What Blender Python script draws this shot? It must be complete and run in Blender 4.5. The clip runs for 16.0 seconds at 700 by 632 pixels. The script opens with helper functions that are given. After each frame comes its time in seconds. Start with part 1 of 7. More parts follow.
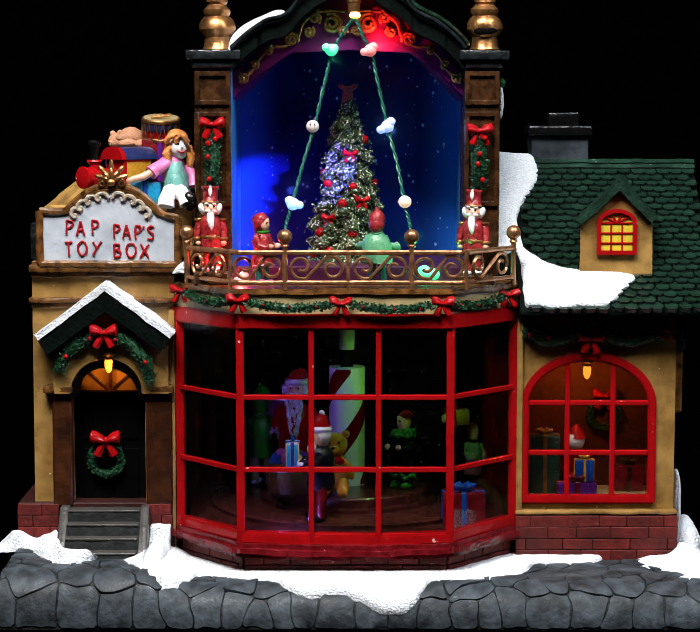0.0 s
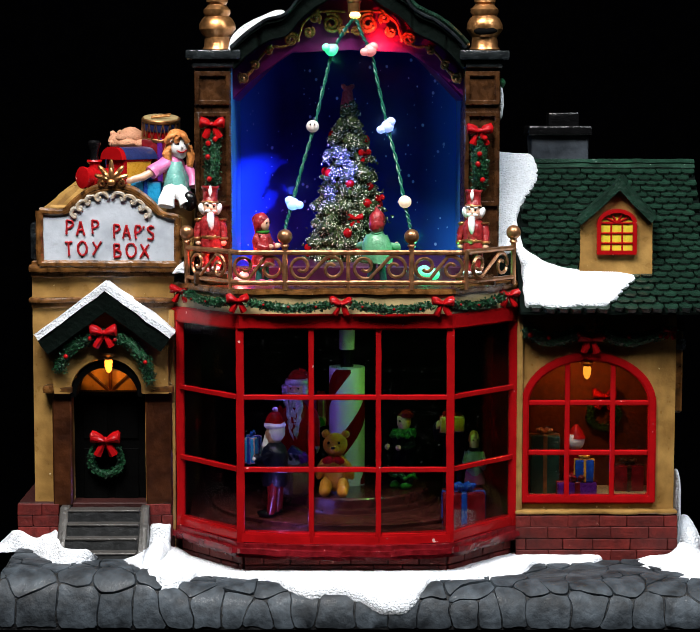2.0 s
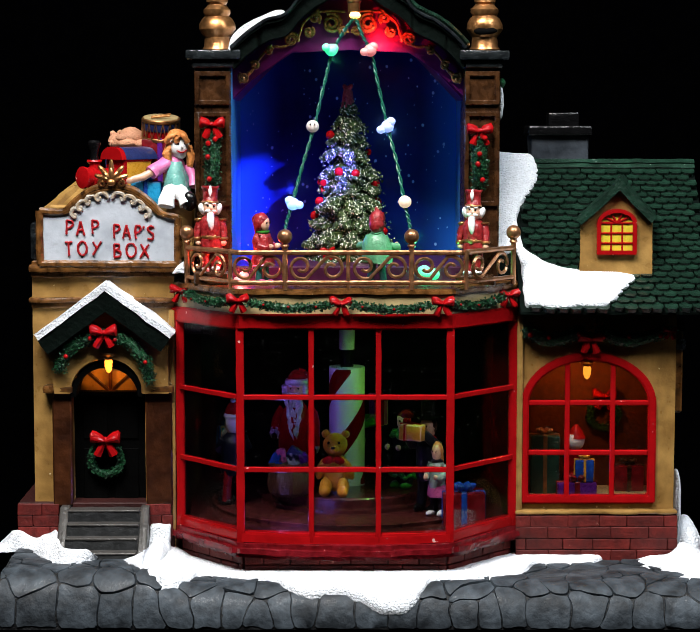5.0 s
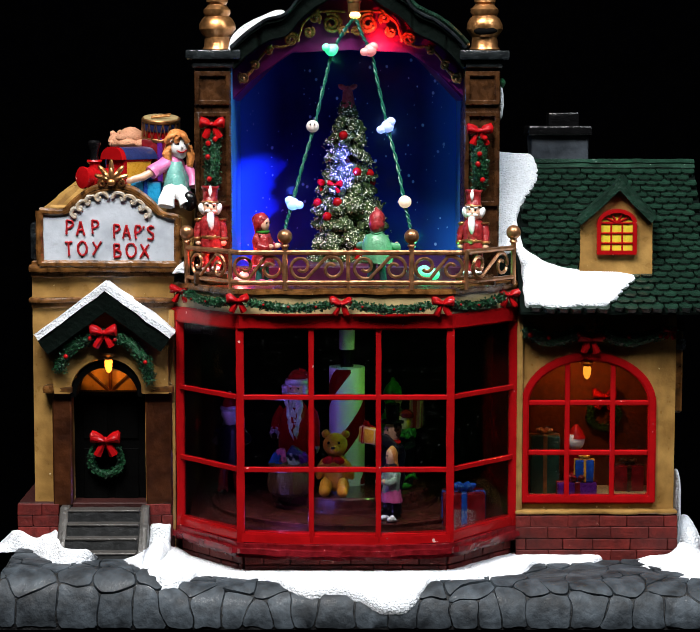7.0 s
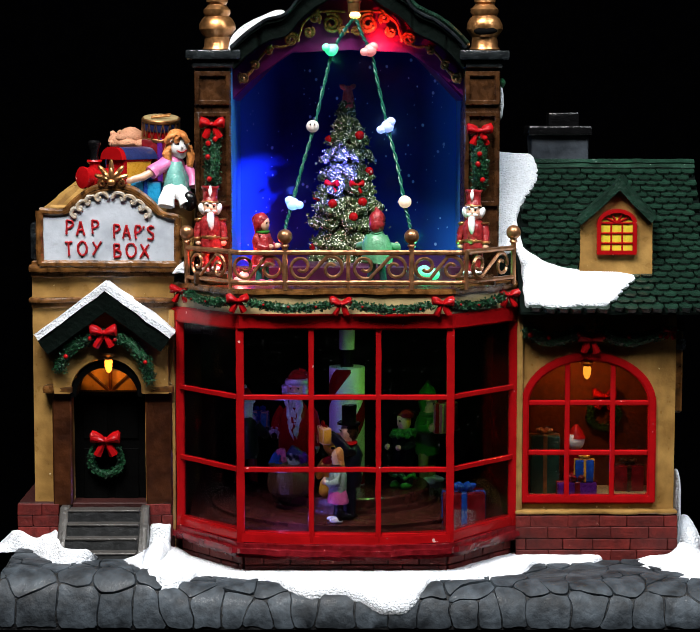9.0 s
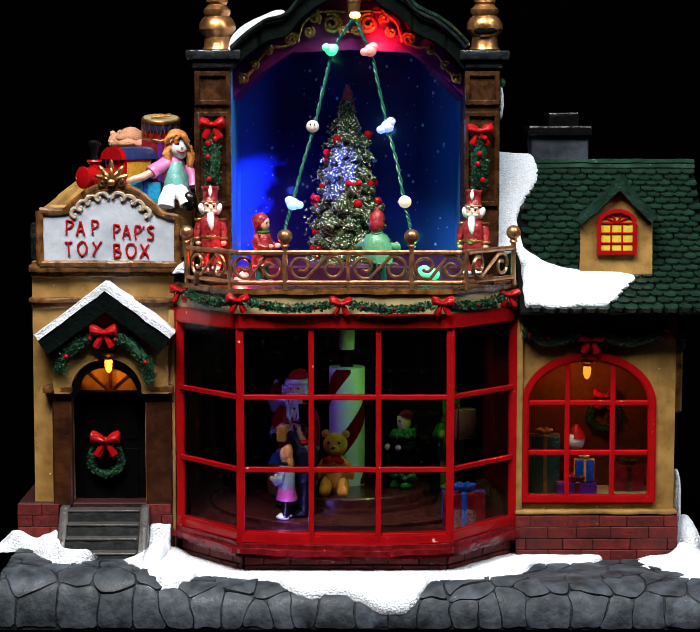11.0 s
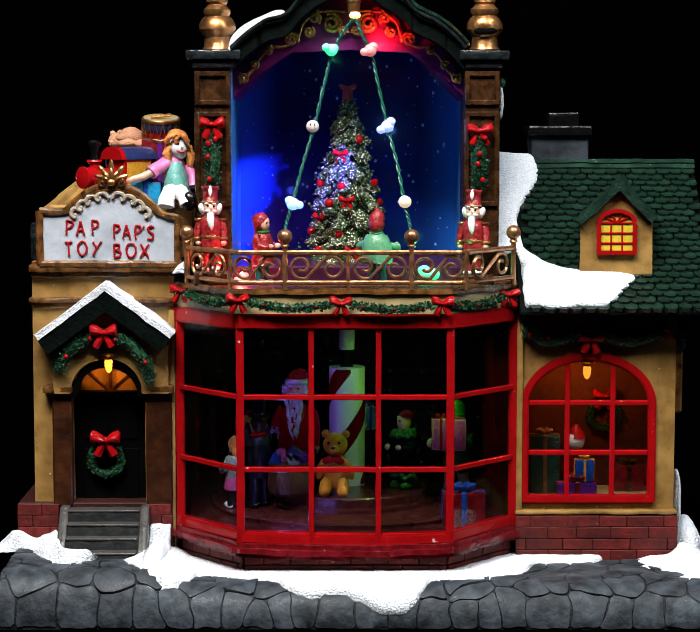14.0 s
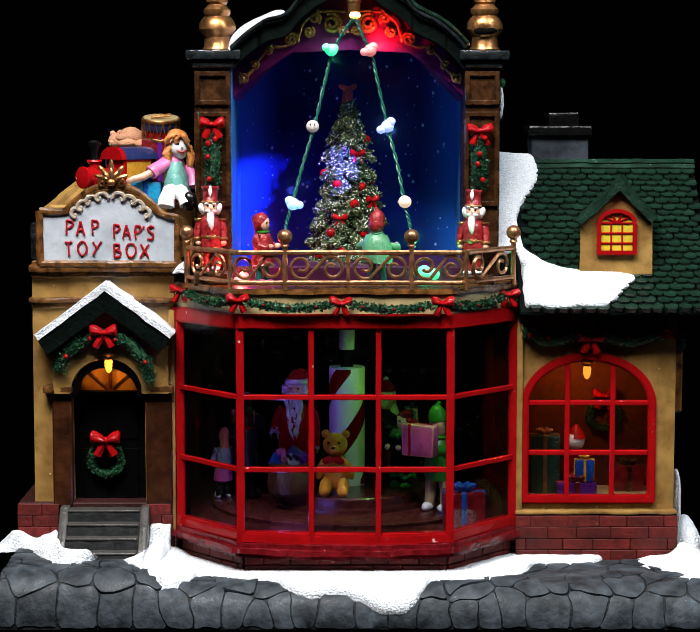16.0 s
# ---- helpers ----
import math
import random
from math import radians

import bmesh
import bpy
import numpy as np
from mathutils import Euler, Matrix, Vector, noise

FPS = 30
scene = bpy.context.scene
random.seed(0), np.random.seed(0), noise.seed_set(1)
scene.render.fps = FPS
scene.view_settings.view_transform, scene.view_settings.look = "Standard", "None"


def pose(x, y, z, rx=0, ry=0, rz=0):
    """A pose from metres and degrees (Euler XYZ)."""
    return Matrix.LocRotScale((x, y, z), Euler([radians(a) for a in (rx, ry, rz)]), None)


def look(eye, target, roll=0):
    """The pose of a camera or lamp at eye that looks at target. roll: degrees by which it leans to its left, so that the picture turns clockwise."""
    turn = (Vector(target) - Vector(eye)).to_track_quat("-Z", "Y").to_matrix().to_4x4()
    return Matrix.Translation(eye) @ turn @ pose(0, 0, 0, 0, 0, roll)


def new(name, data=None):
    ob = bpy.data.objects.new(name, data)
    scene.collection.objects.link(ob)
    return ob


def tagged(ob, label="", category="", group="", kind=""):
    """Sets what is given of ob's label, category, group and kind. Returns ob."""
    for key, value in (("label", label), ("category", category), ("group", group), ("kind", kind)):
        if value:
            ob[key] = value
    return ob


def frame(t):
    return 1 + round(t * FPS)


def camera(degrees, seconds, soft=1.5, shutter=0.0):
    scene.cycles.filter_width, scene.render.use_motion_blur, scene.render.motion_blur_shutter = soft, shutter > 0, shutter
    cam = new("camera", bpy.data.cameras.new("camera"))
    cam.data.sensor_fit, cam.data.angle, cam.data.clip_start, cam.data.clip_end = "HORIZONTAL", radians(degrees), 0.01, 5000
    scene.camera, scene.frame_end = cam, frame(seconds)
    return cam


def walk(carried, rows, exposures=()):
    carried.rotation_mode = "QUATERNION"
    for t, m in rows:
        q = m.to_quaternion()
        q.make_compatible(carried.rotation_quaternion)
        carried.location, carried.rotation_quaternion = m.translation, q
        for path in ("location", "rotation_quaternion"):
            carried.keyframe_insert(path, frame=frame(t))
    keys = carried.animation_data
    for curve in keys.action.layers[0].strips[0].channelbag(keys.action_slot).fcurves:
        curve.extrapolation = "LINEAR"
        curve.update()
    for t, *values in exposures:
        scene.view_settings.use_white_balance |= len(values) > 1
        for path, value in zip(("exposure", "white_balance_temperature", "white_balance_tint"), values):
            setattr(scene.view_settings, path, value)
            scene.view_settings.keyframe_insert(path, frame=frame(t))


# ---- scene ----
cam = camera(20.0, 16.0, soft=0.35)
EYE = (0.0000, -0.8460, 0.2113)
walk(cam, [(0.0, look(EYE, (0, 0, 0.1223))), (16.0, look(EYE, (0, 0, 0.1223)))], [(0.0, 0.0), (16.0, 0.0)])

# ---- light ----
world = bpy.data.worlds.new("studio")
scene.world = world
world.use_nodes = True
world.node_tree.nodes["Background"].inputs[0].default_value = (0.8, 0.9, 1.0, 1)
world.node_tree.nodes["Background"].inputs[1].default_value = 0.004


def lamp(name, kind, power, colour, m, size=0.01, size_y=None, cone=60, blend=0.6):
    data = bpy.data.lights.new(name, kind)
    data.energy, data.color = power, colour
    if kind == "AREA":
        data.shape, data.size, data.size_y = "RECTANGLE", size, size_y or size
    else:
        data.shadow_soft_size = size
    if kind == "SPOT":
        data.spot_size, data.spot_blend = radians(cone), blend
    ob = new(name, data)
    ob.matrix_world = m
    return ob


lamp("softbox_key", "AREA", 22.0, (1.0, 0.98, 0.95), look((-0.18, -0.52, 0.95), (0, 0, 0.1)), 0.45, 0.3)
lamp("softbox_side", "AREA", 8.2, (0.90, 0.96, 1.0), look((0.5, -0.45, 0.9), (0, 0, 0.1)), 0.25, 0.4)
lamp("led_blue_near", "POINT", 0.012, (0.05, 0.10, 1.0), pose(*(-0.0284, 0.0300, 0.1702)), 0.002)
lamp("led_blue", "SPOT", 2.5, (0.09, 0.08, 1.0), look((0.0147, -0.0060, 0.2019), (-0.0091, 0.0320, 0.1843)), 0.001, cone=31, blend=0.55)
lamp("led_ice", "POINT", 0.016, (0.12, 0.35, 1.0), pose(*(0.0190, 0.0040, 0.1999)), 0.002)
lamp("led_red", "SPOT", 0.06, (1.0, 0.02, 0.02), look((0.0125, 0.0040, 0.2366), (0.0161, 0.0130, 0.2444)), 0.001, cone=120, blend=1.0)
lamp("led_green", "POINT", 0.002, (0.1, 1.0, 0.4), pose(*(-0.0080, 0.0030, 0.2354)), 0.001)
lamp("led_floor_red", "POINT", 0.030, (1.0, 0.06, 0.05), pose(*(-0.0459, -0.0120, 0.1428)), 0.001)
lamp("led_floor_green", "POINT", 0.012, (0.05, 1.0, 0.35), pose(*(0.0332, -0.0180, 0.1440)), 0.001)
lamp("bulb_fanlight", "POINT", 0.012, (1.0, 0.38, 0.05), pose(*(-0.1036, 0.0042, 0.0985)), 0.001)
lamp("bulb_window", "POINT", 0.055, (1.0, 0.38, 0.06), pose(*(0.1031, 0.0125, 0.0965)), 0.001)
lamp("led_shop_violet", "SPOT", 0.075, (0.30, 0.15, 1.0), look((-0.0348, -0.0100, 0.1134), (-0.0244, 0.0200, 0.0662)), 0.002, cone=105)
lamp("led_shop_green", "SPOT", 0.095, (0.30, 1.0, 0.12), look((0.0337, 0.0000, 0.1160), (0.0230, 0.0300, 0.0629)), 0.002, cone=120)

lamp("led_shop_floor", "POINT", 0.030, (0.28, 0.20, 1.0), pose(-0.0285, -0.0245, 0.0385), 0.001)

# ---- materials ----
MATS = {}


def paint(name, colour, rough=0.45, vary=0.25, grain=250, bump=0.25, metal=0.0, second=None, blotch=60, dist=0.0004, coat=0.0, island=0.0):
    """Painted resin: brushed colour over two scales of noise, with fine relief."""
    m = bpy.data.materials.new(name)
    m.use_nodes = True
    n, l = m.node_tree.nodes, m.node_tree.links
    b = n["Principled BSDF"]
    tc = n.new("ShaderNodeTexCoord")
    n1, n2 = n.new("ShaderNodeTexNoise"), n.new("ShaderNodeTexNoise")
    n1.inputs["Scale"].default_value, n1.inputs["Detail"].default_value = blotch * 2.2, 6
    n2.inputs["Scale"].default_value, n2.inputs["Detail"].default_value = grain * 2.6, 7
    l.new(tc.outputs["Object"], n1.inputs["Vector"])
    l.new(tc.outputs["Object"], n2.inputs["Vector"])
    dark = [c * (1 - vary) for c in colour]
    light = [min(1, c * (1 + vary * 0.7)) for c in colour] if second is None else second
    r1 = n.new("ShaderNodeValToRGB")
    r1.color_ramp.elements[0].position, r1.color_ramp.elements[1].position = 0.32, 0.68
    r1.color_ramp.elements[0].color = (*dark, 1)
    r1.color_ramp.elements[1].color = (*light, 1)
    l.new(n1.outputs["Fac"], r1.inputs["Fac"])
    mix = n.new("ShaderNodeMixRGB")
    mix.blend_type = "MULTIPLY"
    mix.inputs["Fac"].default_value = min(1, vary * 1.6)
    r2 = n.new("ShaderNodeValToRGB")
    r2.color_ramp.elements[0].position, r2.color_ramp.elements[1].position = 0.3, 0.6
    r2.color_ramp.elements[0].color = (0.55, 0.55, 0.55, 1)
    l.new(n2.outputs["Fac"], r2.inputs["Fac"])
    l.new(r1.outputs["Color"], mix.inputs["Color1"])
    l.new(r2.outputs["Color"], mix.inputs["Color2"])
    col = mix.outputs["Color"]
    if island:
        ob, hs = n.new("ShaderNodeObjectInfo"), n.new("ShaderNodeHueSaturation")
        mr = n.new("ShaderNodeMapRange")
        mr.inputs["To Min"].default_value, mr.inputs["To Max"].default_value = 1 - island, 1 + island
        l.new(ob.outputs["Random"], mr.inputs["Value"])
        l.new(mr.outputs["Result"], hs.inputs["Value"])
        l.new(col, hs.inputs["Color"])
        col = hs.outputs["Color"]
    l.new(col, b.inputs["Base Color"])
    mr2 = n.new("ShaderNodeMapRange")
    tight = rough * 0.72 if 0.25 < rough < 0.6 else rough
    mr2.inputs["To Min"].default_value, mr2.inputs["To Max"].default_value = max(0.05, tight - 0.10), min(1, tight + 0.10)
    l.new(n2.outputs["Fac"], mr2.inputs["Value"])
    l.new(mr2.outputs["Result"], b.inputs["Roughness"])
    b.inputs["Metallic"].default_value = metal
    b.inputs["Coat Weight"].default_value = coat if coat else (0.2 if 0.3 < rough < 0.6 else 0.0)
    b.inputs["Coat Roughness"].default_value = 0.09
    b.inputs["Specular IOR Level"].default_value = 0.0 if rough > 0.9 else (0.04 if rough > 0.68 else (0.25 if rough > 0.5 else 0.35))
    bp = n.new("ShaderNodeBump")
    bp.inputs["Strength"].default_value, bp.inputs["Distance"].default_value = min(1.0, bump * 1.6), dist * 1.5
    l.new(n2.outputs["Fac"], bp.inputs["Height"])
    l.new(bp.outputs["Normal"], b.inputs["Normal"])
    n3, bc = n.new("ShaderNodeTexNoise"), n.new("ShaderNodeBump")
    n3.inputs["Scale"].default_value, n3.inputs["Detail"].default_value = grain * 1.2, 3
    l.new(tc.outputs["Object"], n3.inputs["Vector"])
    bc.inputs["Strength"].default_value, bc.inputs["Distance"].default_value = min(1.0, 0.25 + bump), 0.0009
    l.new(n3.outputs["Fac"], bc.inputs["Height"])
    l.new(bc.outputs["Normal"], b.inputs["Coat Normal"])
    MATS[name] = m
    return m


def glow(name, colour, strength, tint=(0.9, 0.9, 0.9)):
    """A lit bulb: milky plastic that gives off light."""
    m = bpy.data.materials.new(name)
    m.use_nodes = True
    b = m.node_tree.nodes["Principled BSDF"]
    b.inputs["Base Color"].default_value = (*tint, 1)
    b.inputs["Roughness"].default_value = 0.35
    b.inputs["Emission Color"].default_value = (*colour, 1)
    b.inputs["Emission Strength"].default_value = strength
    MATS[name] = m
    return m


def glass(name, dust=0.03):
    m = bpy.data.materials.new(name)
    m.use_nodes = True
    n, l = m.node_tree.nodes, m.node_tree.links
    out = n["Material Output"]
    tr, gl, df = n.new("ShaderNodeBsdfTransparent"), n.new("ShaderNodeBsdfGlossy"), n.new("ShaderNodeBsdfDiffuse")
    tr.inputs["Color"].default_value = (0.72, 0.72, 0.72, 1)
    gl.inputs["Roughness"].default_value = 0.04
    m1, m2 = n.new("ShaderNodeMixShader"), n.new("ShaderNodeMixShader")
    m2.inputs["Fac"].default_value = 0.022
    tc, ns, rp = n.new("ShaderNodeTexCoord"), n.new("ShaderNodeTexNoise"), n.new("ShaderNodeValToRGB")
    ns.inputs["Scale"].default_value, ns.inputs["Detail"].default_value = 1500, 3
    rp.color_ramp.elements[0].position, rp.color_ramp.elements[1].position = 0.71, 0.78
    rp.color_ramp.elements[1].color = (dust * 6, dust * 6, dust * 6, 1)
    l.new(tc.outputs["Object"], ns.inputs["Vector"])
    l.new(ns.outputs["Fac"], rp.inputs["Fac"])
    df.inputs["Color"].default_value = (0.6, 0.6, 0.6, 1)
    l.new(rp.outputs["Color"], m1.inputs["Fac"])
    l.new(tr.outputs[0], m1.inputs[1])
    l.new(df.outputs[0], m1.inputs[2])
    l.new(m1.outputs[0], m2.inputs[1])
    l.new(gl.outputs[0], m2.inputs[2])
    l.new(m2.outputs[0], out.inputs["Surface"])
    MATS[name] = m
    return m


paint("cream", (0.2380, 0.1230, 0.0320), 0.42, 0.28, 90, 0.45, blotch=26, second=(0.3500, 0.2000, 0.0600))
paint("cream_pale", (0.3520, 0.2681, 0.1293), 0.5, 0.25, 200, 0.2)
paint("brown", (0.0260, 0.0092, 0.0028), 0.38, 0.5, 150, 0.45, second=(0.0560, 0.0215, 0.0070))
paint("brown_gilt", (0.060, 0.0230, 0.0062), 0.40, 0.5, 130, 0.5, second=(0.190, 0.0780, 0.0200), blotch=110)
paint("brown_gilt_light", (0.48, 0.215, 0.075), 0.38, 0.5, 260, 0.4, metal=0.35)
paint("ginger_red", (0.42, 0.015, 0.03), 0.4, 0.4, 900, 0.9, second=(0.60, 0.09, 0.10), blotch=500)
paint("gold", (0.42, 0.195, 0.070), 0.45, 0.45, 130, 0.3, metal=0.85, blotch=90)
paint("bronze", (0.42, 0.20, 0.095), 0.46, 0.4, 200, 0.2, metal=0.8, blotch=120)
paint("coat_red", (0.30, 0.006, 0.010), 0.42, 0.45, 260, 0.8, second=(0.34, 0.025, 0.028), blotch=240)
paint("step_dark", (0.020, 0.0208, 0.0215), 0.55, 0.35, 220, 0.5)
paint("brick", (0.100, 0.0090, 0.0068), 0.62, 0.45, 180, 0.6, island=0.3)
paint("mortar", (0.0260, 0.0045, 0.0036), 0.6, 0.3, 300, 0.5)
paint("red_gloss", (0.265, 0.0032, 0.0045), 0.27, 0.12, 160, 0.22, coat=0.16, blotch=50)
paint("red_dark", (0.165, 0.0045, 0.0065), 0.3, 0.5, 140, 0.5, coat=0.12, blotch=110, second=(0.1700, 0.0068, 0.0119))
paint("snow", (0.74, 0.77, 0.82), 0.8, 0.10, 420, 0.6, blotch=250, dist=0.0010)
paint("stone", (0.017, 0.0225, 0.0290), 0.62, 0.45, 130, 0.5, blotch=60, island=0.25, second=(0.050, 0.062, 0.075), dist=0.0005, coat=0.03)
paint("joint", (0.0052, 0.0057, 0.0065), 0.6, 0.4, 260, 0.6)
paint("step_grey", (0.0494, 0.0464, 0.0435), 0.55, 0.3, 260, 0.5)
paint("grey_sign", (0.37, 0.40, 0.45), 0.42, 0.16, 70, 0.35, second=(0.45, 0.48, 0.53), blotch=50)
paint("letter_red", (0.30, 0.006, 0.009), 0.5, 0.25, 200, 0.2)
paint("slate", (0.0040, 0.0050, 0.0058), 0.34, 0.5, 160, 0.7, second=(0.0160, 0.0200, 0.0225), blotch=90, coat=0.35)
paint("roof_green", (0.0044, 0.0165, 0.0098), 0.46, 0.4, 260, 0.6, second=(0.0100, 0.0350, 0.0215), island=0.3)
paint("roof_dark", (0.0012, 0.0032, 0.0024), 0.72, 0.4, 160, 0.6)
paint("foliage", (0.0030, 0.0300, 0.0110), 0.45, 0.6, 700, 0.6, blotch=400, second=(0.0140, 0.1050, 0.0380))
paint("black_door", (0.0009, 0.0009, 0.0009), 0.72, 0.3, 100, 0.3)
paint("umber", (0.020, 0.0048, 0.002), 0.52, 0.5, 100, 0.5, blotch=40, second=(0.052, 0.015, 0.0045))
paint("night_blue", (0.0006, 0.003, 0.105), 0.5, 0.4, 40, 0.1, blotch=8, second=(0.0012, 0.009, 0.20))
paint("sky_blue", (0.06, 0.30, 0.62), 0.5, 0.35, 60, 0.1, blotch=15)
paint("plum", (0.15, 0.008, 0.105), 0.5, 0.35, 90, 0.3, blotch=25)
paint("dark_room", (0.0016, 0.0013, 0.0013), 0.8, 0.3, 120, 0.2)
paint("room_red", (0.075, 0.020, 0.0085), 0.7, 0.3, 200, 0.4)
paint("stage_red", (0.0620, 0.0130, 0.0110), 0.32, 0.5, 200, 0.4, blotch=120)
paint("velvet", (0.0003, 0.0003, 0.0004), 0.95, 0.2, 400, 0.1)
paint("scroll_grey", (0.52, 0.50, 0.47), 0.32, 0.3, 300, 0.5, second=(0.36, 0.25, 0.14), blotch=260)
paint("aqua", (0.13, 0.36, 0.32), 0.45, 0.3, 300, 0.3)
paint("pink_pale", (0.62, 0.16, 0.36), 0.45, 0.2, 300, 0.2)
paint("chimney_grey", (0.0185, 0.0235, 0.0300), 0.45, 0.35, 120, 0.4, second=(0.0440, 0.0520, 0.0630), blotch=40)
paint("plum_dark", (0.045, 0.004, 0.028), 0.5, 0.4, 120, 0.4)
paint("midnight", (0.0018, 0.0026, 0.0085), 0.52, 0.4, 300, 0.4)
paint("flake", (0.30, 0.45, 0.80), 0.5, 0.1, 300, 0.1)
paint("wire_green", (0.0049, 0.0820, 0.0574), 0.4, 0.25, 500, 0.3)
paint("cream_white", (0.58, 0.57, 0.56), 0.5, 0.3, 500, 0.8)
paint("white", (0.75, 0.75, 0.75), 0.4, 0.12, 300, 0.2)
paint("skin", (0.62, 0.35, 0.24), 0.45, 0.12, 300, 0.15)
paint("black", (0.0026, 0.0026, 0.0029), 0.28, 0.3, 250, 0.4)
paint("blue", (0.0070, 0.0435, 0.2518), 0.35, 0.25, 300, 0.2)
paint("cyan", (0.0114, 0.2121, 0.3954), 0.4, 0.25, 300, 0.2)
paint("navy", (0.012, 0.020, 0.085), 0.5, 0.3, 300, 0.2)
paint("pink", (0.4920, 0.0820, 0.2460), 0.4, 0.25, 300, 0.2)
paint("yellow", (0.5740, 0.2706, 0.0246), 0.4, 0.2, 300, 0.25)
paint("honey", (0.66, 0.27, 0.012), 0.42, 0.35, 700, 1.0)
paint("mint", (0.0877, 0.2845, 0.1437), 0.45, 0.25, 350, 0.3)
paint("blouse", (0.26, 0.33, 0.29), 0.45, 0.4, 350, 0.6)
paint("elf_green", (0.0212, 0.1735, 0.0162), 0.45, 0.3, 350, 0.3)
paint("teal", (0.0114, 0.0745, 0.0681), 0.45, 0.3, 350, 0.3)
paint("ginger", (0.60, 0.22, 0.06), 0.5, 0.25, 500, 0.5)
paint("tan", (0.50, 0.25, 0.15), 0.72, 0.25, 500, 0.6)
paint("purple", (0.0877, 0.0114, 0.1888), 0.4, 0.25, 300, 0.2)
paint("sack", (0.045, 0.018, 0.0085), 0.4, 0.4, 500, 0.8)
paint("window_yellow", (0.5581, 0.4293, 0.0323), 0.4, 0.1, 200, 0.1)


def lit_edges(m, x0, x1, colour):
    """Blue light at the panel's two upright edges, put into the colour as a lighter blue."""
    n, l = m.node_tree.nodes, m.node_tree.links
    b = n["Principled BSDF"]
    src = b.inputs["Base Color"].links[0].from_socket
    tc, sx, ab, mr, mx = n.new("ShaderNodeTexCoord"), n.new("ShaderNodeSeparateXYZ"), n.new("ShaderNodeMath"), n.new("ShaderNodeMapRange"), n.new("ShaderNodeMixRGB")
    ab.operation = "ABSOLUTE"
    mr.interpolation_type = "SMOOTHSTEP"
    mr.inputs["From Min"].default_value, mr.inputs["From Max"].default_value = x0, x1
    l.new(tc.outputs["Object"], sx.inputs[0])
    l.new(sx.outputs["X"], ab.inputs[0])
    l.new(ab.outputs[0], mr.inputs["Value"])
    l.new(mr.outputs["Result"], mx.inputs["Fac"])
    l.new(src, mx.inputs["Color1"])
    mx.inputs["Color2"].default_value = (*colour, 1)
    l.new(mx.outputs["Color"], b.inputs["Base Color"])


def chips(m, scale, at, colour):
    """Tiny knocks where the pale resin shows through the paint."""
    n, l = m.node_tree.nodes, m.node_tree.links
    b = n["Principled BSDF"]
    src = b.inputs["Base Color"].links[0].from_socket
    tc, ns, rp, mx = n.new("ShaderNodeTexCoord"), n.new("ShaderNodeTexNoise"), n.new("ShaderNodeValToRGB"), n.new("ShaderNodeMixRGB")
    ns.inputs["Scale"].default_value, ns.inputs["Detail"].default_value = scale, 2
    rp.color_ramp.elements[0].position, rp.color_ramp.elements[1].position = at, at + 0.025
    l.new(tc.outputs["Object"], ns.inputs["Vector"])
    l.new(ns.outputs["Fac"], rp.inputs["Fac"])
    l.new(rp.outputs["Color"], mx.inputs["Fac"])
    l.new(src, mx.inputs["Color1"])
    mx.inputs["Color2"].default_value = (*colour, 1)
    l.new(mx.outputs["Color"], b.inputs["Base Color"])


chips(MATS["red_gloss"], 420, 0.735, (0.55, 0.34, 0.30))
chips(MATS["red_dark"], 500, 0.74, (0.40, 0.12, 0.12))
MATS["red_gloss"].node_tree.nodes["Principled BSDF"].inputs["Specular IOR Level"].default_value = 0.12
chips(MATS["cream"], 380, 0.72, (0.60, 0.50, 0.34))
chips(MATS["brown_gilt"], 700, 0.735, (0.50, 0.34, 0.18))
chips(MATS["roof_green"], 900, 0.73, (0.40, 0.48, 0.44))
chips(MATS["brick"], 420, 0.72, (0.34, 0.16, 0.12))
# lit blue edges of the alcove's back panel are mixed into its colour
lit_edges(MATS["night_blue"], 0.031, 0.053, (0.015, 0.13, 0.60))
MATS["black_door"].node_tree.nodes["Principled BSDF"].inputs["Specular IOR Level"].default_value = 0.03
MATS["night_blue"].node_tree.nodes["Principled BSDF"].inputs["Specular IOR Level"].default_value = 0.12  # matt poster paint
glass("pane_glass", 0.06)
glow("bulb_warm", (1.0, 0.34, 0.03), 2.6, (0.9, 0.5, 0.1))
glow("led_green", (0.02, 0.75, 0.28), 1.3, (0.25, 0.6, 0.45))
glow("led_red", (1.0, 0.20, 0.16), 0.5, (0.6, 0.3, 0.3))
glow("led_blue", (0.16, 0.36, 1.0), 2.0, (0.4, 0.5, 0.7))
glow("led_ice", (0.30, 0.42, 1.0), 1.0, (0.45, 0.5, 0.65))
glow("led_white", (1.0, 0.75, 0.65), 0.12, (0.6, 0.52, 0.5))
glow("led_warm", (1.0, 0.72, 0.5), 0.6, (0.6, 0.5, 0.4))
glow("led_yellow", (1.0, 0.65, 0.10), 3.0)


# ---- building blocks ----
def thing(name, at, label, category, group="", kind=""):
    ob = new(name)
    ob.location = at
    ob.empty_display_size = 0.005
    return tagged(ob, label, category, group, kind)


def offset(ob):
    v = Vector((0, 0, 0))
    while ob is not None:
        v += ob.location
        ob = ob.parent
    return v


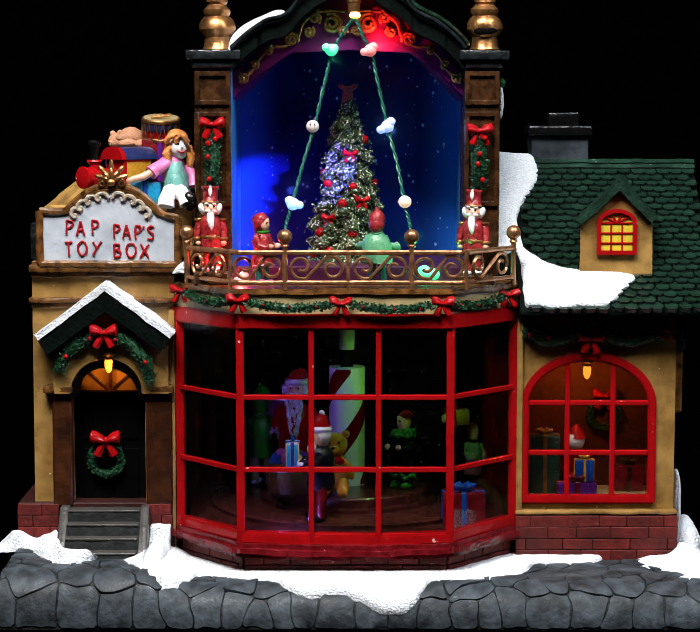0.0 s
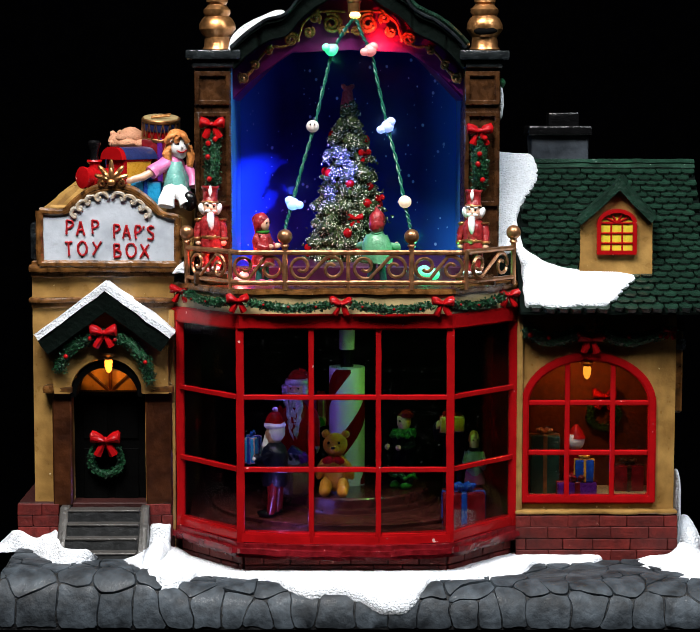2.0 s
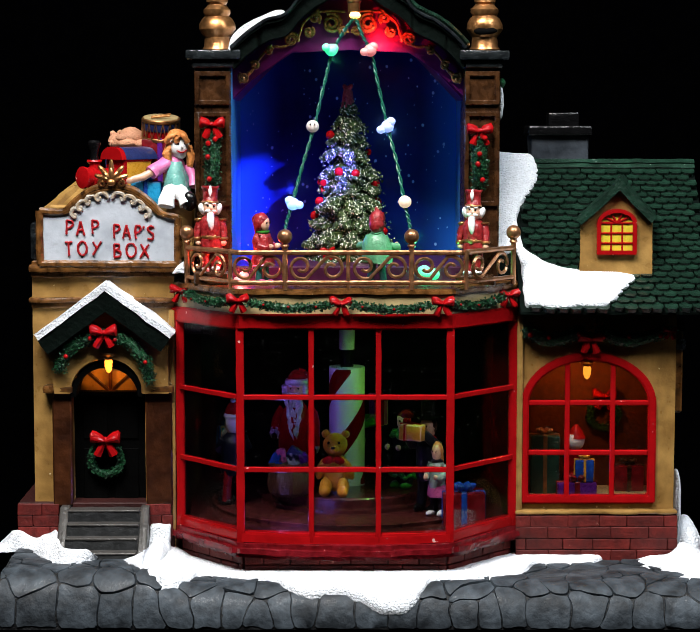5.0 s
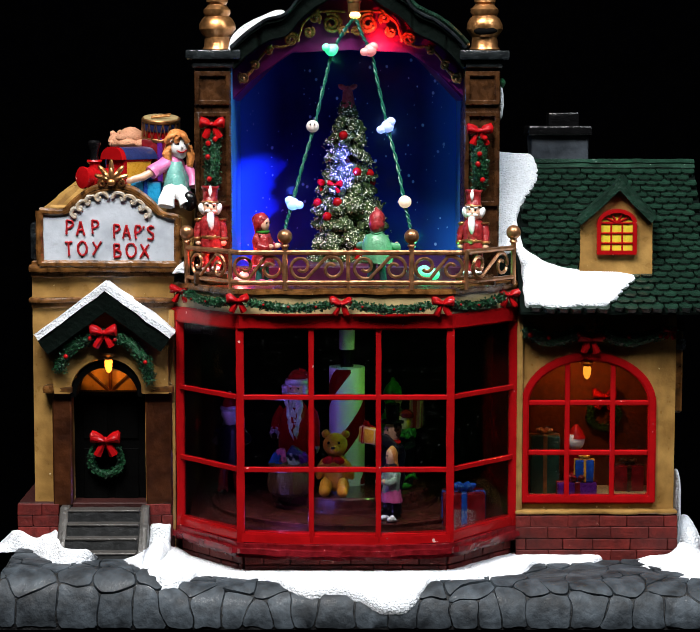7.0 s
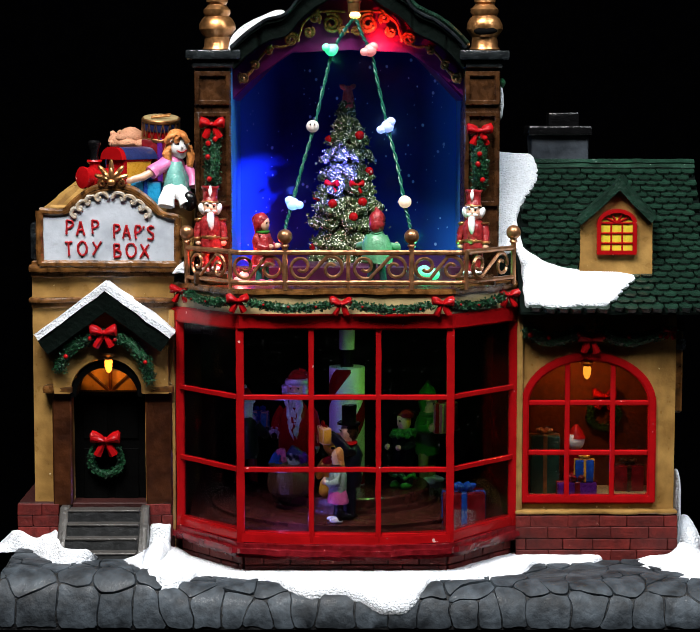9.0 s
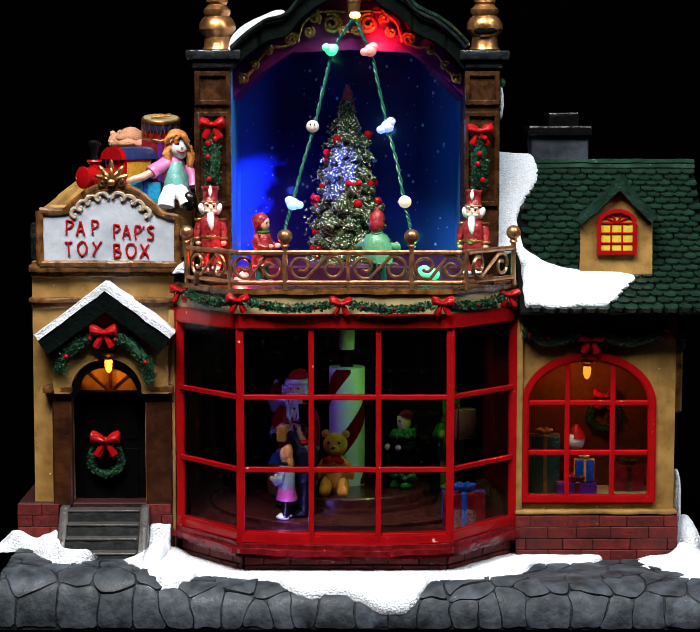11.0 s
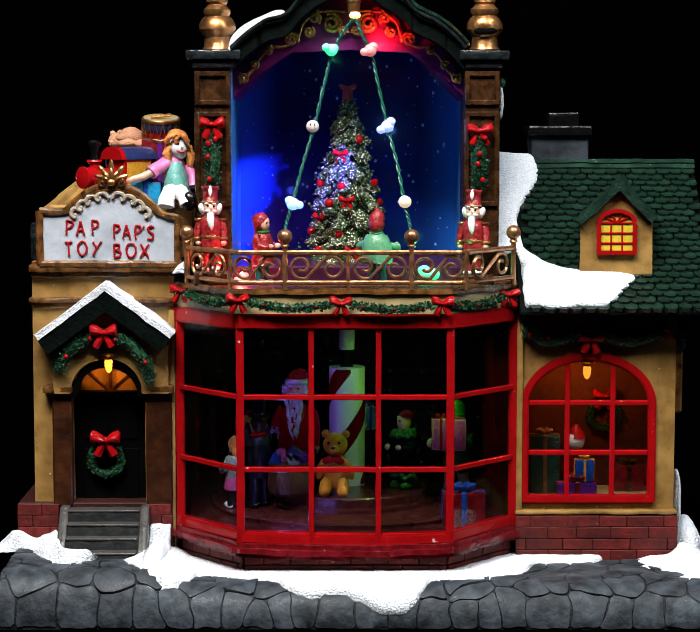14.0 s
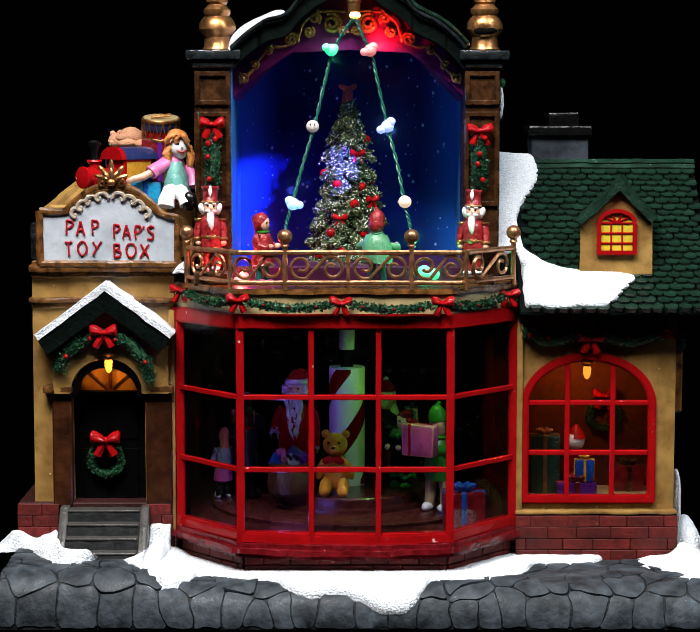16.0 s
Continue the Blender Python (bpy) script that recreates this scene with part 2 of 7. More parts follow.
def mesh_of(name, bm, materials, at=(0, 0, 0), smooth=35):
    bmesh.ops.translate(bm, verts=bm.verts, vec=-Vector(at))
    bmesh.ops.recalc_face_normals(bm, faces=bm.faces)
    me = bpy.data.meshes.new(name)
    bm.to_mesh(me)
    bm.free()
    for m in (materials if isinstance(materials, (list, tuple)) else [materials]):
        me.materials.append(MATS[m])
    if smooth:
        me.shade_smooth()
        me.set_sharp_from_angle(angle=radians(smooth))
    return me


def part(name, bm, material, parent, label="", smooth=35):
    """One mesh under a thing or a part; the bmesh is in world coordinates."""
    ob = new(name, mesh_of(name, bm, material, offset(parent), smooth))
    ob.parent = parent
    return tagged(ob, label)


def solid(name, bm, material, at, label, category, group="", kind="", smooth=35):
    """One top-level mesh thing."""
    ob = new(name, mesh_of(name, bm, material, at, smooth))
    ob.location = at
    return tagged(ob, label, category, group, kind)


def B():
    return bmesh.new()


def box(bm, x0, x1, y0, y1, z0, z1, bevel=0.0004, mat=0, seg=1):
    r = bmesh.ops.create_cube(bm, size=1, matrix=Matrix.Translation(((x0 + x1) / 2, (y0 + y1) / 2, (z0 + z1) / 2)) @ Matrix.Diagonal((abs(x1 - x0), abs(y1 - y0), abs(z1 - z0), 1)))
    v = r["verts"]
    faces = {f for q in v for f in q.link_faces}
    for f in faces:
        f.material_index = mat
    if bevel:
        e = list({q for w in v for q in w.link_edges})
        bmesh.ops.bevel(bm, geom=e, offset=min(bevel, abs(x1 - x0) * 0.4, abs(y1 - y0) * 0.4, abs(z1 - z0) * 0.4), segments=seg, affect="EDGES", profile=0.5)
    return bm


def prism(bm, pts, y0, y1, mat=0, bevel=0.0):
    """A closed outline in x, z drawn out from y0 to y1."""
    a = [bm.verts.new((x, y0, z)) for x, z in pts]
    b = [bm.verts.new((x, y1, z)) for x, z in pts]
    fs = [bm.faces.new(a), bm.faces.new(b[::-1])]
    for i in range(len(pts)):
        j = (i + 1) % len(pts)
        fs.append(bm.faces.new((a[j], a[i], b[i], b[j])))
    for f in fs:
        f.material_index = mat
    if bevel:
        bmesh.ops.bevel(bm, geom=list(fs[0].edges), offset=bevel, segments=2, affect="EDGES", profile=0.5)
    return bm


def plate(bm, pts, z0, z1, mat=0):
    """A closed plan outline in x, y drawn up from z0 to z1."""
    a = [bm.verts.new((x, y, z0)) for x, y in pts]
    b = [bm.verts.new((x, y, z1)) for x, y in pts]
    fs = [bm.faces.new(a[::-1]), bm.faces.new(b)]
    for i in range(len(pts)):
        j = (i + 1) % len(pts)
        fs.append(bm.faces.new((a[i], a[j], b[j], b[i])))
    for f in fs:
        f.material_index = mat
    return bm


def holed(bm, outer, inner, y0, y1):
    """A wall with one opening: outlines in x, z."""
    edges = []
    for ring in (outer, inner):
        v = [bm.verts.new((x, y0, z)) for x, z in ring]
        edges += [bm.edges.new((v[i], v[(i + 1) % len(v)])) for i in range(len(v))]
    r = bmesh.ops.triangle_fill(bm, use_beauty=True, edges=edges)
    faces = [g for g in r["geom"] if isinstance(g, bmesh.types.BMFace)]
    e = bmesh.ops.extrude_face_region(bm, geom=faces)
    bmesh.ops.translate(bm, verts=[g for g in e["geom"] if isinstance(g, bmesh.types.BMVert)], vec=(0, y1 - y0, 0))
    return bm


def lathe(bm, prof, centre, n=20, mat=0, axis=None):
    """Turned form: (radius, height) pairs round a vertical axis."""
    c = Vector(centre)
    rot = axis or Matrix.Identity(3)
    rings = []
    for r, h in prof:
        rings.append([bm.verts.new(c + rot @ Vector((r * math.cos(2 * math.pi * i / n), r * math.sin(2 * math.pi * i / n), h))) for i in range(n)])
    for a, b in zip(rings, rings[1:]):
        for i in range(n):
            bm.faces.new((a[i], a[(i + 1) % n], b[(i + 1) % n], b[i])).material_index = mat
    bm.faces.new(rings[0][::-1]).material_index = mat
    bm.faces.new(rings[-1]).material_index = mat
    return bm


def tube(bm, pts, r, n=8, mat=0, taper=None):
    """A round bar along points."""
    pts = [Vector(p) for p in pts]
    rings = []
    side = Vector((0.13, 0.31, 0.94))
    for i, p in enumerate(pts):
        d = (pts[min(i + 1, len(pts) - 1)] - pts[max(i - 1, 0)]).normalized()
        u = d.cross(side)
        if u.length < 0.05:
            u = d.cross(Vector((1, 0, 0)))
        u.normalize()
        w = d.cross(u)
        k = r if taper is None else r * taper[i]
        rings.append([bm.verts.new(p + k * (math.cos(2 * math.pi * j / n) * u + math.sin(2 * math.pi * j / n) * w)) for j in range(n)])
    for a, b in zip(rings, rings[1:]):
        for j in range(n):
            bm.faces.new((a[j], a[(j + 1) % n], b[(j + 1) % n], b[j])).material_index = mat
    bm.faces.new(rings[0][::-1]).material_index = mat
    bm.faces.new(rings[-1]).material_index = mat
    return bm


def ball(bm, c, size, mat=0, u=12, v=8, turn=None):
    s = size if isinstance(size, (tuple, list)) else (size,) * 3
    m = Matrix.Translation(c) @ (turn.to_4x4() if turn else Matrix.Identity(4)) @ Matrix.Diagonal((*s, 1))
    r = bmesh.ops.create_uvsphere(bm, u_segments=u, v_segments=v, radius=1, matrix=m)
    for f in {f for q in r["verts"] for f in q.link_faces}:
        f.material_index = mat
    return bm


def rough(bm, amp, freq, seed=0.0):
    for v in bm.verts:
        v.co += amp * noise.noise_vector(v.co * freq + Vector((seed, seed * 1.7, 0)))
    return bm


def smooth_line(pts, n=6):
    """Catmull-Rom through points of any size."""
    p = [Vector(q) for q in pts]
    out = []
    for i in range(len(p) - 1):
        a, b, c, d = p[max(i - 1, 0)], p[i], p[i + 1], p[min(i + 2, len(p) - 1)]
        for k in range(n):
            t = k / n
            out.append(0.5 * ((2 * b) + (c - a) * t + (2 * a - 5 * b + 4 * c - d) * t * t + (3 * b - a - 3 * c + d) * t ** 3))
    out.append(p[-1])
    return out


def arch(x0, x1, zs, z0, rise, n=16):
    """Outline of an arched opening: sill z0, springing zs."""
    c, w = (x0 + x1) / 2, (x1 - x0) / 2
    return [(x0, z0)] + [(c - w * math.cos(math.pi * i / n), zs + rise * math.sin(math.pi * i / n)) for i in range(n + 1)] + [(x1, z0)]


# ---- table, backdrop, base ----
TOP, NOSE_Y = 0.0164, -0.0430
NOSE_R = TOP * 0.85


RISE_X0, RISE_X1, RISE = -0.0662, -0.0849, 0.0052


def rise(x):
    """The street climbs a little towards the entrance steps."""
    t = min(1.0, max(0.0, (x - RISE_X0) / (RISE_X1 - RISE_X0)))
    return RISE * t * t * (3 - 2 * t)


def base_point(v, lift=0.0, x=0.1):
    """A point of the base's surface, v metres forward of the wall line, lifted along its normal."""
    if v < -NOSE_Y:
        y, z, ny, nz = -v, TOP, 0, 1
    else:
        a = (v + NOSE_Y) / NOSE_R
        if a < math.pi / 2:
            y, z, ny, nz = NOSE_Y - NOSE_R * math.sin(a), TOP - NOSE_R + NOSE_R * math.cos(a), -math.sin(a), math.cos(a)
        else:
            y, z, ny, nz = NOSE_Y - NOSE_R, TOP - NOSE_R - (a - math.pi / 2) * NOSE_R, -1, 0
    return Vector((0, y + ny * lift, z * (1 + rise(x) / TOP) + nz * lift))


V_END = -NOSE_Y + NOSE_R * math.pi / 2 + (TOP - NOSE_R)
BASE_X0, BASE_X1 = -0.1432, 0.1564


def build_setting():
    bm = B()
    box(bm, -0.6, 0.6, -0.95, 0.45, -0.02, 0, 0)
    solid("table", bm, "velvet", (0, 0, 0), "black velvet cloth covering the table top", "table", kind="structure")
    bm = B()
    box(bm, -0.6, 0.6, 0.45, 0.47, -0.02, 0.75, 0)
    solid("backdrop", bm, "velvet", (0, 0, 0), "plain black studio backdrop", "backdrop", kind="structure")
    bm = B()
    n = 40
    rows = [[bm.verts.new((x, base_point(V_END * k / 24).y + 0, base_point(V_END * k / 24, 0.0, x).z)) for k in range(25)] for x in np.linspace(BASE_X0, BASE_X1, n)]
    for r in rows:
        r.insert(0, bm.verts.new((r[0].co.x, 0.12, TOP + rise(r[0].co.x))))
        r.append(bm.verts.new((r[0].co.x, 0.12, 0)))
    for a, b in zip(rows, rows[1:]):
        for k in range(len(a)):
            j = (k + 1) % len(a)
            bm.faces.new((a[k], b[k], b[j], a[j]))
    bm.faces.new(rows[0])
    bm.faces.new(rows[-1][::-1])
    rough(bm, 0.0006, 90)
    for v in bm.verts:
        v.co.z = max(v.co.z, 0)
    return solid("ground", bm, "joint", (0, 0, 0), "dark grey resin base moulded as cobbled street", "ground", kind="structure")


ground = build_setting()


def clipped(poly, p, q, gap):
    """The part of a convex outline nearer to p than to q, less half a gap."""
    d = (q[0] - p[0], q[1] - p[1])
    L = math.hypot(*d)
    c = ((p[0] + q[0]) / 2 * d[0] + (p[1] + q[1]) / 2 * d[1]) / L - gap
    out = []
    for a, b in zip(poly, poly[1:] + poly[:1]):
        sa, sb = (a[0] * d[0] + a[1] * d[1]) / L - c, (b[0] * d[0] + b[1] * d[1]) / L - c
        if sa <= 0:
            out.append(a)
        if (sa < 0) != (sb < 0):
            k = sa / (sa - sb)
            out.append((a[0] + (b[0] - a[0]) * k, a[1] + (b[1] - a[1]) * k))
    return out


def build_cobbles():
    rnd = random.Random(4)
    seeds = []
    rows = ((0.010, 0.012), (0.0205, 0.015), (0.0300, 0.0135), (0.0390, 0.0150), (0.0465, 0.0140), (0.0600, 0.0112))
    for i, (v, w) in enumerate(rows):
        x = BASE_X0 - w * (0.25 + 0.5 * (i % 2))
        while x < BASE_X1 + w:
            seeds.append((x + rnd.uniform(-0.38, 0.38) * w, v + rnd.uniform(-0.0026, 0.0026)))
            x += w * rnd.uniform(0.62, 1.45)
    for p in seeds:
        cell = [(max(BASE_X0, p[0] - 0.02), 0.004), (min(BASE_X1, p[0] + 0.02), 0.004), (min(BASE_X1, p[0] + 0.02), V_END - 0.0002), (max(BASE_X0, p[0] - 0.02), V_END - 0.0004)]
        if cell[0][0] >= cell[1][0]:
            continue
        for q in seeds:
            if q is not p and abs(q[0] - p[0]) < 0.045 and len(cell) > 2:
                cell = clipped(cell, p, q, 0.00009)
        if len(cell) < 3:
            continue
        # soften the corners and follow the curve of the base
        ring = []
        for k, a in enumerate(cell):
            b, c = cell[k - 1], cell[(k + 1) % len(cell)]
            for o in (b, c):
                L = math.hypot(o[0] - a[0], o[1] - a[1])
                m = min(0.25, 0.0010 / max(L, 1e-6))
                ring.append((a[0] + (o[0] - a[0]) * m, a[1] + (o[1] - a[1]) * m))
            L = math.hypot(c[0] - a[0], c[1] - a[1])
            for u in ((0.25, 0.42, 0.58, 0.75) if L > 0.005 else ()):
                ring.append((a[0] + (c[0] - a[0]) * u, a[1] + (c[1] - a[1]) * u))
        wander = [noise.noise_vector(Vector((a[0] * 110, a[1] * 110, 3.0))) for a in ring]
        ring = [(min(BASE_X1, max(BASE_X0, a[0] + 0.0022 * w.x)), min(V_END - 0.0003, max(0.004, a[1] + 0.0018 * w.y))) for a, w in zip(ring, wander)]
        cx, cv = sum(a[0] for a in ring) / len(ring), sum(a[1] for a in ring) / len(ring)
        hgt = rnd.uniform(0.0005, 0.0012)
        bm = B()
        loops = []
        for shrink, lift in ((0.0, -0.0012), (0.0, hgt * 0.1), (0.05, hgt * 0.85), (0.40, hgt * 1.05)):
            lp = []
            for a in ring:
                e = base_point(a[1] + (cv - a[1]) * shrink, lift, a[0])
                lp.append(bm.verts.new((a[0] + (cx - a[0]) * shrink, e.y, max(0.0, e.z))))
            loops.append(lp)
        e = base_point(cv, hgt * 1.15, cx)
        mid = bm.verts.new((cx, e.y, e.z))
        n = len(ring)
        for a, b in zip(loops, loops[1:]):
            for k in range(n):
                bm.faces.new((a[k], a[(k + 1) % n], b[(k + 1) % n], b[k]))
        for k in range(n):
            bm.faces.new((loops[-1][k], loops[-1][(k + 1) % n], mid))
        rough(bm, 0.00045, 170, cx * 50)
        part("cobblestone", bm, "stone", ground, smooth=40)


def build_snow():
    """Snow lying on the street along the walls: the outer edge wanders."""
    def patch(outer, inner_v, seed):
        line = smooth_line([(x, v, 0) for x, v in outer], 8)
        bm = B()
        rows = []
        for k, p in enumerate(line):
            row = []
            x = p.x + 0.0006 * noise.noise(Vector((p.x * 300, seed, 0)))
            v1 = p.y + 0.0012 * noise.noise(Vector((p.x * 350, seed + 3, 0)))
            v0 = min(inner_v(x), v1 - 0.0005)
            for j in range(15):
                q = j / 14
                v = v0 + (v1 - v0) * q
                lift = 0.0028 * min(1, (1 - q) * (v1 - v0) / 0.003) ** 0.5 + 0.0003 * noise.noise(Vector((x * 200, v * 200, seed)))
                e = base_point(v, lift if j < 14 else -0.0004, x)
                row.append(bm.verts.new((x, e.y, e.z)))
            rows.append(row)
        for a, b in zip(rows, rows[1:]):
            for j in range(14):
                bm.faces.new((a[j], b[j], b[j + 1], a[j + 1]))
        solid("snow_patch", bm, "snow", (line[0].x, -line[0].y, TOP), "white snow drift lying on the cobbled base", "snow", group="snow drifts", smooth=60)
    def heap(rows, seed, label):
        """Snow piled against a wall: rows of x, top height, wall depth, front distance."""
        line = smooth_line([Vector((r[0], r[1], r[3])) for r in rows], 6)
        back = smooth_line([Vector((r[0], r[2], 0)) for r in rows], 6)
        bm = B()
        grid = []
        for p, q in zip(line, back):
            row = []
            zg = TOP + rise(p.x)
            for j in range(13):
                a = math.pi / 2 * j / 12
                f = -q.y + (p.z + q.y) * math.sin(a)
                e = base_point(f, 0.0, p.x)
                z = e.z + (p.y - zg) * math.cos(a) ** 1.9 + 0.0006 * noise.noise(Vector((p.x * 260, f * 260, seed))) - (0.0006 if j == 12 else 0)
                row.append(bm.verts.new((p.x + 0.0005 * noise.noise(Vector((f * 300, p.x * 300, seed))), e.y, z)))
            grid.append(row)
        for a, b in zip(grid, grid[1:]):
            for j in range(12):
                bm.faces.new((a[j], b[j], b[j + 1], a[j + 1]))
        solid("snow_bank", bm, "snow", (line[0].x, -line[0].z, TOP), label, "snow", group="snow drifts", smooth=60)
    heap([(-0.1569, 0.0189, 0.01, 0.0164), (-0.1496, 0.0251, 0.002, 0.0096), (-0.1442, 0.0301, -0.004, 0.0079), (-0.1357, 0.0266, -0.004, 0.0130), (-0.1303, 0.0285, -0.004, 0.0248), (-0.1263, 0.0301, -0.006, 0.0314), (-0.1211, 0.0284, -0.0285, 0.0346), (-0.1157, 0.0276, -0.0305, 0.0346), (-0.1099, 0.0272, -0.0305, 0.0322), (-0.1058, 0.0241, -0.0305, 0.0265)], 11, "white snow heaped against the brick plinth")
    heap([(-0.0954, 0.0230, -0.0305, 0.0298), (-0.0905, 0.0245, -0.0305, 0.0379), (-0.0868, 0.0264, -0.0305, 0.0440), (-0.0857, 0.0249, -0.012, 0.0482), (-0.0846, 0.0264, -0.0035, 0.0511), (-0.0820, 0.0272, -0.0035, 0.0539), (-0.0791, 0.0256, -0.0035, 0.0540), (-0.0762, 0.0201, -0.0035, 0.0522), (-0.0716, 0.0176, -0.005, 0.0483)], 12, "white snow heaped beside the entrance steps")
    bm = B()
    za, zb = TOP - 0.001, 0.0327
    box(bm, -0.0862, -0.0772, -0.0085, -0.003, za, zb, 0.0009, seg=2)
    bmesh.ops.subdivide_edges(bm, edges=[e for e in bm.edges if e.calc_length() > 0.003], cuts=5, use_grid_fill=True)
    for v in bm.verts:
        d = (zb - v.co.z) / (zb - za)
        if v.co.y < -0.005:
            v.co.y -= 0.011 * d * d
        if v.co.x < -0.0829:
            v.co.x -= 0.0022 * d * d
    rough(bm, 0.0006, 240, 4)
    solid("snow_bank", bm, "snow", (-0.0825, -0.006, TOP), "upright slab of snow beside the entrance steps", "snow", group="snow drifts", smooth=60)
    heap([(0.1202, 0.0165, -0.006, 0.0107), (0.1282, 0.0188, -0.005, 0.0239), (0.1378, 0.0200, -0.005, 0.0382), (0.1436, 0.0240, -0.001, 0.0414), (0.1523, 0.0200, -0.001, 0.0414)], 13, "white snow heaped at the cottage corner")
    bay = lambda x: 0.03 if -0.0454 < x < 0.0421 else (0.0 if not -0.0773 < x < 0.0729 else (0.03 - max(-0.0454 - x, x - 0.0421) * 1.05))
    patch([(-0.0791, 0.0527), (-0.0757, 0.0542), (-0.0725, 0.0529), (-0.0698, 0.0500), (-0.0662, 0.0443), (-0.0602, 0.0359), (-0.0338, 0.0442), (-0.0244, 0.0520), (-0.0162, 0.0554), (-0.0080, 0.0533), (0.0011, 0.0554), (0.0120, 0.0613), (0.0220, 0.0620), (0.0284, 0.0552), (0.0351, 0.0453), (0.0508, 0.0429), (0.0605, 0.0367), (0.0721, 0.0319), (0.0792, 0.0157), (0.0870, 0.0150), (0.0935, 0.0128), (0.0990, 0.0134), (0.1045, 0.0105), (0.1085, 0.0062), (0.1110, 0.0016)], bay, 2)


# ---- entrance wing ----
def bow(bm, c, s, mat=0):
    """A tied ribbon bow with two loops, a knot and two tails, s wide."""
    c = Vector(c)
    for k in (-1, 1):
        lobe = [c + Vector((k * x * s, -0.03 * s, z * s)) for x, z in ((0.04, 0.05), (0.18, 0.10), (0.36, 0.15), (0.50, 0.17), (0.55, 0.17))]
        tube(bm, lobe, 0.23 * s, 10, mat, (0.35, 0.72, 1.0, 1.05, 0.7))
        tube(bm, [p + Vector((0, -0.16 * s, -0.02 * s)) for p in lobe[:4]], 0.10 * s, 8, mat, (0.5, 0.9, 1.1, 0.6))
        tube(bm, [c + Vector((k * 0.05 * s, 0, 0)), c + Vector((k * 0.16 * s, -0.05 * s, -0.2 * s)), c + Vector((k * 0.3 * s, 0, -0.5 * s))], 0.125 * s, 6, mat, (0.7, 1.1, 1.35))
    ball(bm, c + Vector((0, -0.06 * s, 0.06 * s)), (0.11 * s, 0.12 * s, 0.13 * s), mat, 8, 6)
    return bm


def sprigs(bm, pts, r, n, rnd, leaf=0.0016, mat=0):
    """Needles and small leaves bunched along a line."""
    pts = [Vector(p) for p in pts]
    for _ in range(n):
        t = rnd.random() * (len(pts) - 1)
        i = int(t)
        p = pts[i].lerp(pts[min(i + 1, len(pts) - 1)], t - i)
        d = Vector((rnd.gauss(0, 1), rnd.gauss(0, 1), rnd.gauss(0, 1))).normalized()
        if d.y > 0.3:
            d.y = -d.y
        q = p + d * r * rnd.uniform(0.5, 1.0)
        tip = q + (d + Vector((rnd.uniform(-1, 1), rnd.uniform(-0.6, 0.2), rnd.uniform(-1, 1)))).normalized() * leaf
        s = d.cross(Vector((rnd.uniform(-1, 1), rnd.uniform(-1, 1), rnd.uniform(-1, 1)))).normalized() * leaf * 0.45
        mid = (q + tip) / 2 + d * leaf * 0.2
        a, b, c, e, f = (bm.verts.new(w) for w in (q, mid + s, tip, mid - s, mid - d * leaf * 0.35))
        for tri in ((a, b, f), (b, c, f), (c, e, f), (e, a, f), (a, e, b), (b, e, c)):
            bm.faces.new(tri).material_index = mat
    return bm


def garland(name, pts, r, seed, label, n=500, berries=5, group="garlands"):
    rnd = random.Random(seed)
    pts = smooth_line(pts, 6)
    t = thing(name, pts[0], label, "garland", group)
    bm = B()
    k = len(pts) - 1
    tube(bm, pts, r * 0.8, 8, 0, [0.55 + 0.45 * math.sin(math.pi * i / k) ** 0.5 for i in range(k + 1)])
    sprigs(bm, pts, r * 0.85, int(n * 1.3), rnd, 0.00125)
    part("greenery", bm, "foliage", t, smooth=0)
    for i in range(berries):
        p = pts[int((i + 0.5) / berries * k)]
        bm = B()
        ball(bm, p + Vector((rnd.uniform(-0.6, 0.6) * r, -r, rnd.uniform(-0.6, 0.6) * r)), r * 0.30, 0, 8, 6)
        part("berry", bm, "red_gloss", t, "glossy red berry")
    return t


def bricks(parent, x0, x1, z0, z1, y, rows, w, seed, depth=0.0012):
    rnd = random.Random(seed)
    h = (z1 - z0) / rows
    for i in range(rows):
        x = x0 - (w * 0.5 if i % 2 else 0) - rnd.uniform(0, w * 0.2)
        while x < x1:
            ww = w * rnd.uniform(0.8, 1.25)
            a, b = max(x, x0), min(x + ww, x1)
            if b - a > 0.0012:
                bm = B()
                box(bm, a + 0.0001, b - 0.0001, y - depth, y + 0.001, z0 + i * h + 0.0001, z0 + (i + 1) * h - 0.0001, 0.00025)
                rough(bm, 0.00035, 120, 0)
                part("brick", bm, "brick", parent)
            x += ww


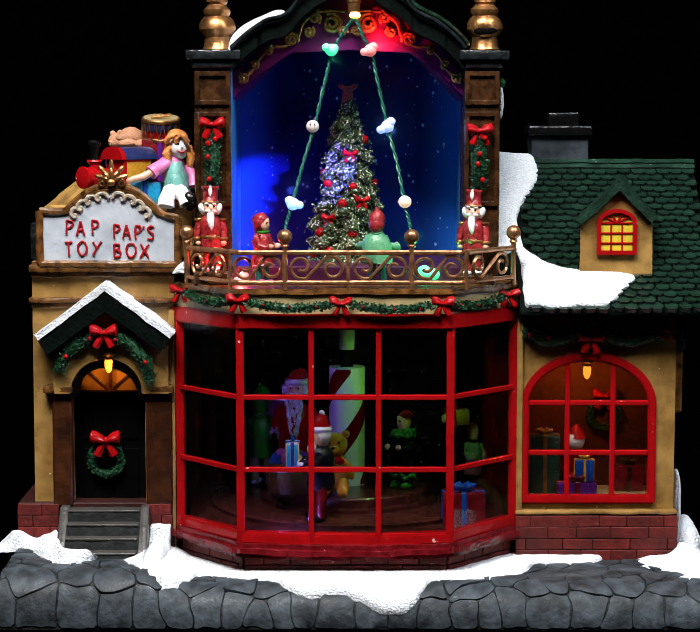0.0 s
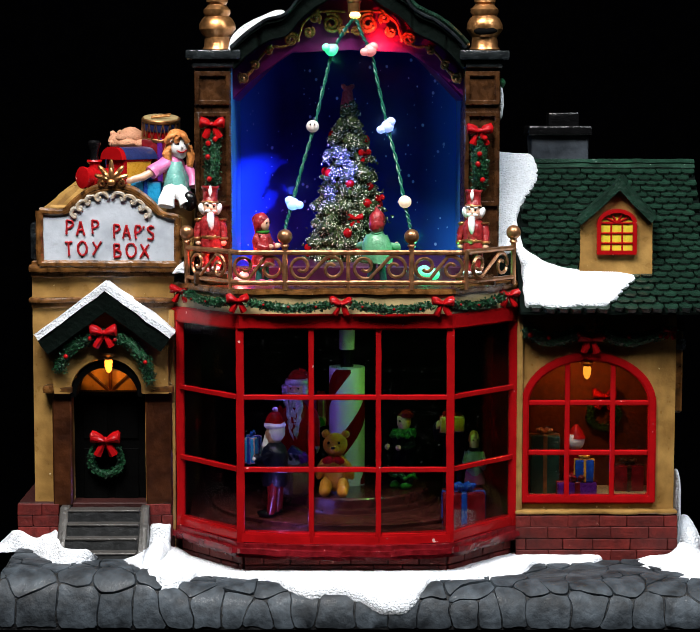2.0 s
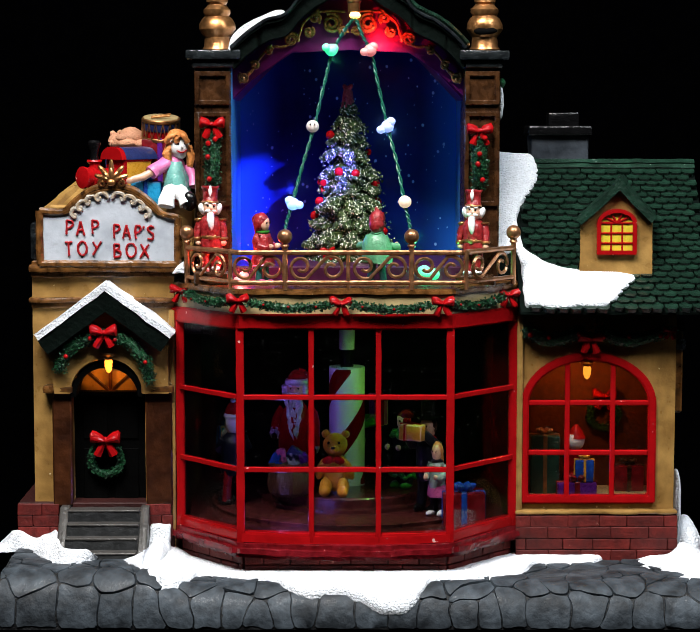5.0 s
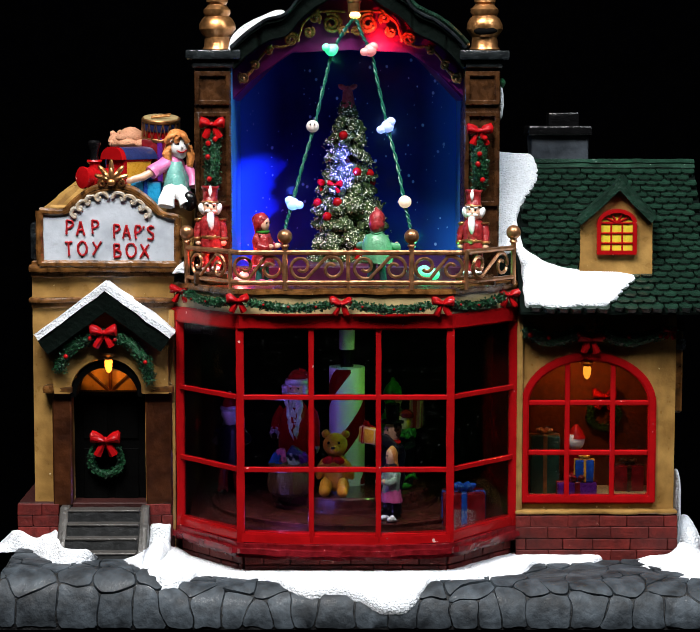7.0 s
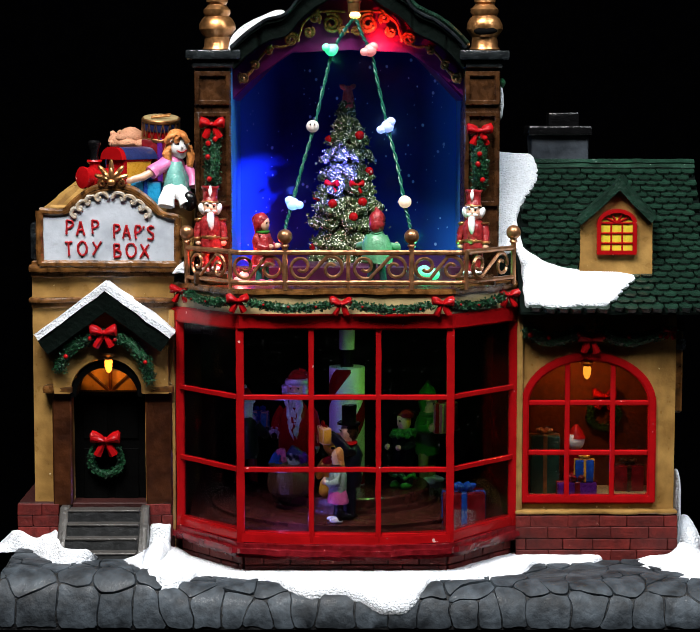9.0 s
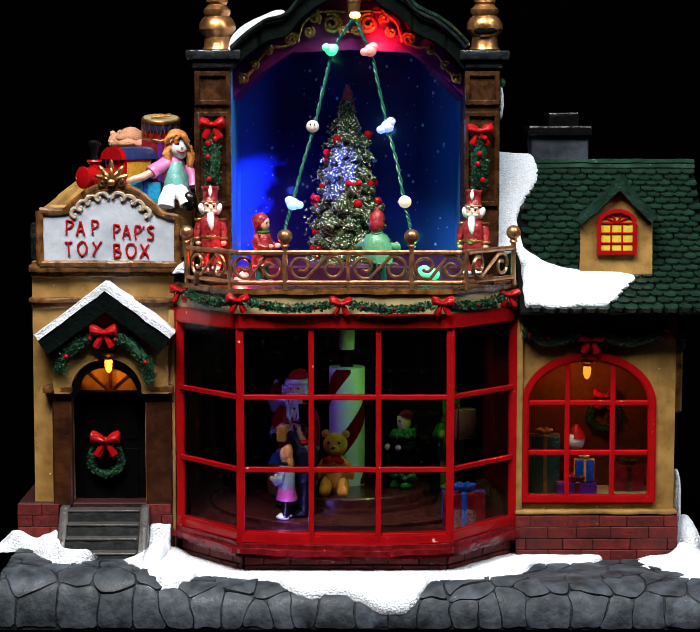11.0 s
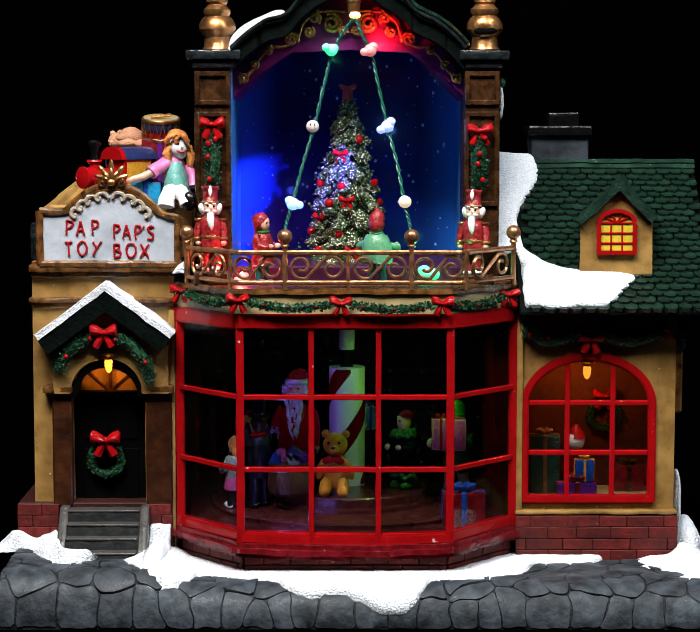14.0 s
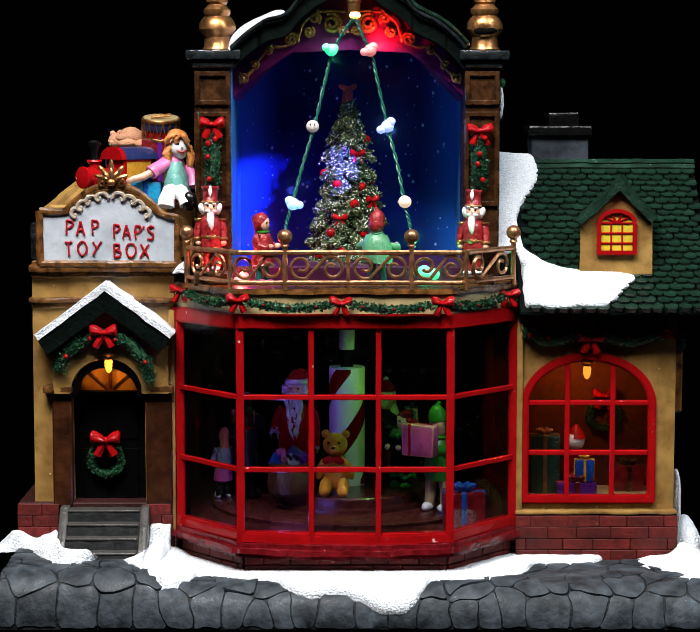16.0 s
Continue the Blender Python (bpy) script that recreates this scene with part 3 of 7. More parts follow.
def build_entrance():
    t = thing("entrance_wing", (-0.1072, 0, TOP), "ochre shop entrance wing with dark door and brick plinth", "building")
    x0, x1 = -0.1361, -0.0753
    zt, zb = 0.1430, TOP
    dx0, dx1 = -0.1198, -0.0882
    bm = B()
    opening = arch(dx0, dx1, 0.0894, 0.0387, 0.01492)
    holed(bm, [(x0, zb), (x0, zt), (x1, zt), (x1, zb)], opening, 0, 0.008)
    rough(bm, 0.0004, 60)
    wall = part("wall", bm, "cream", t, "ochre plaster wall, brushed paint")
    bm = B()
    for s in (x0, x1 - 0.004):
        box(bm, s, s + 0.004, 0.0085, 0.1, zb, zt, 0.0004)
    box(bm, x0, x1, 0.1, 0.104, zb, zt, 0.0004)
    part("side_wall", bm, "cream", t)
    bm = B()
    box(bm, x0, x1, 0.0, 0.104, zt, zt + 0.003, 0.0004)
    part("flat_roof", bm, "brown_gilt", t)
    # door, fanlight
    bm = B()
    box(bm, dx0 - 0.001, dx1 + 0.001, 0.0082, 0.0102, 0.0371, 0.0882, 0.0003)
    cx, hw = (dx0 + dx1) / 2, (dx1 - dx0) / 2
    door = part("door", bm, "black_door", t, "black panelled door, closed")
    for a, b, c, d in ((0.12, 0.46, 0.60, 0.93), (0.54, 0.88, 0.60, 0.93), (0.12, 0.46, 0.07, 0.52), (0.54, 0.88, 0.07, 0.52)):
        za, zz = 0.0371, 0.0882
        bm = B()
        box(bm, dx0 + 2 * hw * a, dx0 + 2 * hw * b, 0.0074, 0.0083, za + (zz - za) * c, za + (zz - za) * d, 0.0005)
        part("door_panel", bm, "black_door", door)
    bm = B()
    zc = 0.0882
    prism(bm, arch(dx0, dx1, zc, zc - 0.0004, 0.01492, 14), 0.013, 0.014)
    part("fanlight_back", bm, "cream", t)
    bm = B()
    n = 14
    for k in range(n):
        a0, a1 = math.pi * k / n, math.pi * (k + 1) / n
        ro, ri, e = hw, hw * 0.84, 0.01492 / hw
        q = [(cx - ro * math.cos(a0), zc + e * ro * math.sin(a0)), (cx - ro * math.cos(a1), zc + e * ro * math.sin(a1)), (cx - ri * math.cos(a1), zc + e * ri * math.sin(a1)), (cx - ri * math.cos(a0), zc + e * ri * math.sin(a0))]
        prism(bm, q, -0.0055, 0.0082)
    part("fanlight_frame", bm, "black_door", t, "black arched fanlight surround")
    for a in (42, 90, 138):
        bm = B()
        d = Vector((math.cos(radians(a)), 0, math.sin(radians(a))))
        tube(bm, [Vector((cx, 0.008, zc)), Vector((cx, 0.008, zc)) + d * hw * 0.86], 0.0009, 6)
        part("glazing_bar", bm, "umber", t)
    bm = B()
    box(bm, dx0, dx1, 0.004, 0.009, zc - 0.001, zc + 0.0008, 0.0003)
    part("transom", bm, "black_door", t)
    # dark pilasters and their caps
    for c in "lr":
        bm = B()
        box(bm, -0.1277 if c == "l" else -0.0878, -0.1195 if c == "l" else -0.0763, -0.004, 0.002, 0.0401, 0.0896, 0.0006)
        rough(bm, 0.0002, 200)
        part("pilaster", bm, "umber", t, "dark brown door pilaster")
        bm = B()
        box(bm, -0.1312 if c == "l" else -0.0891, -0.1186 if c == "l" else -0.0754, -0.007, 0.003, 0.0897, 0.0930, 0.0008, seg=2)
        rough(bm, 0.0003, 200)
        part("pilaster_cap", bm, "brown_gilt", t)
    # gable over the door with arch band
    ax, az = -0.1037, 0.1299
    lx, lz, rx, rz = -0.1291, 0.1103, -0.0774, 0.1103
    bm = B()
    zg = 0.0896
    curve = arch(dx0 + 0.0002, dx1 - 0.0002, zg, zg, 0.01518, 18)[1:-1]
    prism(bm, [(lx + 0.003, zg), (lx, lz), (ax, az), (rx, rz), (rx, zg)] + curve[::-1], -0.007, 0.0)
    rough(bm, 0.0003, 80)
    part("gable", bm, "cream", t)
    for (sx, sz) in ((-0.1318, 0.1133), (-0.0759, 0.1144)):
        px, pz = -0.1032, 0.1345
        d = Vector((px - sx, 0, pz - sz)).normalized()
        up = Vector((-d.z, 0, d.x)) if d.x > 0 else Vector((d.z, 0, -d.x))
        bm = B()
        a, b = Vector((sx, 0, sz)), Vector((px, 0, pz)) + d * 0.0015
        th = 0.0072
        prism(bm, [((a).x, (a).z), ((b).x, (b).z), ((b - up * th).x, (b - up * th).z), ((a - up * th).x, (a - up * th).z)], -0.0145, 0.0)
        bmesh.ops.subdivide_edges(bm, edges=bm.edges, cuts=4, use_grid_fill=True)
        rough(bm, 0.0005, 250)
        part("porch_roof", bm, "roof_dark", t, "dark green porch roof slope")
        bm = B()
        prism(bm, [((a + up * 0.0028).x, (a + up * 0.0028).z), ((b + up * 0.0028).x, (b + up * 0.0028).z), (b.x, b.z), (a.x, a.z)], -0.0150, 0.0)
        bmesh.ops.subdivide_edges(bm, edges=bm.edges, cuts=5, use_grid_fill=True)
        rough(bm, 0.0007, 220, 5)
        part("roof_snow", bm, "snow", t, "strip of snow on the porch roof", smooth=60)
    # cornices
    for nm, za, zz, y in (("cornice", 0.1414, 0.1446, -0.0045), ("string_course", 0.1282, 0.1304, -0.0035)):
        bm = B()
        box(bm, -0.1371, -0.0744, y, 0.002, za, zz, 0.0009, seg=2)
        box(bm, -0.1363, -0.0748, y + 0.002, 0.002, za - 0.0022, za + 0.0002, 0.0004)
        bmesh.ops.subdivide_edges(bm, edges=[e for e in bm.edges if e.calc_length() > 0.02], cuts=14, use_grid_fill=True)
        rough(bm, 0.0004, 120)
        part(nm, bm, "brown_gilt", t)
    # brick plinth
    bm = B()
    box(bm, -0.1433, -0.0759, -0.003, 0.1, TOP - 0.001, 0.0416, 0.0004)
    plinth = part("plinth", bm, "mortar", t)
    for a, b in ((-0.1433, -0.1252), (-0.0882, -0.0763)):
        bricks(plinth, a, b, 0.0262, 0.0414, -0.003, 3, 0.014, 3)
    # steps
    st = thing("entrance_steps", (-0.1053, -0.01, TOP), "grey stone steps leading to the door", "steps")
    zs = [0.0399, TOP + RISE - 0.0006]
    for k in range(4):
        z1 = zs[0] + (zs[1] - zs[0]) * k / 4.0
        bm = B()
        y1 = -0.007 - 0.0052 * k
        box(bm, -0.1205, -0.0897, y1 - 0.0052, -0.003, TOP - 0.0005 * (k + 1), z1 - 0.0003 * k, 0.0005, seg=2)
        bmesh.ops.subdivide_edges(bm, edges=[e for e in bm.edges if e.calc_length() > 0.02], cuts=12, use_grid_fill=True)
        rough(bm, 0.00035, 220, k)
        tread = part("step", bm, "step_dark", st)
        # lighter grey lip along the front of the darker tread
        bm = B()
        box(bm, -0.1203, -0.0899, y1 - 0.0056, y1 + 0.001, z1 - 0.0003 * k - 0.0006, z1 - 0.0003 * k + 0.0004, 0.0003)
        rough(bm, 0.0002, 220, k)
        part("nosing", bm, "step_grey", tread, "lighter grey step edge")
    for xa, xb in ((-0.1243, -0.1203), (-0.0899, -0.0861)):
        bm = B()
        v = [(-0.003, TOP - 0.001), (-0.003, zs[0] + 0.001), (-0.008, zs[0] + 0.001), (-0.029, TOP + 0.0015), (-0.030, TOP - 0.001)]
        a = [bm.verts.new((xa, y, z)) for y, z in v]
        b = [bm.verts.new((xb, y, z)) for y, z in v]
        bm.faces.new(a), bm.faces.new(b[::-1])
        for i in range(5):
            bm.faces.new((a[i], a[(i + 1) % 5], b[(i + 1) % 5], b[i]))
        bmesh.ops.bevel(bm, geom=bm.edges[:], offset=0.0005, segments=1, affect="EDGES")
        part("step_cheek", bm, "step_grey", st)
    return t


# ---- bay window, balcony ----
BAY = [(-0.0746, 0.0), (-0.0454, -0.034), (0.0417, -0.034), (0.0715, 0.0)]
Z_SILL, Z_HEAD = 0.0316, 0.1232
Z_BARS = [Z_SILL, 0.0618, 0.0921, Z_HEAD]
BALCONY_Z = 0.1371
SILL_Z0, SILL_Z1, RAIL_TOP = 0.0258, 0.0318, 0.0362


def bay_grown(d):
    """The bay's plan moved outward by d metres."""
    (x0, y0), (x1, y1), (x2, y2), (x3, y3) = BAY
    k = d * 0.55
    return [(x0 - d * 1.15, y0), (x1 - k, y1 - d), (x2 + k, y2 - d), (x3 + d * 1.15, y3)]


def build_bay():
    t = thing("bay_window", (0, -0.02, TOP), "red-framed shop bay window with small panes", "window")
    # plinth of brick and sill
    bm = B()
    plate(bm, bay_grown(-0.0025) + [(0.0715, 0.1), (-0.0746, 0.1)], TOP - 0.001, Z_SILL - 0.0042)
    plate(bm, bay_grown(-0.0025) + bay_grown(-0.0035)[::-1], Z_SILL - 0.0043, SILL_Z0 + 0.001)
    pl = part("plinth", bm, "mortar", t)
    pts = bay_grown(-0.0022)
    rnd = random.Random(8)
    for (a, b) in zip(pts, pts[1:]):
        A, C = Vector((*a, 0)), Vector((*b, 0))
        L = (C - A).length
        d = (C - A).normalized()
        nn = Vector((d.y, -d.x, 0))
        for i in range(2):
            x = -0.004 * i
            while x < L:
                w = rnd.uniform(0.011, 0.016)
                s0, s1 = max(0, x), min(L, x + w)
                x += w
                if s1 - s0 < 0.001:
                    continue
                h = (SILL_Z0 + 0.0006 - TOP) / 2
                bm = B()
                box(bm, s0 + 0.0002, s1 - 0.0002, -0.0012, 0.0006, TOP + i * h, TOP + (i + 1) * h - 0.0003, 0.0003)
                rough(bm, 0.0003, 300, i)
                m = Matrix.Translation(A) @ Matrix(((d.x, -nn.x, 0, 0), (d.y, -nn.y, 0, 0), (0, 0, 1, 0), (0, 0, 0, 1)))
                bmesh.ops.transform(bm, matrix=m, verts=bm.verts)
                part("brick", bm, "brick", pl)
    for nm, z0, z1, g, mat in (("sill", SILL_Z0, SILL_Z1, 0.0046, "red_dark"), ("bottom_rail", SILL_Z1 - 0.0006, RAIL_TOP, 0.001, "red_gloss"), ("head_rail", Z_HEAD - 0.0030, Z_HEAD + 0.0036, 0.0020, "red_gloss")):
        bm = B()
        o, i = bay_grown(g), bay_grown(-0.0035)
        plate(bm, o + i[::-1], z0, z1)
        bmesh.ops.bevel(bm, geom=bm.edges[:], offset=0.0019 if nm == "sill" else 0.0008, segments=4 if nm == "sill" else 2, affect="EDGES")
        bmesh.ops.subdivide_edges(bm, edges=[e for e in bm.edges if e.calc_length() > 0.02], cuts=16, use_grid_fill=True)
        if nm != "head_rail":
            for v in bm.verts:
                v.co.z -= 0.0018 * max(0.0, 1 - (v.co.x / 0.05) ** 2)
        rough(bm, 0.0008 if nm == "sill" else 0.00025, 130)
        part(nm, bm, mat, t, "weathered deep red sill" if nm == "sill" else "")
    xs = [-0.0454, -0.0160, 0.0118, 0.0415]
    posts = [(-0.0728, -0.002, 0.0019), (xs[0], -0.034, 0.0017), (xs[1], -0.034, 0.0012), (xs[2], -0.034, 0.0012), (xs[3], -0.034, 0.0017), (0.0698, -0.002, 0.0019)]
    for x, y, r in posts:
        bm = B()
        box(bm, x - r, x + r, y - 0.001, y + 0.0018, Z_SILL - 0.001, Z_HEAD, 0.0006, seg=2)
        bmesh.ops.subdivide_edges(bm, edges=[e for e in bm.edges if e.calc_length() > 0.02], cuts=12, use_grid_fill=True)
        rough(bm, 0.00025, 150)
        part("mullion", bm, "red_gloss", t)
    corners = [Vector((p[0], p[1], 0)) for p in posts]
    for k in range(5):
        a, b = corners[k], corners[k + 1]
        for z in Z_BARS[1:3]:
            bm = B()
            d, L = (b - a).normalized(), (b - a).length
            box(bm, 0, L, -0.0009, 0.0012, z - 0.0011, z + 0.0011, 0.0003)
            bmesh.ops.subdivide_edges(bm, edges=[e for e in bm.edges if e.calc_length() > 0.01], cuts=8, use_grid_fill=True)
            bmesh.ops.transform(bm, matrix=Matrix.Translation(a) @ Matrix(((d.x, -d.y, 0, 0), (d.y, d.x, 0, 0), (0, 0, 1, 0), (0, 0, 0, 1))), verts=bm.verts)
            rough(bm, 0.0002, 160, k)
            part("glazing_bar", bm, "red_gloss", t)
        for z0, z1 in zip(Z_BARS, Z_BARS[1:]):
            d = (b - a).normalized()
            bm = B()
            prism(bm, [(0, z0), ((b - a).length, z0), ((b - a).length, z1), (0, z1)], 0.0003, 0.0007)
            bmesh.ops.transform(bm, matrix=Matrix.Translation(a) @ Matrix(((d.x, -d.y, 0, 0), (d.y, d.x, 0, 0), (0, 0, 1, 0), (0, 0, 0, 1))), verts=bm.verts)
            p = part("pane", bm, "pane_glass", t, "dusty clear plastic pane")
            p.visible_shadow = False
    # frieze and corner strips
    bm = B()
    plate(bm, bay_grown(0.0002) + [(0.0715, 0.01), (-0.0746, 0.01)], Z_HEAD + 0.003, BALCONY_Z - 0.003)
    part("frieze", bm, "cream_pale", t)
    for a in (-0.0763, 0.0728):
        bm = B()
        box(bm, a - 0.0014, a + 0.0014, -0.003, 0.003, Z_SILL - 0.002, Z_HEAD + 0.002, 0.0008, seg=2)
        part("corner_strip", bm, "cream", t)
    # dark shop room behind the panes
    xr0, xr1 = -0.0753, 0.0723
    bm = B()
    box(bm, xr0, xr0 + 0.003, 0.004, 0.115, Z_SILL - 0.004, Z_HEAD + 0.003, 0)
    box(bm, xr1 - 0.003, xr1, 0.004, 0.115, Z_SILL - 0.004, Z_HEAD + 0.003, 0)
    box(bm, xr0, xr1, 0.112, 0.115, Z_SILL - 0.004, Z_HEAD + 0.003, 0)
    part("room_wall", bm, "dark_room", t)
    b = thing("balcony", (0, -0.02, BALCONY_Z), "brown balcony deck over the bay window", "balcony")
    bm = B()
    plate(bm, bay_grown(0.0016) + [(0.0715, 0.116), (-0.0746, 0.116)], BALCONY_Z - 0.0030, BALCONY_Z)
    bmesh.ops.bevel(bm, geom=bm.edges[:], offset=0.0008, segments=2, affect="EDGES")
    bmesh.ops.subdivide_edges(bm, edges=[e for e in bm.edges if e.calc_length() > 0.03], cuts=20, use_grid_fill=True)
    rough(bm, 0.0005, 140)
    part("deck", bm, "brown_gilt", b)
    return t


# ---- tower ----
def build_tower():
    t = thing("tower", (0, 0.04, BALCONY_Z), "brown tower with painted night-sky alcove", "tower")
    zb = BALCONY_Z - 0.0005
    for a in (0, 1):
        x0, x1 = ((-0.0661, -0.0506) if a == 0 else (0.0487, 0.0636))
        bm = B()
        box(bm, x0, x1, 0.002, 0.034, zb, 0.2286, 0.0006)
        s = part("pillar", bm, "brown", t, "brown pillar with recessed panels")
        for z0, z1 in ((0.2121, 0.2264), (0.1692, 0.2094)):
            bm = B()
            w = 0.0022
            box(bm, x0, x0 + w, 0.0006, 0.003, z0, z1, 0.0004)
            box(bm, x1 - w, x1, 0.0006, 0.003, z0, z1, 0.0004)
            box(bm, x0, x1, 0.0006, 0.003, z0, z0 + w, 0.0004)
            box(bm, x0, x1, 0.0006, 0.003, z1 - w, z1, 0.0004)
            rough(bm, 0.0002, 200)
            part("panel_frame", bm, "brown", s)
        bm = B()
        c0, c1 = ((-0.0695, -0.0463) if a == 0 else (0.0463, 0.0674))
        box(bm, c0, c1, -0.002, 0.038, 0.2313, 0.2353, 0.0008, seg=2)
        box(bm, c0 + 0.0025, c1 - 0.0025, 0.0, 0.036, 0.2278, 0.2314, 0.0006)
        rough(bm, 0.0003, 120)
        part("capital", bm, "slate", t, "dark slate pillar capital")
        bm = B()
        fx = -0.0571 if a == 0 else 0.0579
        z0 = 0.2355
        k = 0.00019
        prof = [(34, 0), (35, 3), (31, 9), (29, 25), (28, 30), (33, 36), (41, 48), (40, 60), (33, 72), (27, 77), (31, 84), (31, 92), (24, 99), (21, 103), (25, 109), (24, 115), (17, 121), (19, 126), (18, 131), (12, 137), (6, 150), (0.5, 160)]
        lathe(bm, [(r * k, h * k) for r, h in prof], (fx, 0.016, z0), 24)
        rough(bm, 0.00035, 150, a)
        finial = part("finial", bm, "gold", t, "turned gold finial")
        if a == 1:
            # flattened black ellipsoid set into the front of this finial
            bm = B()
            ball(bm, (fx + 0.0002, 0.0092, 0.2436), (0.0052, 0.0012, 0.0016), 0, 18, 10)
            rough(bm, 0.0005, 300)
            part("hollow", bm, "black_door", finial, "flat dark patch on the gold finial")
    # alcove: sides, back, floor, top
    xl, xr = -0.0509, 0.0492
    yb = 0.080
    for xa, xb, xc in ((xl - 0.003, xl, xl), (xr, xr + 0.003, xr)):
        bm = B()
        box(bm, xa, xb, 0.0345, yb, zb, 0.2142 + 0.001, 0)
        box(bm, xc - 0.0004, xc + 0.0004, 0.003, 0.0345, zb, 0.2284, 0)
        part("alcove_side", bm, "sky_blue", t, "light blue painted alcove side")
    bm = B()
    box(bm, xl, xr, 0.004, yb, zb, 0.1434, 0.0006)
    part("alcove_step", bm, "plum_dark", t, "plum painted alcove floor step")
    bm = B()
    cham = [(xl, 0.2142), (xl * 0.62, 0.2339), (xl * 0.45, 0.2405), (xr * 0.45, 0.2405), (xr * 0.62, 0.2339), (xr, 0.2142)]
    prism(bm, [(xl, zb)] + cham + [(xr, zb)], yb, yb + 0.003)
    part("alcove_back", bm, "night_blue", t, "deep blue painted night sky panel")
    # flakes painted on the sky
    rnd = random.Random(12)
    bm = B()
    for _ in range(150):
        x, z = rnd.uniform(xl + 0.003, xr - 0.003), rnd.uniform(0.1449, 0.2339)
        r = 0.00021 * rnd.choice((1, 1, 1, 1.4, 1.8, 3.2))
        prism(bm, [(x + r * math.cos(q * 1.047), z + 1.2 * r * math.sin(q * 1.047)) for q in range(6)], yb - 0.0003, yb + 0.001)
    part("painted_flakes", bm, "flake", t, "pale snowflake dots", smooth=0)["kind"] = "stuff"
    bm = B()
    prism(bm, cham + [(x, z + 0.0015) for x, z in cham[::-1]], 0.0175, yb + 0.003)
    part("alcove_top", bm, "plum", t)
    # valance with its scrolls
    arc = [(-0.0503, 0.2344), (-0.0426, 0.2412), (-0.0350, 0.2461), (-0.0274, 0.2484), (-0.0220, 0.2544), (-0.0150, 0.2600), (-0.0065, 0.2651), (0.0000, 0.2675), (0.0068, 0.2651), (0.0148, 0.2604), (0.0230, 0.2551), (0.0278, 0.2499), (0.0373, 0.2450), (0.0440, 0.2397), (0.0488, 0.2344)]
    arc = [(p.x, p.y) for p in smooth_line([(x, z, 0) for x, z in arc], 4)]
    low = [(0.0493, 0.2155), (0.0458, 0.2190), (0.0387, 0.2257), (0.0252, 0.2346), (0.0000, 0.2358), (-0.0248, 0.2346), (-0.0383, 0.2257), (-0.0460, 0.2197), (-0.0509, 0.2155)]
    bm = B()
    prism(bm, [(x, z - 0.002) for x, z in arc] + low, 0.014, 0.017)
    part("valance", bm, "plum", t, "plum painted arched valance")
    bm = B()
    n = len(arc)
    for i in range(n - 1):
        (xa, za), (xc, zc) = arc[i], arc[i + 1]
        th = 0.0068
        prism(bm, [(xa, za), (xc, zc), (xc * 0.985, zc - th), (xa * 0.985, za - th)], 0.000, 0.013)
    bmesh.ops.remove_doubles(bm, verts=bm.verts, dist=0.00002)
    rough(bm, 0.0004, 160)
    part("arch_moulding", bm, "roof_dark", t, "dark green arched roof edge")
    bm = B()
    for i in range(n - 1):
        (xa, za), (xc, zc) = arc[i], arc[i + 1]
        prism(bm, [(xa * 1.01, za + 0.0026), (xc * 1.01, zc + 0.0026), (xc, zc), (xa, za)], -0.002, 0.082)
    bmesh.ops.remove_doubles(bm, verts=bm.verts, dist=0.00002)
    rough(bm, 0.0004, 200, 2)
    part("arch_roof", bm, "roof_dark", t, "curved dark green roof")
    bm = B()
    line = [Vector((x, -0.0022, z + 0.0018)) for x, z in arc]
    tube(bm, line, 0.0007, 6)
    rough(bm, 0.0003, 300)
    part("roof_edge", bm, "slate", t, "grey roof edge line")
    for i in range(n // 2, n - 1):
        (xa, za), (xc, zc) = arc[i], arc[i + 1]
        for q in (0.2, 0.7):
            x, z = xa + (xc - xa) * q, za + (zc - za) * q
            bm = B()
            ball(bm, (x * 1.016, 0.004, z + 0.0034), (0.0016, 0.006, 0.0015), 0, 8, 6)
            rough(bm, 0.0003, 300)
            part("shingle", bm, "roof_green", t)
    bm = B()
    prism(bm, [(p.x, p.y) for p in smooth_line([(*q, 0) for q in ((-0.0517, 0.2341), (-0.0505, 0.2406), (-0.0451, 0.2459), (-0.0371, 0.2500), (-0.0290, 0.2523), (-0.0275, 0.2485), (-0.0352, 0.2451), (-0.0436, 0.2398), (-0.0486, 0.2338))], 4)], 0.004, 0.07, 0, 0.0012)
    rough(bm, 0.0004, 160)
    part("roof_snow", bm, "snow", t, "snow lying on the curved roof", smooth=60)
    return t


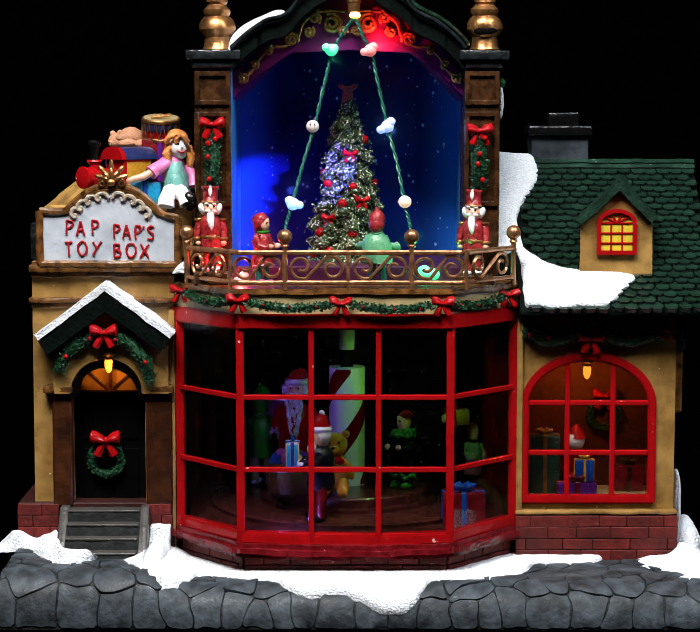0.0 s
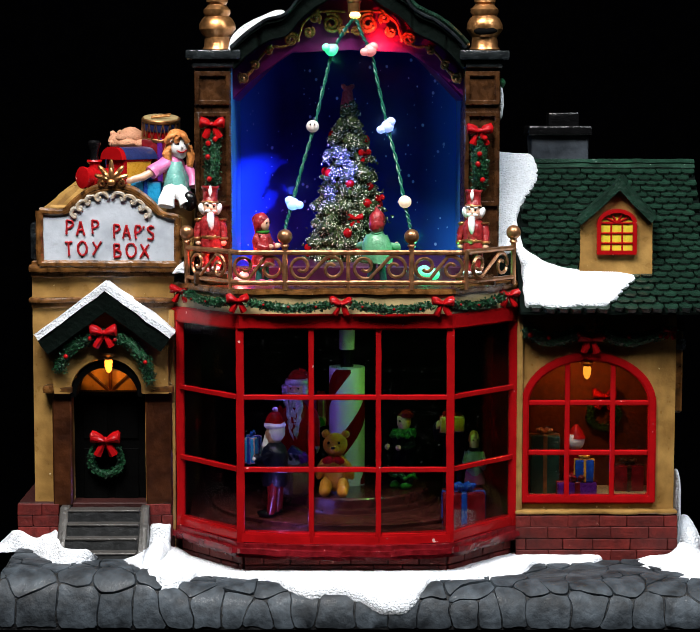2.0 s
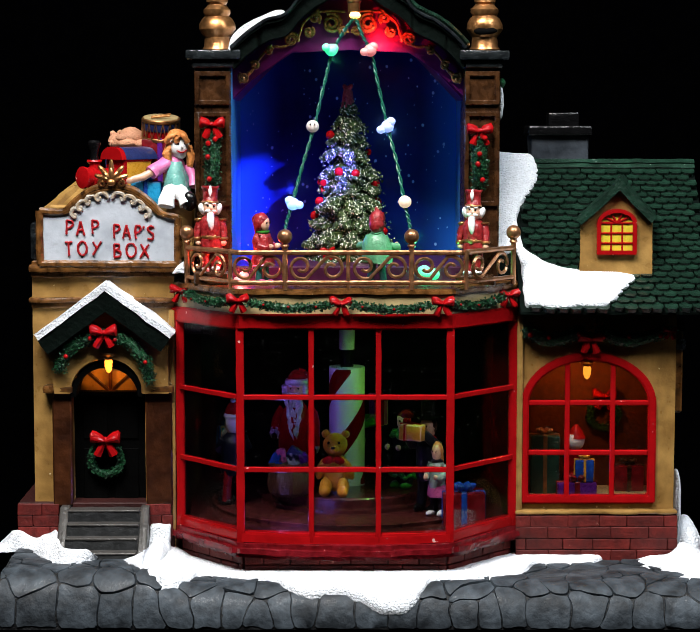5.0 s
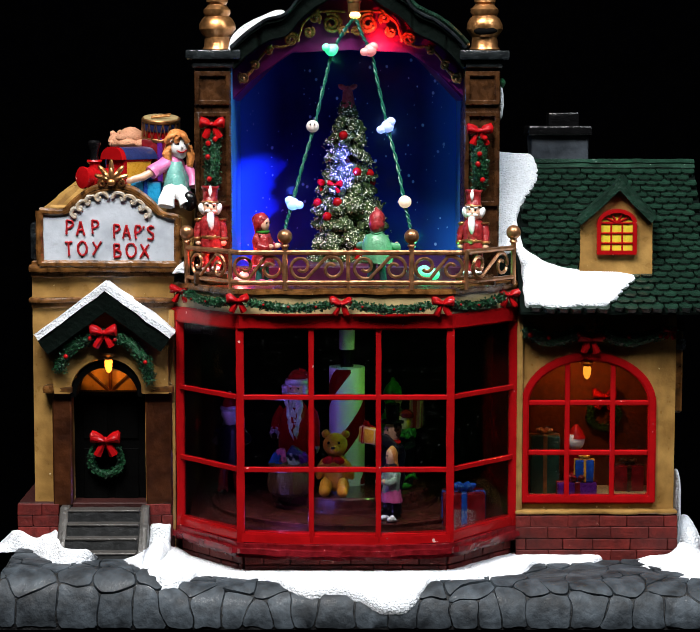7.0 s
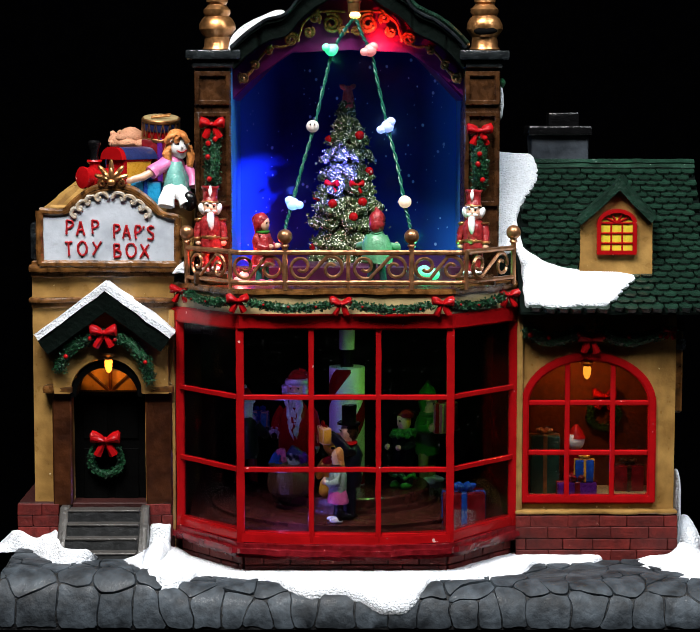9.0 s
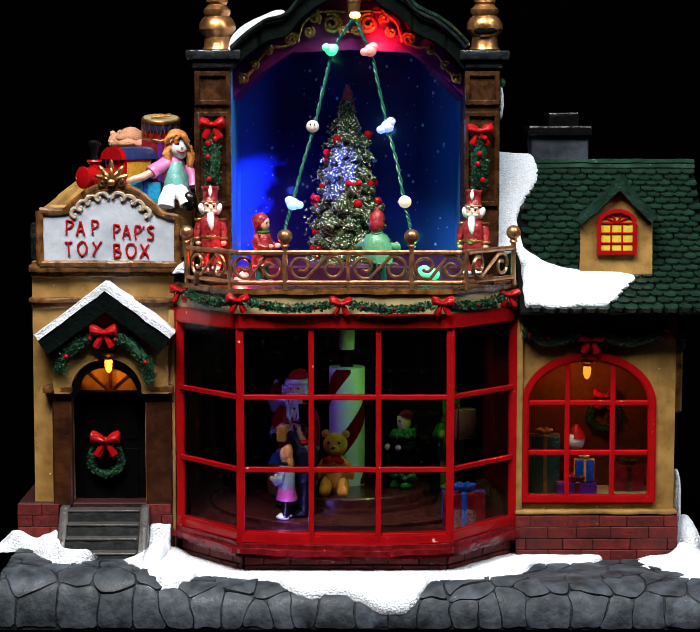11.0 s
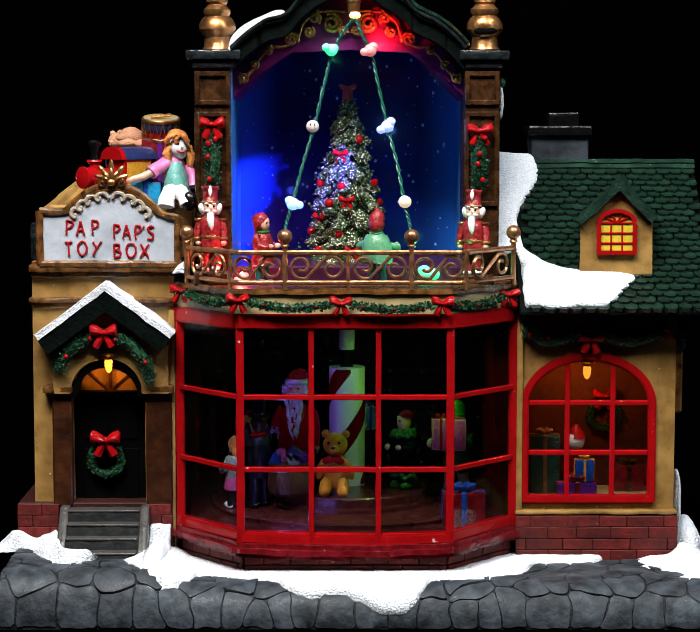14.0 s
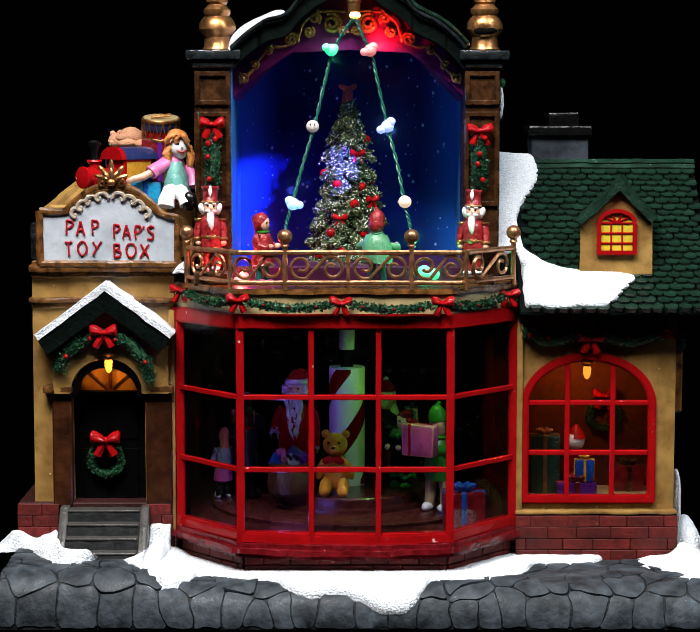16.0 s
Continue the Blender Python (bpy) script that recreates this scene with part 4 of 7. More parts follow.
# ---- cottage wing ----
RIDGE_Y, EAVE_Y = 0.058, -0.016
def build_cottage():
    t = thing("cottage_wing", (0.1057, 0, TOP), "ochre cottage wing with green shingle roof", "building")
    x0, x1 = 0.0716, 0.1399
    z0, z1 = TOP, 0.1257
    wx0, wx1 = 0.0747, 0.1305
    zs, zb = 0.0842, 0.0422
    bm = B()
    holed(bm, [(x0, z0), (x0, z1), (x1, z1), (x1, z0)], arch(wx0, wx1, zs, zb, 0.02143, 20), 0, 0.006)
    rough(bm, 0.0004, 60)
    part("wall", bm, "cream", t, "ochre plaster wall")
    bm = B()
    box(bm, x1 - 0.004, x1, 0.0065, 0.11, z0, z1, 0)
    box(bm, x0, x1, 0.11, 0.114, z0, z1, 0)
    box(bm, x0 + 0.002, x0 + 0.005, 0.0065, 0.11, z0, z1, 0)
    part("side_wall", bm, "cream", t)
    # room
    bm = B()
    box(bm, x0 + 0.005, x1 - 0.004, 0.034, 0.036, z0, z1, 0)
    part("room_back", bm, "room_red", t)
    bm = B()
    box(bm, x0 + 0.005, x1 - 0.004, 0.0065, 0.034, zb - 0.003, zb, 0)
    part("room_floor", bm, "cream_pale", t)
    bm = B()
    box(bm, x0 + 0.005, x1 - 0.004, 0.0065, 0.034, 0.1067, 0.1067 + 0.002, 0)
    part("room_ceiling", bm, "cream", t)
    # window frame
    w = thing("arched_window", ((wx0 + wx1) / 2, 0, zb), "red arched window with nine panes", "window")
    o, i = arch(wx0 - 0.0010, wx1 + 0.0012, zs, zb - 0.0012, 0.02258, 24), arch(wx0 + 0.0022, wx1 - 0.0022, zs, zb + 0.0024, 0.01875, 24)
    bm = B()
    holed(bm, o, i, -0.0022, 0.002)
    bmesh.ops.bevel(bm, geom=[e for e in bm.edges if not e.is_boundary and e.calc_face_angle(0) > 1.0], offset=0.0006, segments=2, affect="EDGES")
    part("frame", bm, "red_gloss", w)
    for x in (0.0935, 0.1130):
        bm = B()
        box(bm, x - 0.0011, x + 0.0011, -0.0015, 0.001, zb + 0.002, zs + 0.01894, 0.0004)
        part("mullion", bm, "red_gloss", w)
    for z in (0.0631, 0.0848):
        bm = B()
        box(bm, wx0 + 0.002, wx1 - 0.002, -0.0013, 0.0012, z - 0.0011, z + 0.0011, 0.0004)
        part("glazing_bar", bm, "red_gloss", w)
    bm = B()
    prism(bm, arch(wx0 + 0.002, wx1 - 0.002, zs, zb + 0.002, 0.01913, 24), 0.0016, 0.0019)
    part("pane", bm, "pane_glass", w).visible_shadow = False
    bm = B()
    box(bm, x0 - 0.0004, x1 + 0.0010, -0.0042, 0.001, 0.0366, 0.0384, 0.0007, seg=2)
    bmesh.ops.subdivide_edges(bm, edges=[e for e in bm.edges if e.calc_length() > 0.02], cuts=16, use_grid_fill=True)
    rough(bm, 0.0004, 150)
    part("ledge", bm, "cream", t, "ochre ledge over the bricks")
    # brick plinth
    bm = B()
    box(bm, 0.0714, 0.1412, -0.003, 0.11, TOP - 0.001, 0.0365, 0.0004)
    plinth = part("plinth", bm, "mortar", t)
    bricks(plinth, 0.0714, 0.1412, 0.0161, 0.0362, -0.003, 4, 0.014, 6)
    # roof
    ze, zr = 0.1258, 0.1867
    rx0, rx1 = 0.0718, 0.1553
    bm = B()
    v = [(EAVE_Y, ze), (RIDGE_Y, zr), (0.125, ze), (0.125, ze - 0.0012), (EAVE_Y, ze - 0.0012)]
    a = [bm.verts.new((rx0, y, z)) for y, z in v]
    b = [bm.verts.new((rx1, y, z)) for y, z in v]
    bm.faces.new(a), bm.faces.new(b[::-1])
    for k in range(5):
        bm.faces.new((a[k], a[(k + 1) % 5], b[(k + 1) % 5], b[k]))
    roof = part("roof", bm, "roof_dark", t, "green shingled roof slope", smooth=0)
    bm = B()
    k = (0.008 - EAVE_Y) / (RIDGE_Y - EAVE_Y)
    zk = ze + (zr - ze) * k
    v = [(0.008, zk), (RIDGE_Y, zr), (0.1, zr - 0.03), (0.1, ze), (0.008, ze)]
    a = [bm.verts.new((0.0616, y, z)) for y, z in v]
    b = [bm.verts.new((rx0 - 0.0002, y, z)) for y, z in v]
    bm.faces.new(a), bm.faces.new(b[::-1])
    for q in range(5):
        bm.faces.new((a[q], a[(q + 1) % 5], b[(q + 1) % 5], b[q]))
    part("roof_valley", bm, "roof_dark", roof, smooth=0)
    bm = B()
    box(bm, rx0 + 0.01, rx1 + 0.0006, RIDGE_Y - 0.0016, RIDGE_Y + 0.003, zr - 0.002, zr + 0.0012, 0.0006, seg=2)
    for k, (lo, hi) in enumerate(((0.0034, 0.0002), (0.0062, 0.0036))):
        d = Vector((0, RIDGE_Y - EAVE_Y, zr - ze)).normalized()
        up = Vector((0, -d.z, d.y))
        e = Vector((0, RIDGE_Y, zr))
        c = [e - d * lo + up * 0.0002, e - d * lo + up * (0.0024 - 0.0004 * k), e - d * hi + up * 0.0018, e - d * hi + up * 0.0002]
        ends = [[bm.verts.new((x, p.y, p.z)) for p in c] for x in np.linspace(rx0 + 0.01, rx1 + 0.0004, 24)]
        for a, b in zip(ends, ends[1:]):
            for q in range(4):
                bm.faces.new((a[q], b[q], b[(q + 1) % 4], a[(q + 1) % 4]))
        bm.faces.new(ends[0]), bm.faces.new(ends[-1][::-1])
    rough(bm, 0.0004, 150)
    part("ridge_cap", bm, "roof_green", roof)
    return t, roof, (rx0, rx1, ze, zr)


# ---- shop interior ----
AXIS_Y = 0.042
FLOOR_Z = 0.0356


def build_stage():
    bm = B()
    plate(bm, bay_grown(-0.004) + [(0.0703, 0.112), (-0.0738, 0.112)], Z_SILL - 0.0038, FLOOR_Z - 0.0022)
    solid("shop_floor", bm, "stage_red", (0, AXIS_Y, Z_SILL - 0.0038), "dark red shop floor under the turntable", "floor", kind="structure")
    bm = B()
    lathe(bm, [(0.0620, FLOOR_Z - 0.0022), (0.0625, FLOOR_Z - 0.0005), (0.0615, FLOOR_Z)], (0, AXIS_Y, 0), 72)
    ring = solid("turntable", bm, "stage_red", (0, AXIS_Y, FLOOR_Z), "dark red turning platform under the figurines", "turntable")
    bm = B()
    r = 0.03606
    lathe(bm, [(r + 0.004, FLOOR_Z), (r + 0.004, FLOOR_Z + 0.0015), (r, FLOOR_Z + 0.0018), (r, FLOOR_Z + 0.0052), (r - 0.0008, FLOOR_Z + 0.006)], (0, AXIS_Y, 0), 72)
    solid("round_stage", bm, "stage_red", (0, AXIS_Y, FLOOR_Z), "dark red round step in the middle", "stage")
    return ring



# ---- shingles, dormer, chimney, roof snow ----
def roof_frame():
    rx0, rx1, ze, zr = ROOF
    d = Vector((0, RIDGE_Y - EAVE_Y, zr - ze))
    L = d.length
    d.normalize()
    n = Vector((0, -d.z, d.y))
    return Vector((0, EAVE_Y, ze)), d, n, L


def on_roof(x, s, lift=0.0):
    o, d, n, L = roof_frame()
    return o + Vector((x, 0, 0)) + d * s + n * lift


def shingle_mesh(w, h):
    bm = B()
    pts = [(-w / 2, h), (-w / 2, h * 0.26), (-w * 0.30, 0.03 * h), (w * 0.30, 0), (w / 2, h * 0.26), (w / 2, h)]
    a = [bm.verts.new((x, y, 0.0023 - 0.0019 * y / h)) for x, y in pts]
    b = [bm.verts.new((x * 0.98, y, -0.0003)) for x, y in pts]
    bm.faces.new(a), bm.faces.new(b[::-1])
    for i in range(6):
        bm.faces.new((a[(i + 1) % 6], a[i], b[i], b[(i + 1) % 6]))
    return mesh_of("shingle", bm, "roof_green", smooth=0)


def build_shingles():
    rnd = random.Random(5)
    o, d, n, L = roof_frame()
    rx0, rx1 = 0.0752, ROOF[1]
    rows, cols = 23, 14
    h, w = (L - 0.0062) / rows, (rx1 - rx0) / cols
    me = shingle_mesh(w * 0.97, h * 1.45)
    turn = Matrix(((1, 0, 0), (0, d.y, n.y), (0, d.z, n.z)))
    for i in range(rows):
        for j in range(cols):
            x = rx0 + w * (j + 0.5 + (0.5 if i % 2 else 0)) + rnd.uniform(-0.0004, 0.0004)
            if x + w / 2 > rx1 + w * 0.2:
                continue
            ob = new("shingle", me)
            ob.parent = roof
            p = on_roof(x, i * h - 0.0006 + rnd.uniform(-0.0005, 0.0005), 0.0002)
            ob.matrix_basis = Matrix.Translation(p - offset(roof)) @ (turn @ Euler((rnd.uniform(-0.03, 0.03), rnd.uniform(-0.05, 0.05), rnd.uniform(-0.05, 0.05))).to_matrix()).to_4x4()


def build_roof_things():
    # drift of snow on the slope
    edge = [(0.0655, 0.1008), (0.0744, 0.0995), (0.0825, 0.0983), (0.0845, 0.0857), (0.0810, 0.0746), (0.0746, 0.0610), (0.0730, 0.0418), (0.0829, 0.0298), (0.0916, 0.0248), (0.1044, 0.0226), (0.1158, 0.0220), (0.1220, 0.0188), (0.1168, 0.0123), (0.1087, 0.0021), (0.0970, 0.0021), (0.0878, 0.0003), (0.0792, 0.0026), (0.0738, 0.0037), (0.0737, 0.0209), (0.0723, 0.0359), (0.0624, 0.0387)]
    line = smooth_line([(x, s, 0) for x, s in edge + edge[:1]], 5)[:-1]
    bm = B()
    rings = []
    for inset, lift in ((0.0, 0.0), (0.0, 0.0016), (0.0008, 0.0026), (0.0022, 0.0031)):
        ring = []
        for i, p in enumerate(line):
            q, r = line[i - 1], line[(i + 1) % len(line)]
            t = (r - q).normalized()
            k = p + Vector((t.y, -t.x, 0)) * inset + 0.0006 * noise.noise_vector(p * 260)
            ring.append(bm.verts.new(on_roof(k.x, k.y, lift)))
        rings.append(ring)
    for a, b in zip(rings, rings[1:]):
        for i in range(len(a)):
            bm.faces.new((a[i], a[(i + 1) % len(a)], b[(i + 1) % len(a)], b[i]))
    f = bm.faces.new(rings[-1])
    bmesh.ops.triangulate(bm, faces=[f])
    rough(bm, 0.0003, 200)
    solid("snow_drift", bm, "snow", tuple(on_roof(line[0].x, line[0].y)), "white snow drift lying on the green roof", "snow", smooth=60)
    # dormer
    t = thing("dormer", (0.1137, 0.01, 0.1391), "ochre dormer with red arched window and green roof", "dormer")
    x0, x1, zb, ze, za, xa = 0.0981, 0.1289, 0.1354, 0.1644, 0.1766, 0.1147
    bm = B()
    prism(bm, [(x0, zb), (x0, ze), (xa, za), (x1, ze), (x1, zb)], -0.001, 0.05)
    turned = lambda m: [setter(v) for v in m.verts]

    def setter(v):
        v.co.x += max(0.0, v.co.y) * 0.16
    bmesh.ops.subdivide_edges(bm, edges=bm.edges, cuts=3, use_grid_fill=True)
    turned(bm)
    rough(bm, 0.0006, 130)
    part("wall", bm, "cream", t)
    for sx, sz in ((0.0959, 0.1638), (0.1303, 0.1646)):
        px, pz = 0.1144, 0.1805
        d = Vector((px - sx, 0, pz - sz)).normalized()
        up = Vector((-d.z, 0, d.x)) if d.x > 0 else Vector((d.z, 0, -d.x))
        a, b = Vector((sx, 0, sz)), Vector((px, 0, pz)) + d * 0.0008
        bm = B()
        prism(bm, [(a.x, a.z), (b.x, b.z), ((b - up * 0.0032).x, (b - up * 0.0032).z), ((a - up * 0.0032).x, (a - up * 0.0032).z)], -0.0045, 0.05)
        bmesh.ops.subdivide_edges(bm, edges=bm.edges, cuts=5, use_grid_fill=True)
        turned(bm)
        rough(bm, 0.0005, 260)
        part("roof", bm, "roof_green", t, "ragged green dormer roof slope")
    w0, w1, zs, z0 = 0.1051, 0.1220, 0.1622, 0.1489
    bm = B()
    prism(bm, arch(w0 + 0.001, w1 - 0.001, zs, z0 + 0.001, 0.00515, 14), -0.0018, -0.0008)
    part("pane", bm, "window_yellow", t, "painted yellow window panes")
    bm = B()
    holed(bm, arch(w0, w1, zs, z0, 0.00611, 16), arch(w0 + 0.0017, w1 - 0.0017, zs, z0 + 0.0017, 0.00439, 16), -0.0032, -0.0009)
    part("window_frame", bm, "red_gloss", t)
    xm = (w0 + w1) / 2
    for k in (0.36, 0.64):
        bm = B()
        box(bm, w0 + (w1 - w0) * k - 0.0004, w0 + (w1 - w0) * k + 0.0004, -0.0022, -0.001, z0 + 0.001, zs, 0.0002)
        part("glazing_bar", bm, "red_gloss", t)
    for z in (zs, z0 + (zs - z0) * 0.36, z0 + (zs - z0) * 0.68):
        bm = B()
        box(bm, w0 + 0.001, w1 - 0.001, -0.0023, -0.001, z - 0.0004, z + 0.0004, 0.0002)
        part("glazing_bar", bm, "red_gloss", t)
    for a in (35, 68, 112, 145):
        bm = B()
        tube(bm, [(xm, -0.002, zs), (xm + 0.0072 * math.cos(radians(a)), -0.002, zs + 0.0052 * math.sin(radians(a)))], 0.0005, 6)
        part("glazing_bar", bm, "red_gloss", t)
    # chimney
    c = thing("chimney", (0.0963, 0.07, 0.1828), "grey chimney stack with black cap and pot", "chimney")
    for nm, a, b, z0, z1, y0, y1, m in (("shaft", 0.0828, 0.1091, 0.1747, 0.1985, 0.064, 0.084, "chimney_grey"), ("cap", 0.0813, 0.1106, 0.1984, 0.2028, 0.0615, 0.087, "black"), ("pot", 0.0908, 0.1049, 0.2020, 0.2089, 0.066, 0.080, "black")):
        bm = B()
        box(bm, a, b, y0, y1, z0, z1, 0.0007, seg=2)
        bmesh.ops.subdivide_edges(bm, edges=bm.edges, cuts=4, use_grid_fill=True)
        rough(bm, 0.0004, 120)
        part(nm, bm, m, c)
    # flue box and snow-topped shed at the gable end
    bm = B()
    box(bm, 0.1421, 0.1464, 0.02, 0.05, 0.0772, 0.1168, 0.0008)
    s = thing("gable_box", (0.1445, 0.03, 0.0772), "brown shuttered box on the gable end", "shutter")
    part("panel", bm, "brown_gilt", s)
    for za, zz in ((0.1137, 0.1176), (0.1054, 0.1101)):
        bm = B()
        box(bm, 0.1418, 0.1473, 0.018, 0.052, za, zz, 0.0006)
        part("ledge", bm, "slate", s)
    bm = B()
    ball(bm, (0.1493, 0.0250, 0.0084), (0.0075, 0.02, 0.022), 0, 20, 14)
    ball(bm, (0.1442, 0.0200, 0.0342), (0.0022, 0.01, 0.018), 0, 14, 10)
    rough(bm, 0.001, 90)
    solid("snow_bank", bm, "snow", (0.1493, 0.0250, 0.0084), "white snow banked against the gable end", "snow", smooth=60)


# ---- sign ----
GLYPHS = {}
GLYPHS["P"] = [[(0, 0), (0.02, 1)], [(0, 1), (0.75, 0.95), (0.95, 0.72), (0.6, 0.5), (0.05, 0.45)]]
GLYPHS["A"] = [[(0, 0), (0.5, 1)], [(0.5, 1), (1, 0)], [(0.2, 0.36), (0.8, 0.38)]]
GLYPHS["'"] = [[(0.1, 0), (0.2, 1)]]
GLYPHS["S"] = [[(1, 0.9), (0.45, 1), (0.1, 0.78), (0.5, 0.55), (0.9, 0.36), (0.75, 0.04), (0, 0.1)]]
GLYPHS["T"] = [[(0, 0.97), (1, 1)], [(0.45, 0.98), (0.5, 0)]]
GLYPHS["O"] = [[(0.5 + 0.5 * math.sin(a * math.pi / 6), 0.5 + 0.5 * math.cos(a * math.pi / 6)) for a in range(13)]]
GLYPHS["Y"] = [[(0, 0.97), (0.48, 0.5)], [(1, 1), (0, 0)]]
GLYPHS["B"] = [[(0, 0), (0, 1)], [(0, 1), (0.75, 0.94), (0.7, 0.65), (0.05, 0.54)], [(0.05, 0.54), (0.9, 0.44), (0.9, 0.12), (0, 0)]]
GLYPHS["X"] = [[(0.05, 1), (0.95, 0)], [(1, 0.97), (0, 0)]]


def letter(text, x, y, z, w, h, parent):
    """One letter laid by hand in thick paint: w wide, h high, from its lower corner."""
    bm = B()
    for stroke in GLYPHS[text]:
        pts = [(x + a * w, y, z + b * h) for a, b in stroke]
        pts = smooth_line(pts, 4) if len(pts) > 2 else [Vector(pts[0]).lerp(Vector(pts[1]), k / 5) for k in range(6)]
        tube(bm, pts, 0.00047, 8, 0, [1.0 + 0.16 * math.sin(1.1 * k + 90 * x) for k in range(len(pts))])
    rough(bm, 0.00012, 300, x * 100)
    return part("letter", bm, "letter_red", parent, "red raised letter")


def build_sign():
    t = thing("shop_sign", (-0.1026, -0.001, 0.1452), "grey shop sign with red letters and gilt frame", "sign")
    top = [(-0.1318, 0.1676), (-0.1220, 0.1672), (-0.1172, 0.1708), (-0.1105, 0.1759), (-0.1016, 0.1782), (-0.0925, 0.1767), (-0.0850, 0.1714), (-0.0799, 0.1665), (-0.0731, 0.1646)]
    top = [(p.x, p.y) for p in smooth_line([(x, z, 0) for x, z in top], 4)]
    low = [(-0.0733, 0.1448), (-0.1318, 0.1450)]
    bm = B()
    prism(bm, top + low, -0.0035, 0.003)
    rough(bm, 0.0002, 120)
    part("board", bm, "grey_sign", t, "grey sign board, unevenly painted")
    bm = B()
    loop = [Vector((x, -0.0036, z)) for x, z in top]
    tube(bm, loop, 0.0016, 8)
    tube(bm, [Vector((-0.1026 + (p.x + 0.1026) * 0.955, -0.0044, 0.1560 + (p.z - 0.1560) * 0.93)) for p in loop[4:-4]], 0.0006, 6)
    corners = [loop[-1], Vector((low[0][0], -0.0036, low[0][1])), Vector((low[1][0], -0.0036, low[1][1])), loop[0]]
    for a, b in zip(corners, corners[1:]):
        tube(bm, [a.lerp(b, k / 10) for k in range(11)], 0.0017, 8)
    rough(bm, 0.00035, 200)
    part("frame", bm, "brown_gilt", t, "worn gilt brown frame")
    bm = B()
    c = Vector((-0.1009, -0.0050, 0.1797))
    for ring, (reach, size) in enumerate(((0.0046, 0.0046), (0.0024, 0.0032))):
        for a in (-72, -40, 0, 40, 72):
            d = Vector((math.sin(radians(a)), 0, math.cos(radians(a))))
            ball(bm, c + d * reach + Vector((0, -0.0008 * ring, 0.0008)), (0.0012, 0.0011, size - 0.0016 * abs(a) / 72), 0, 8, 6, Euler((0, radians(a), 0)).to_matrix())
        for k in (-1, 1):
            tube(bm, spiral(c + Vector((k * 0.0040, -0.0006, -0.0004)), 0.0017, 1.2, radians(90), -k, 12), 0.0006, 6)
    ball(bm, c + Vector((0, -0.0012, 0)), (0.0020, 0.0012, 0.0016), 0, 8, 6)
    rough(bm, 0.0002, 500)
    part("crest", bm, "gold", t, "gilt leaf crest")
    bm = B()
    for k in (-1, 1):
        for q in range(4):
            a = radians(7 + 17 * q)
            c = Vector((-0.1016 + k * 0.0168 * math.sin(a), -0.0042, 0.1614 + 0.0126 * math.cos(a)))
            along = Vector((k * math.cos(a), 0, -0.8 * math.sin(a)))
            out = Vector((k * math.sin(a), 0, math.cos(a)))
            leaf = [c - along * 0.0012 - out * 0.0012, c + out * 0.0012, c + along * 0.0024 + out * 0.0014, c + along * 0.0040 - out * 0.0002, c + along * 0.0036 - out * 0.0016, c + along * 0.0024 - out * 0.0012]
            line = smooth_line(leaf, 4)
            tube(bm, line, 0.0009, 7, 0, [0.5 + 0.7 * math.sin(math.pi * min(1, 0.12 + i / len(line))) for i in range(len(line))])
            ball(bm, c + along * 0.0026 - out * 0.0006, (0.0008, 0.0005, 0.0008), 0, 8, 6)
    rough(bm, 0.0002, 400)
    part("scroll", bm, "scroll_grey", t, "silvery relief scrollwork")
    bm = B()
    box(bm, -0.1373, -0.1338, 0.004, 0.016, 0.1430 + 0.003, 0.1621, 0.0012, seg=2)
    part("side_block", bm, "slate", t)
    bm = B()
    prism(bm, [(-0.0755, 0.1412), (-0.0742, 0.1428), (-0.0722, 0.1452), (-0.0708, 0.1462), (-0.0700, 0.1440), (-0.0702, 0.1412)], -0.0090, -0.004, 0, 0.0006)
    bmesh.ops.subdivide_edges(bm, edges=[e for e in bm.edges if e.calc_length() > 0.0012], cuts=2, use_grid_fill=True)
    rough(bm, 0.0005, 300)
    part("snow_cap", bm, "snow", t, "small snow heap at the frame's corner")
    y = -0.0039
    line_1 = [("P", -0.1203, 0.1577, 0.0028), ("A", -0.1160, 0.1573, 0.0031), ("P", -0.1094, 0.1577, 0.0027), ("P", -0.1002, 0.1560, 0.0025), ("A", -0.0964, 0.1558, 0.0030), ("P", -0.0911, 0.1556, 0.0024), ("S", -0.0861, 0.1553, 0.0028)]
    line_2 = [("T", -0.1211, 0.1485, 0.0032), ("O", -0.1156, 0.1487, 0.0037), ("Y", -0.1092, 0.1488, 0.0036), ("B", -0.1002, 0.1477, 0.0027), ("O", -0.0951, 0.1479, 0.0041), ("X", -0.0892, 0.1477, 0.0037)]
    for g, x, z, w in line_1 + line_2:
        letter(g, x, y, z, w, 0.0058, t)
    letter("'", -0.0877, y, 0.1599, 0.0006, 0.0013, t)


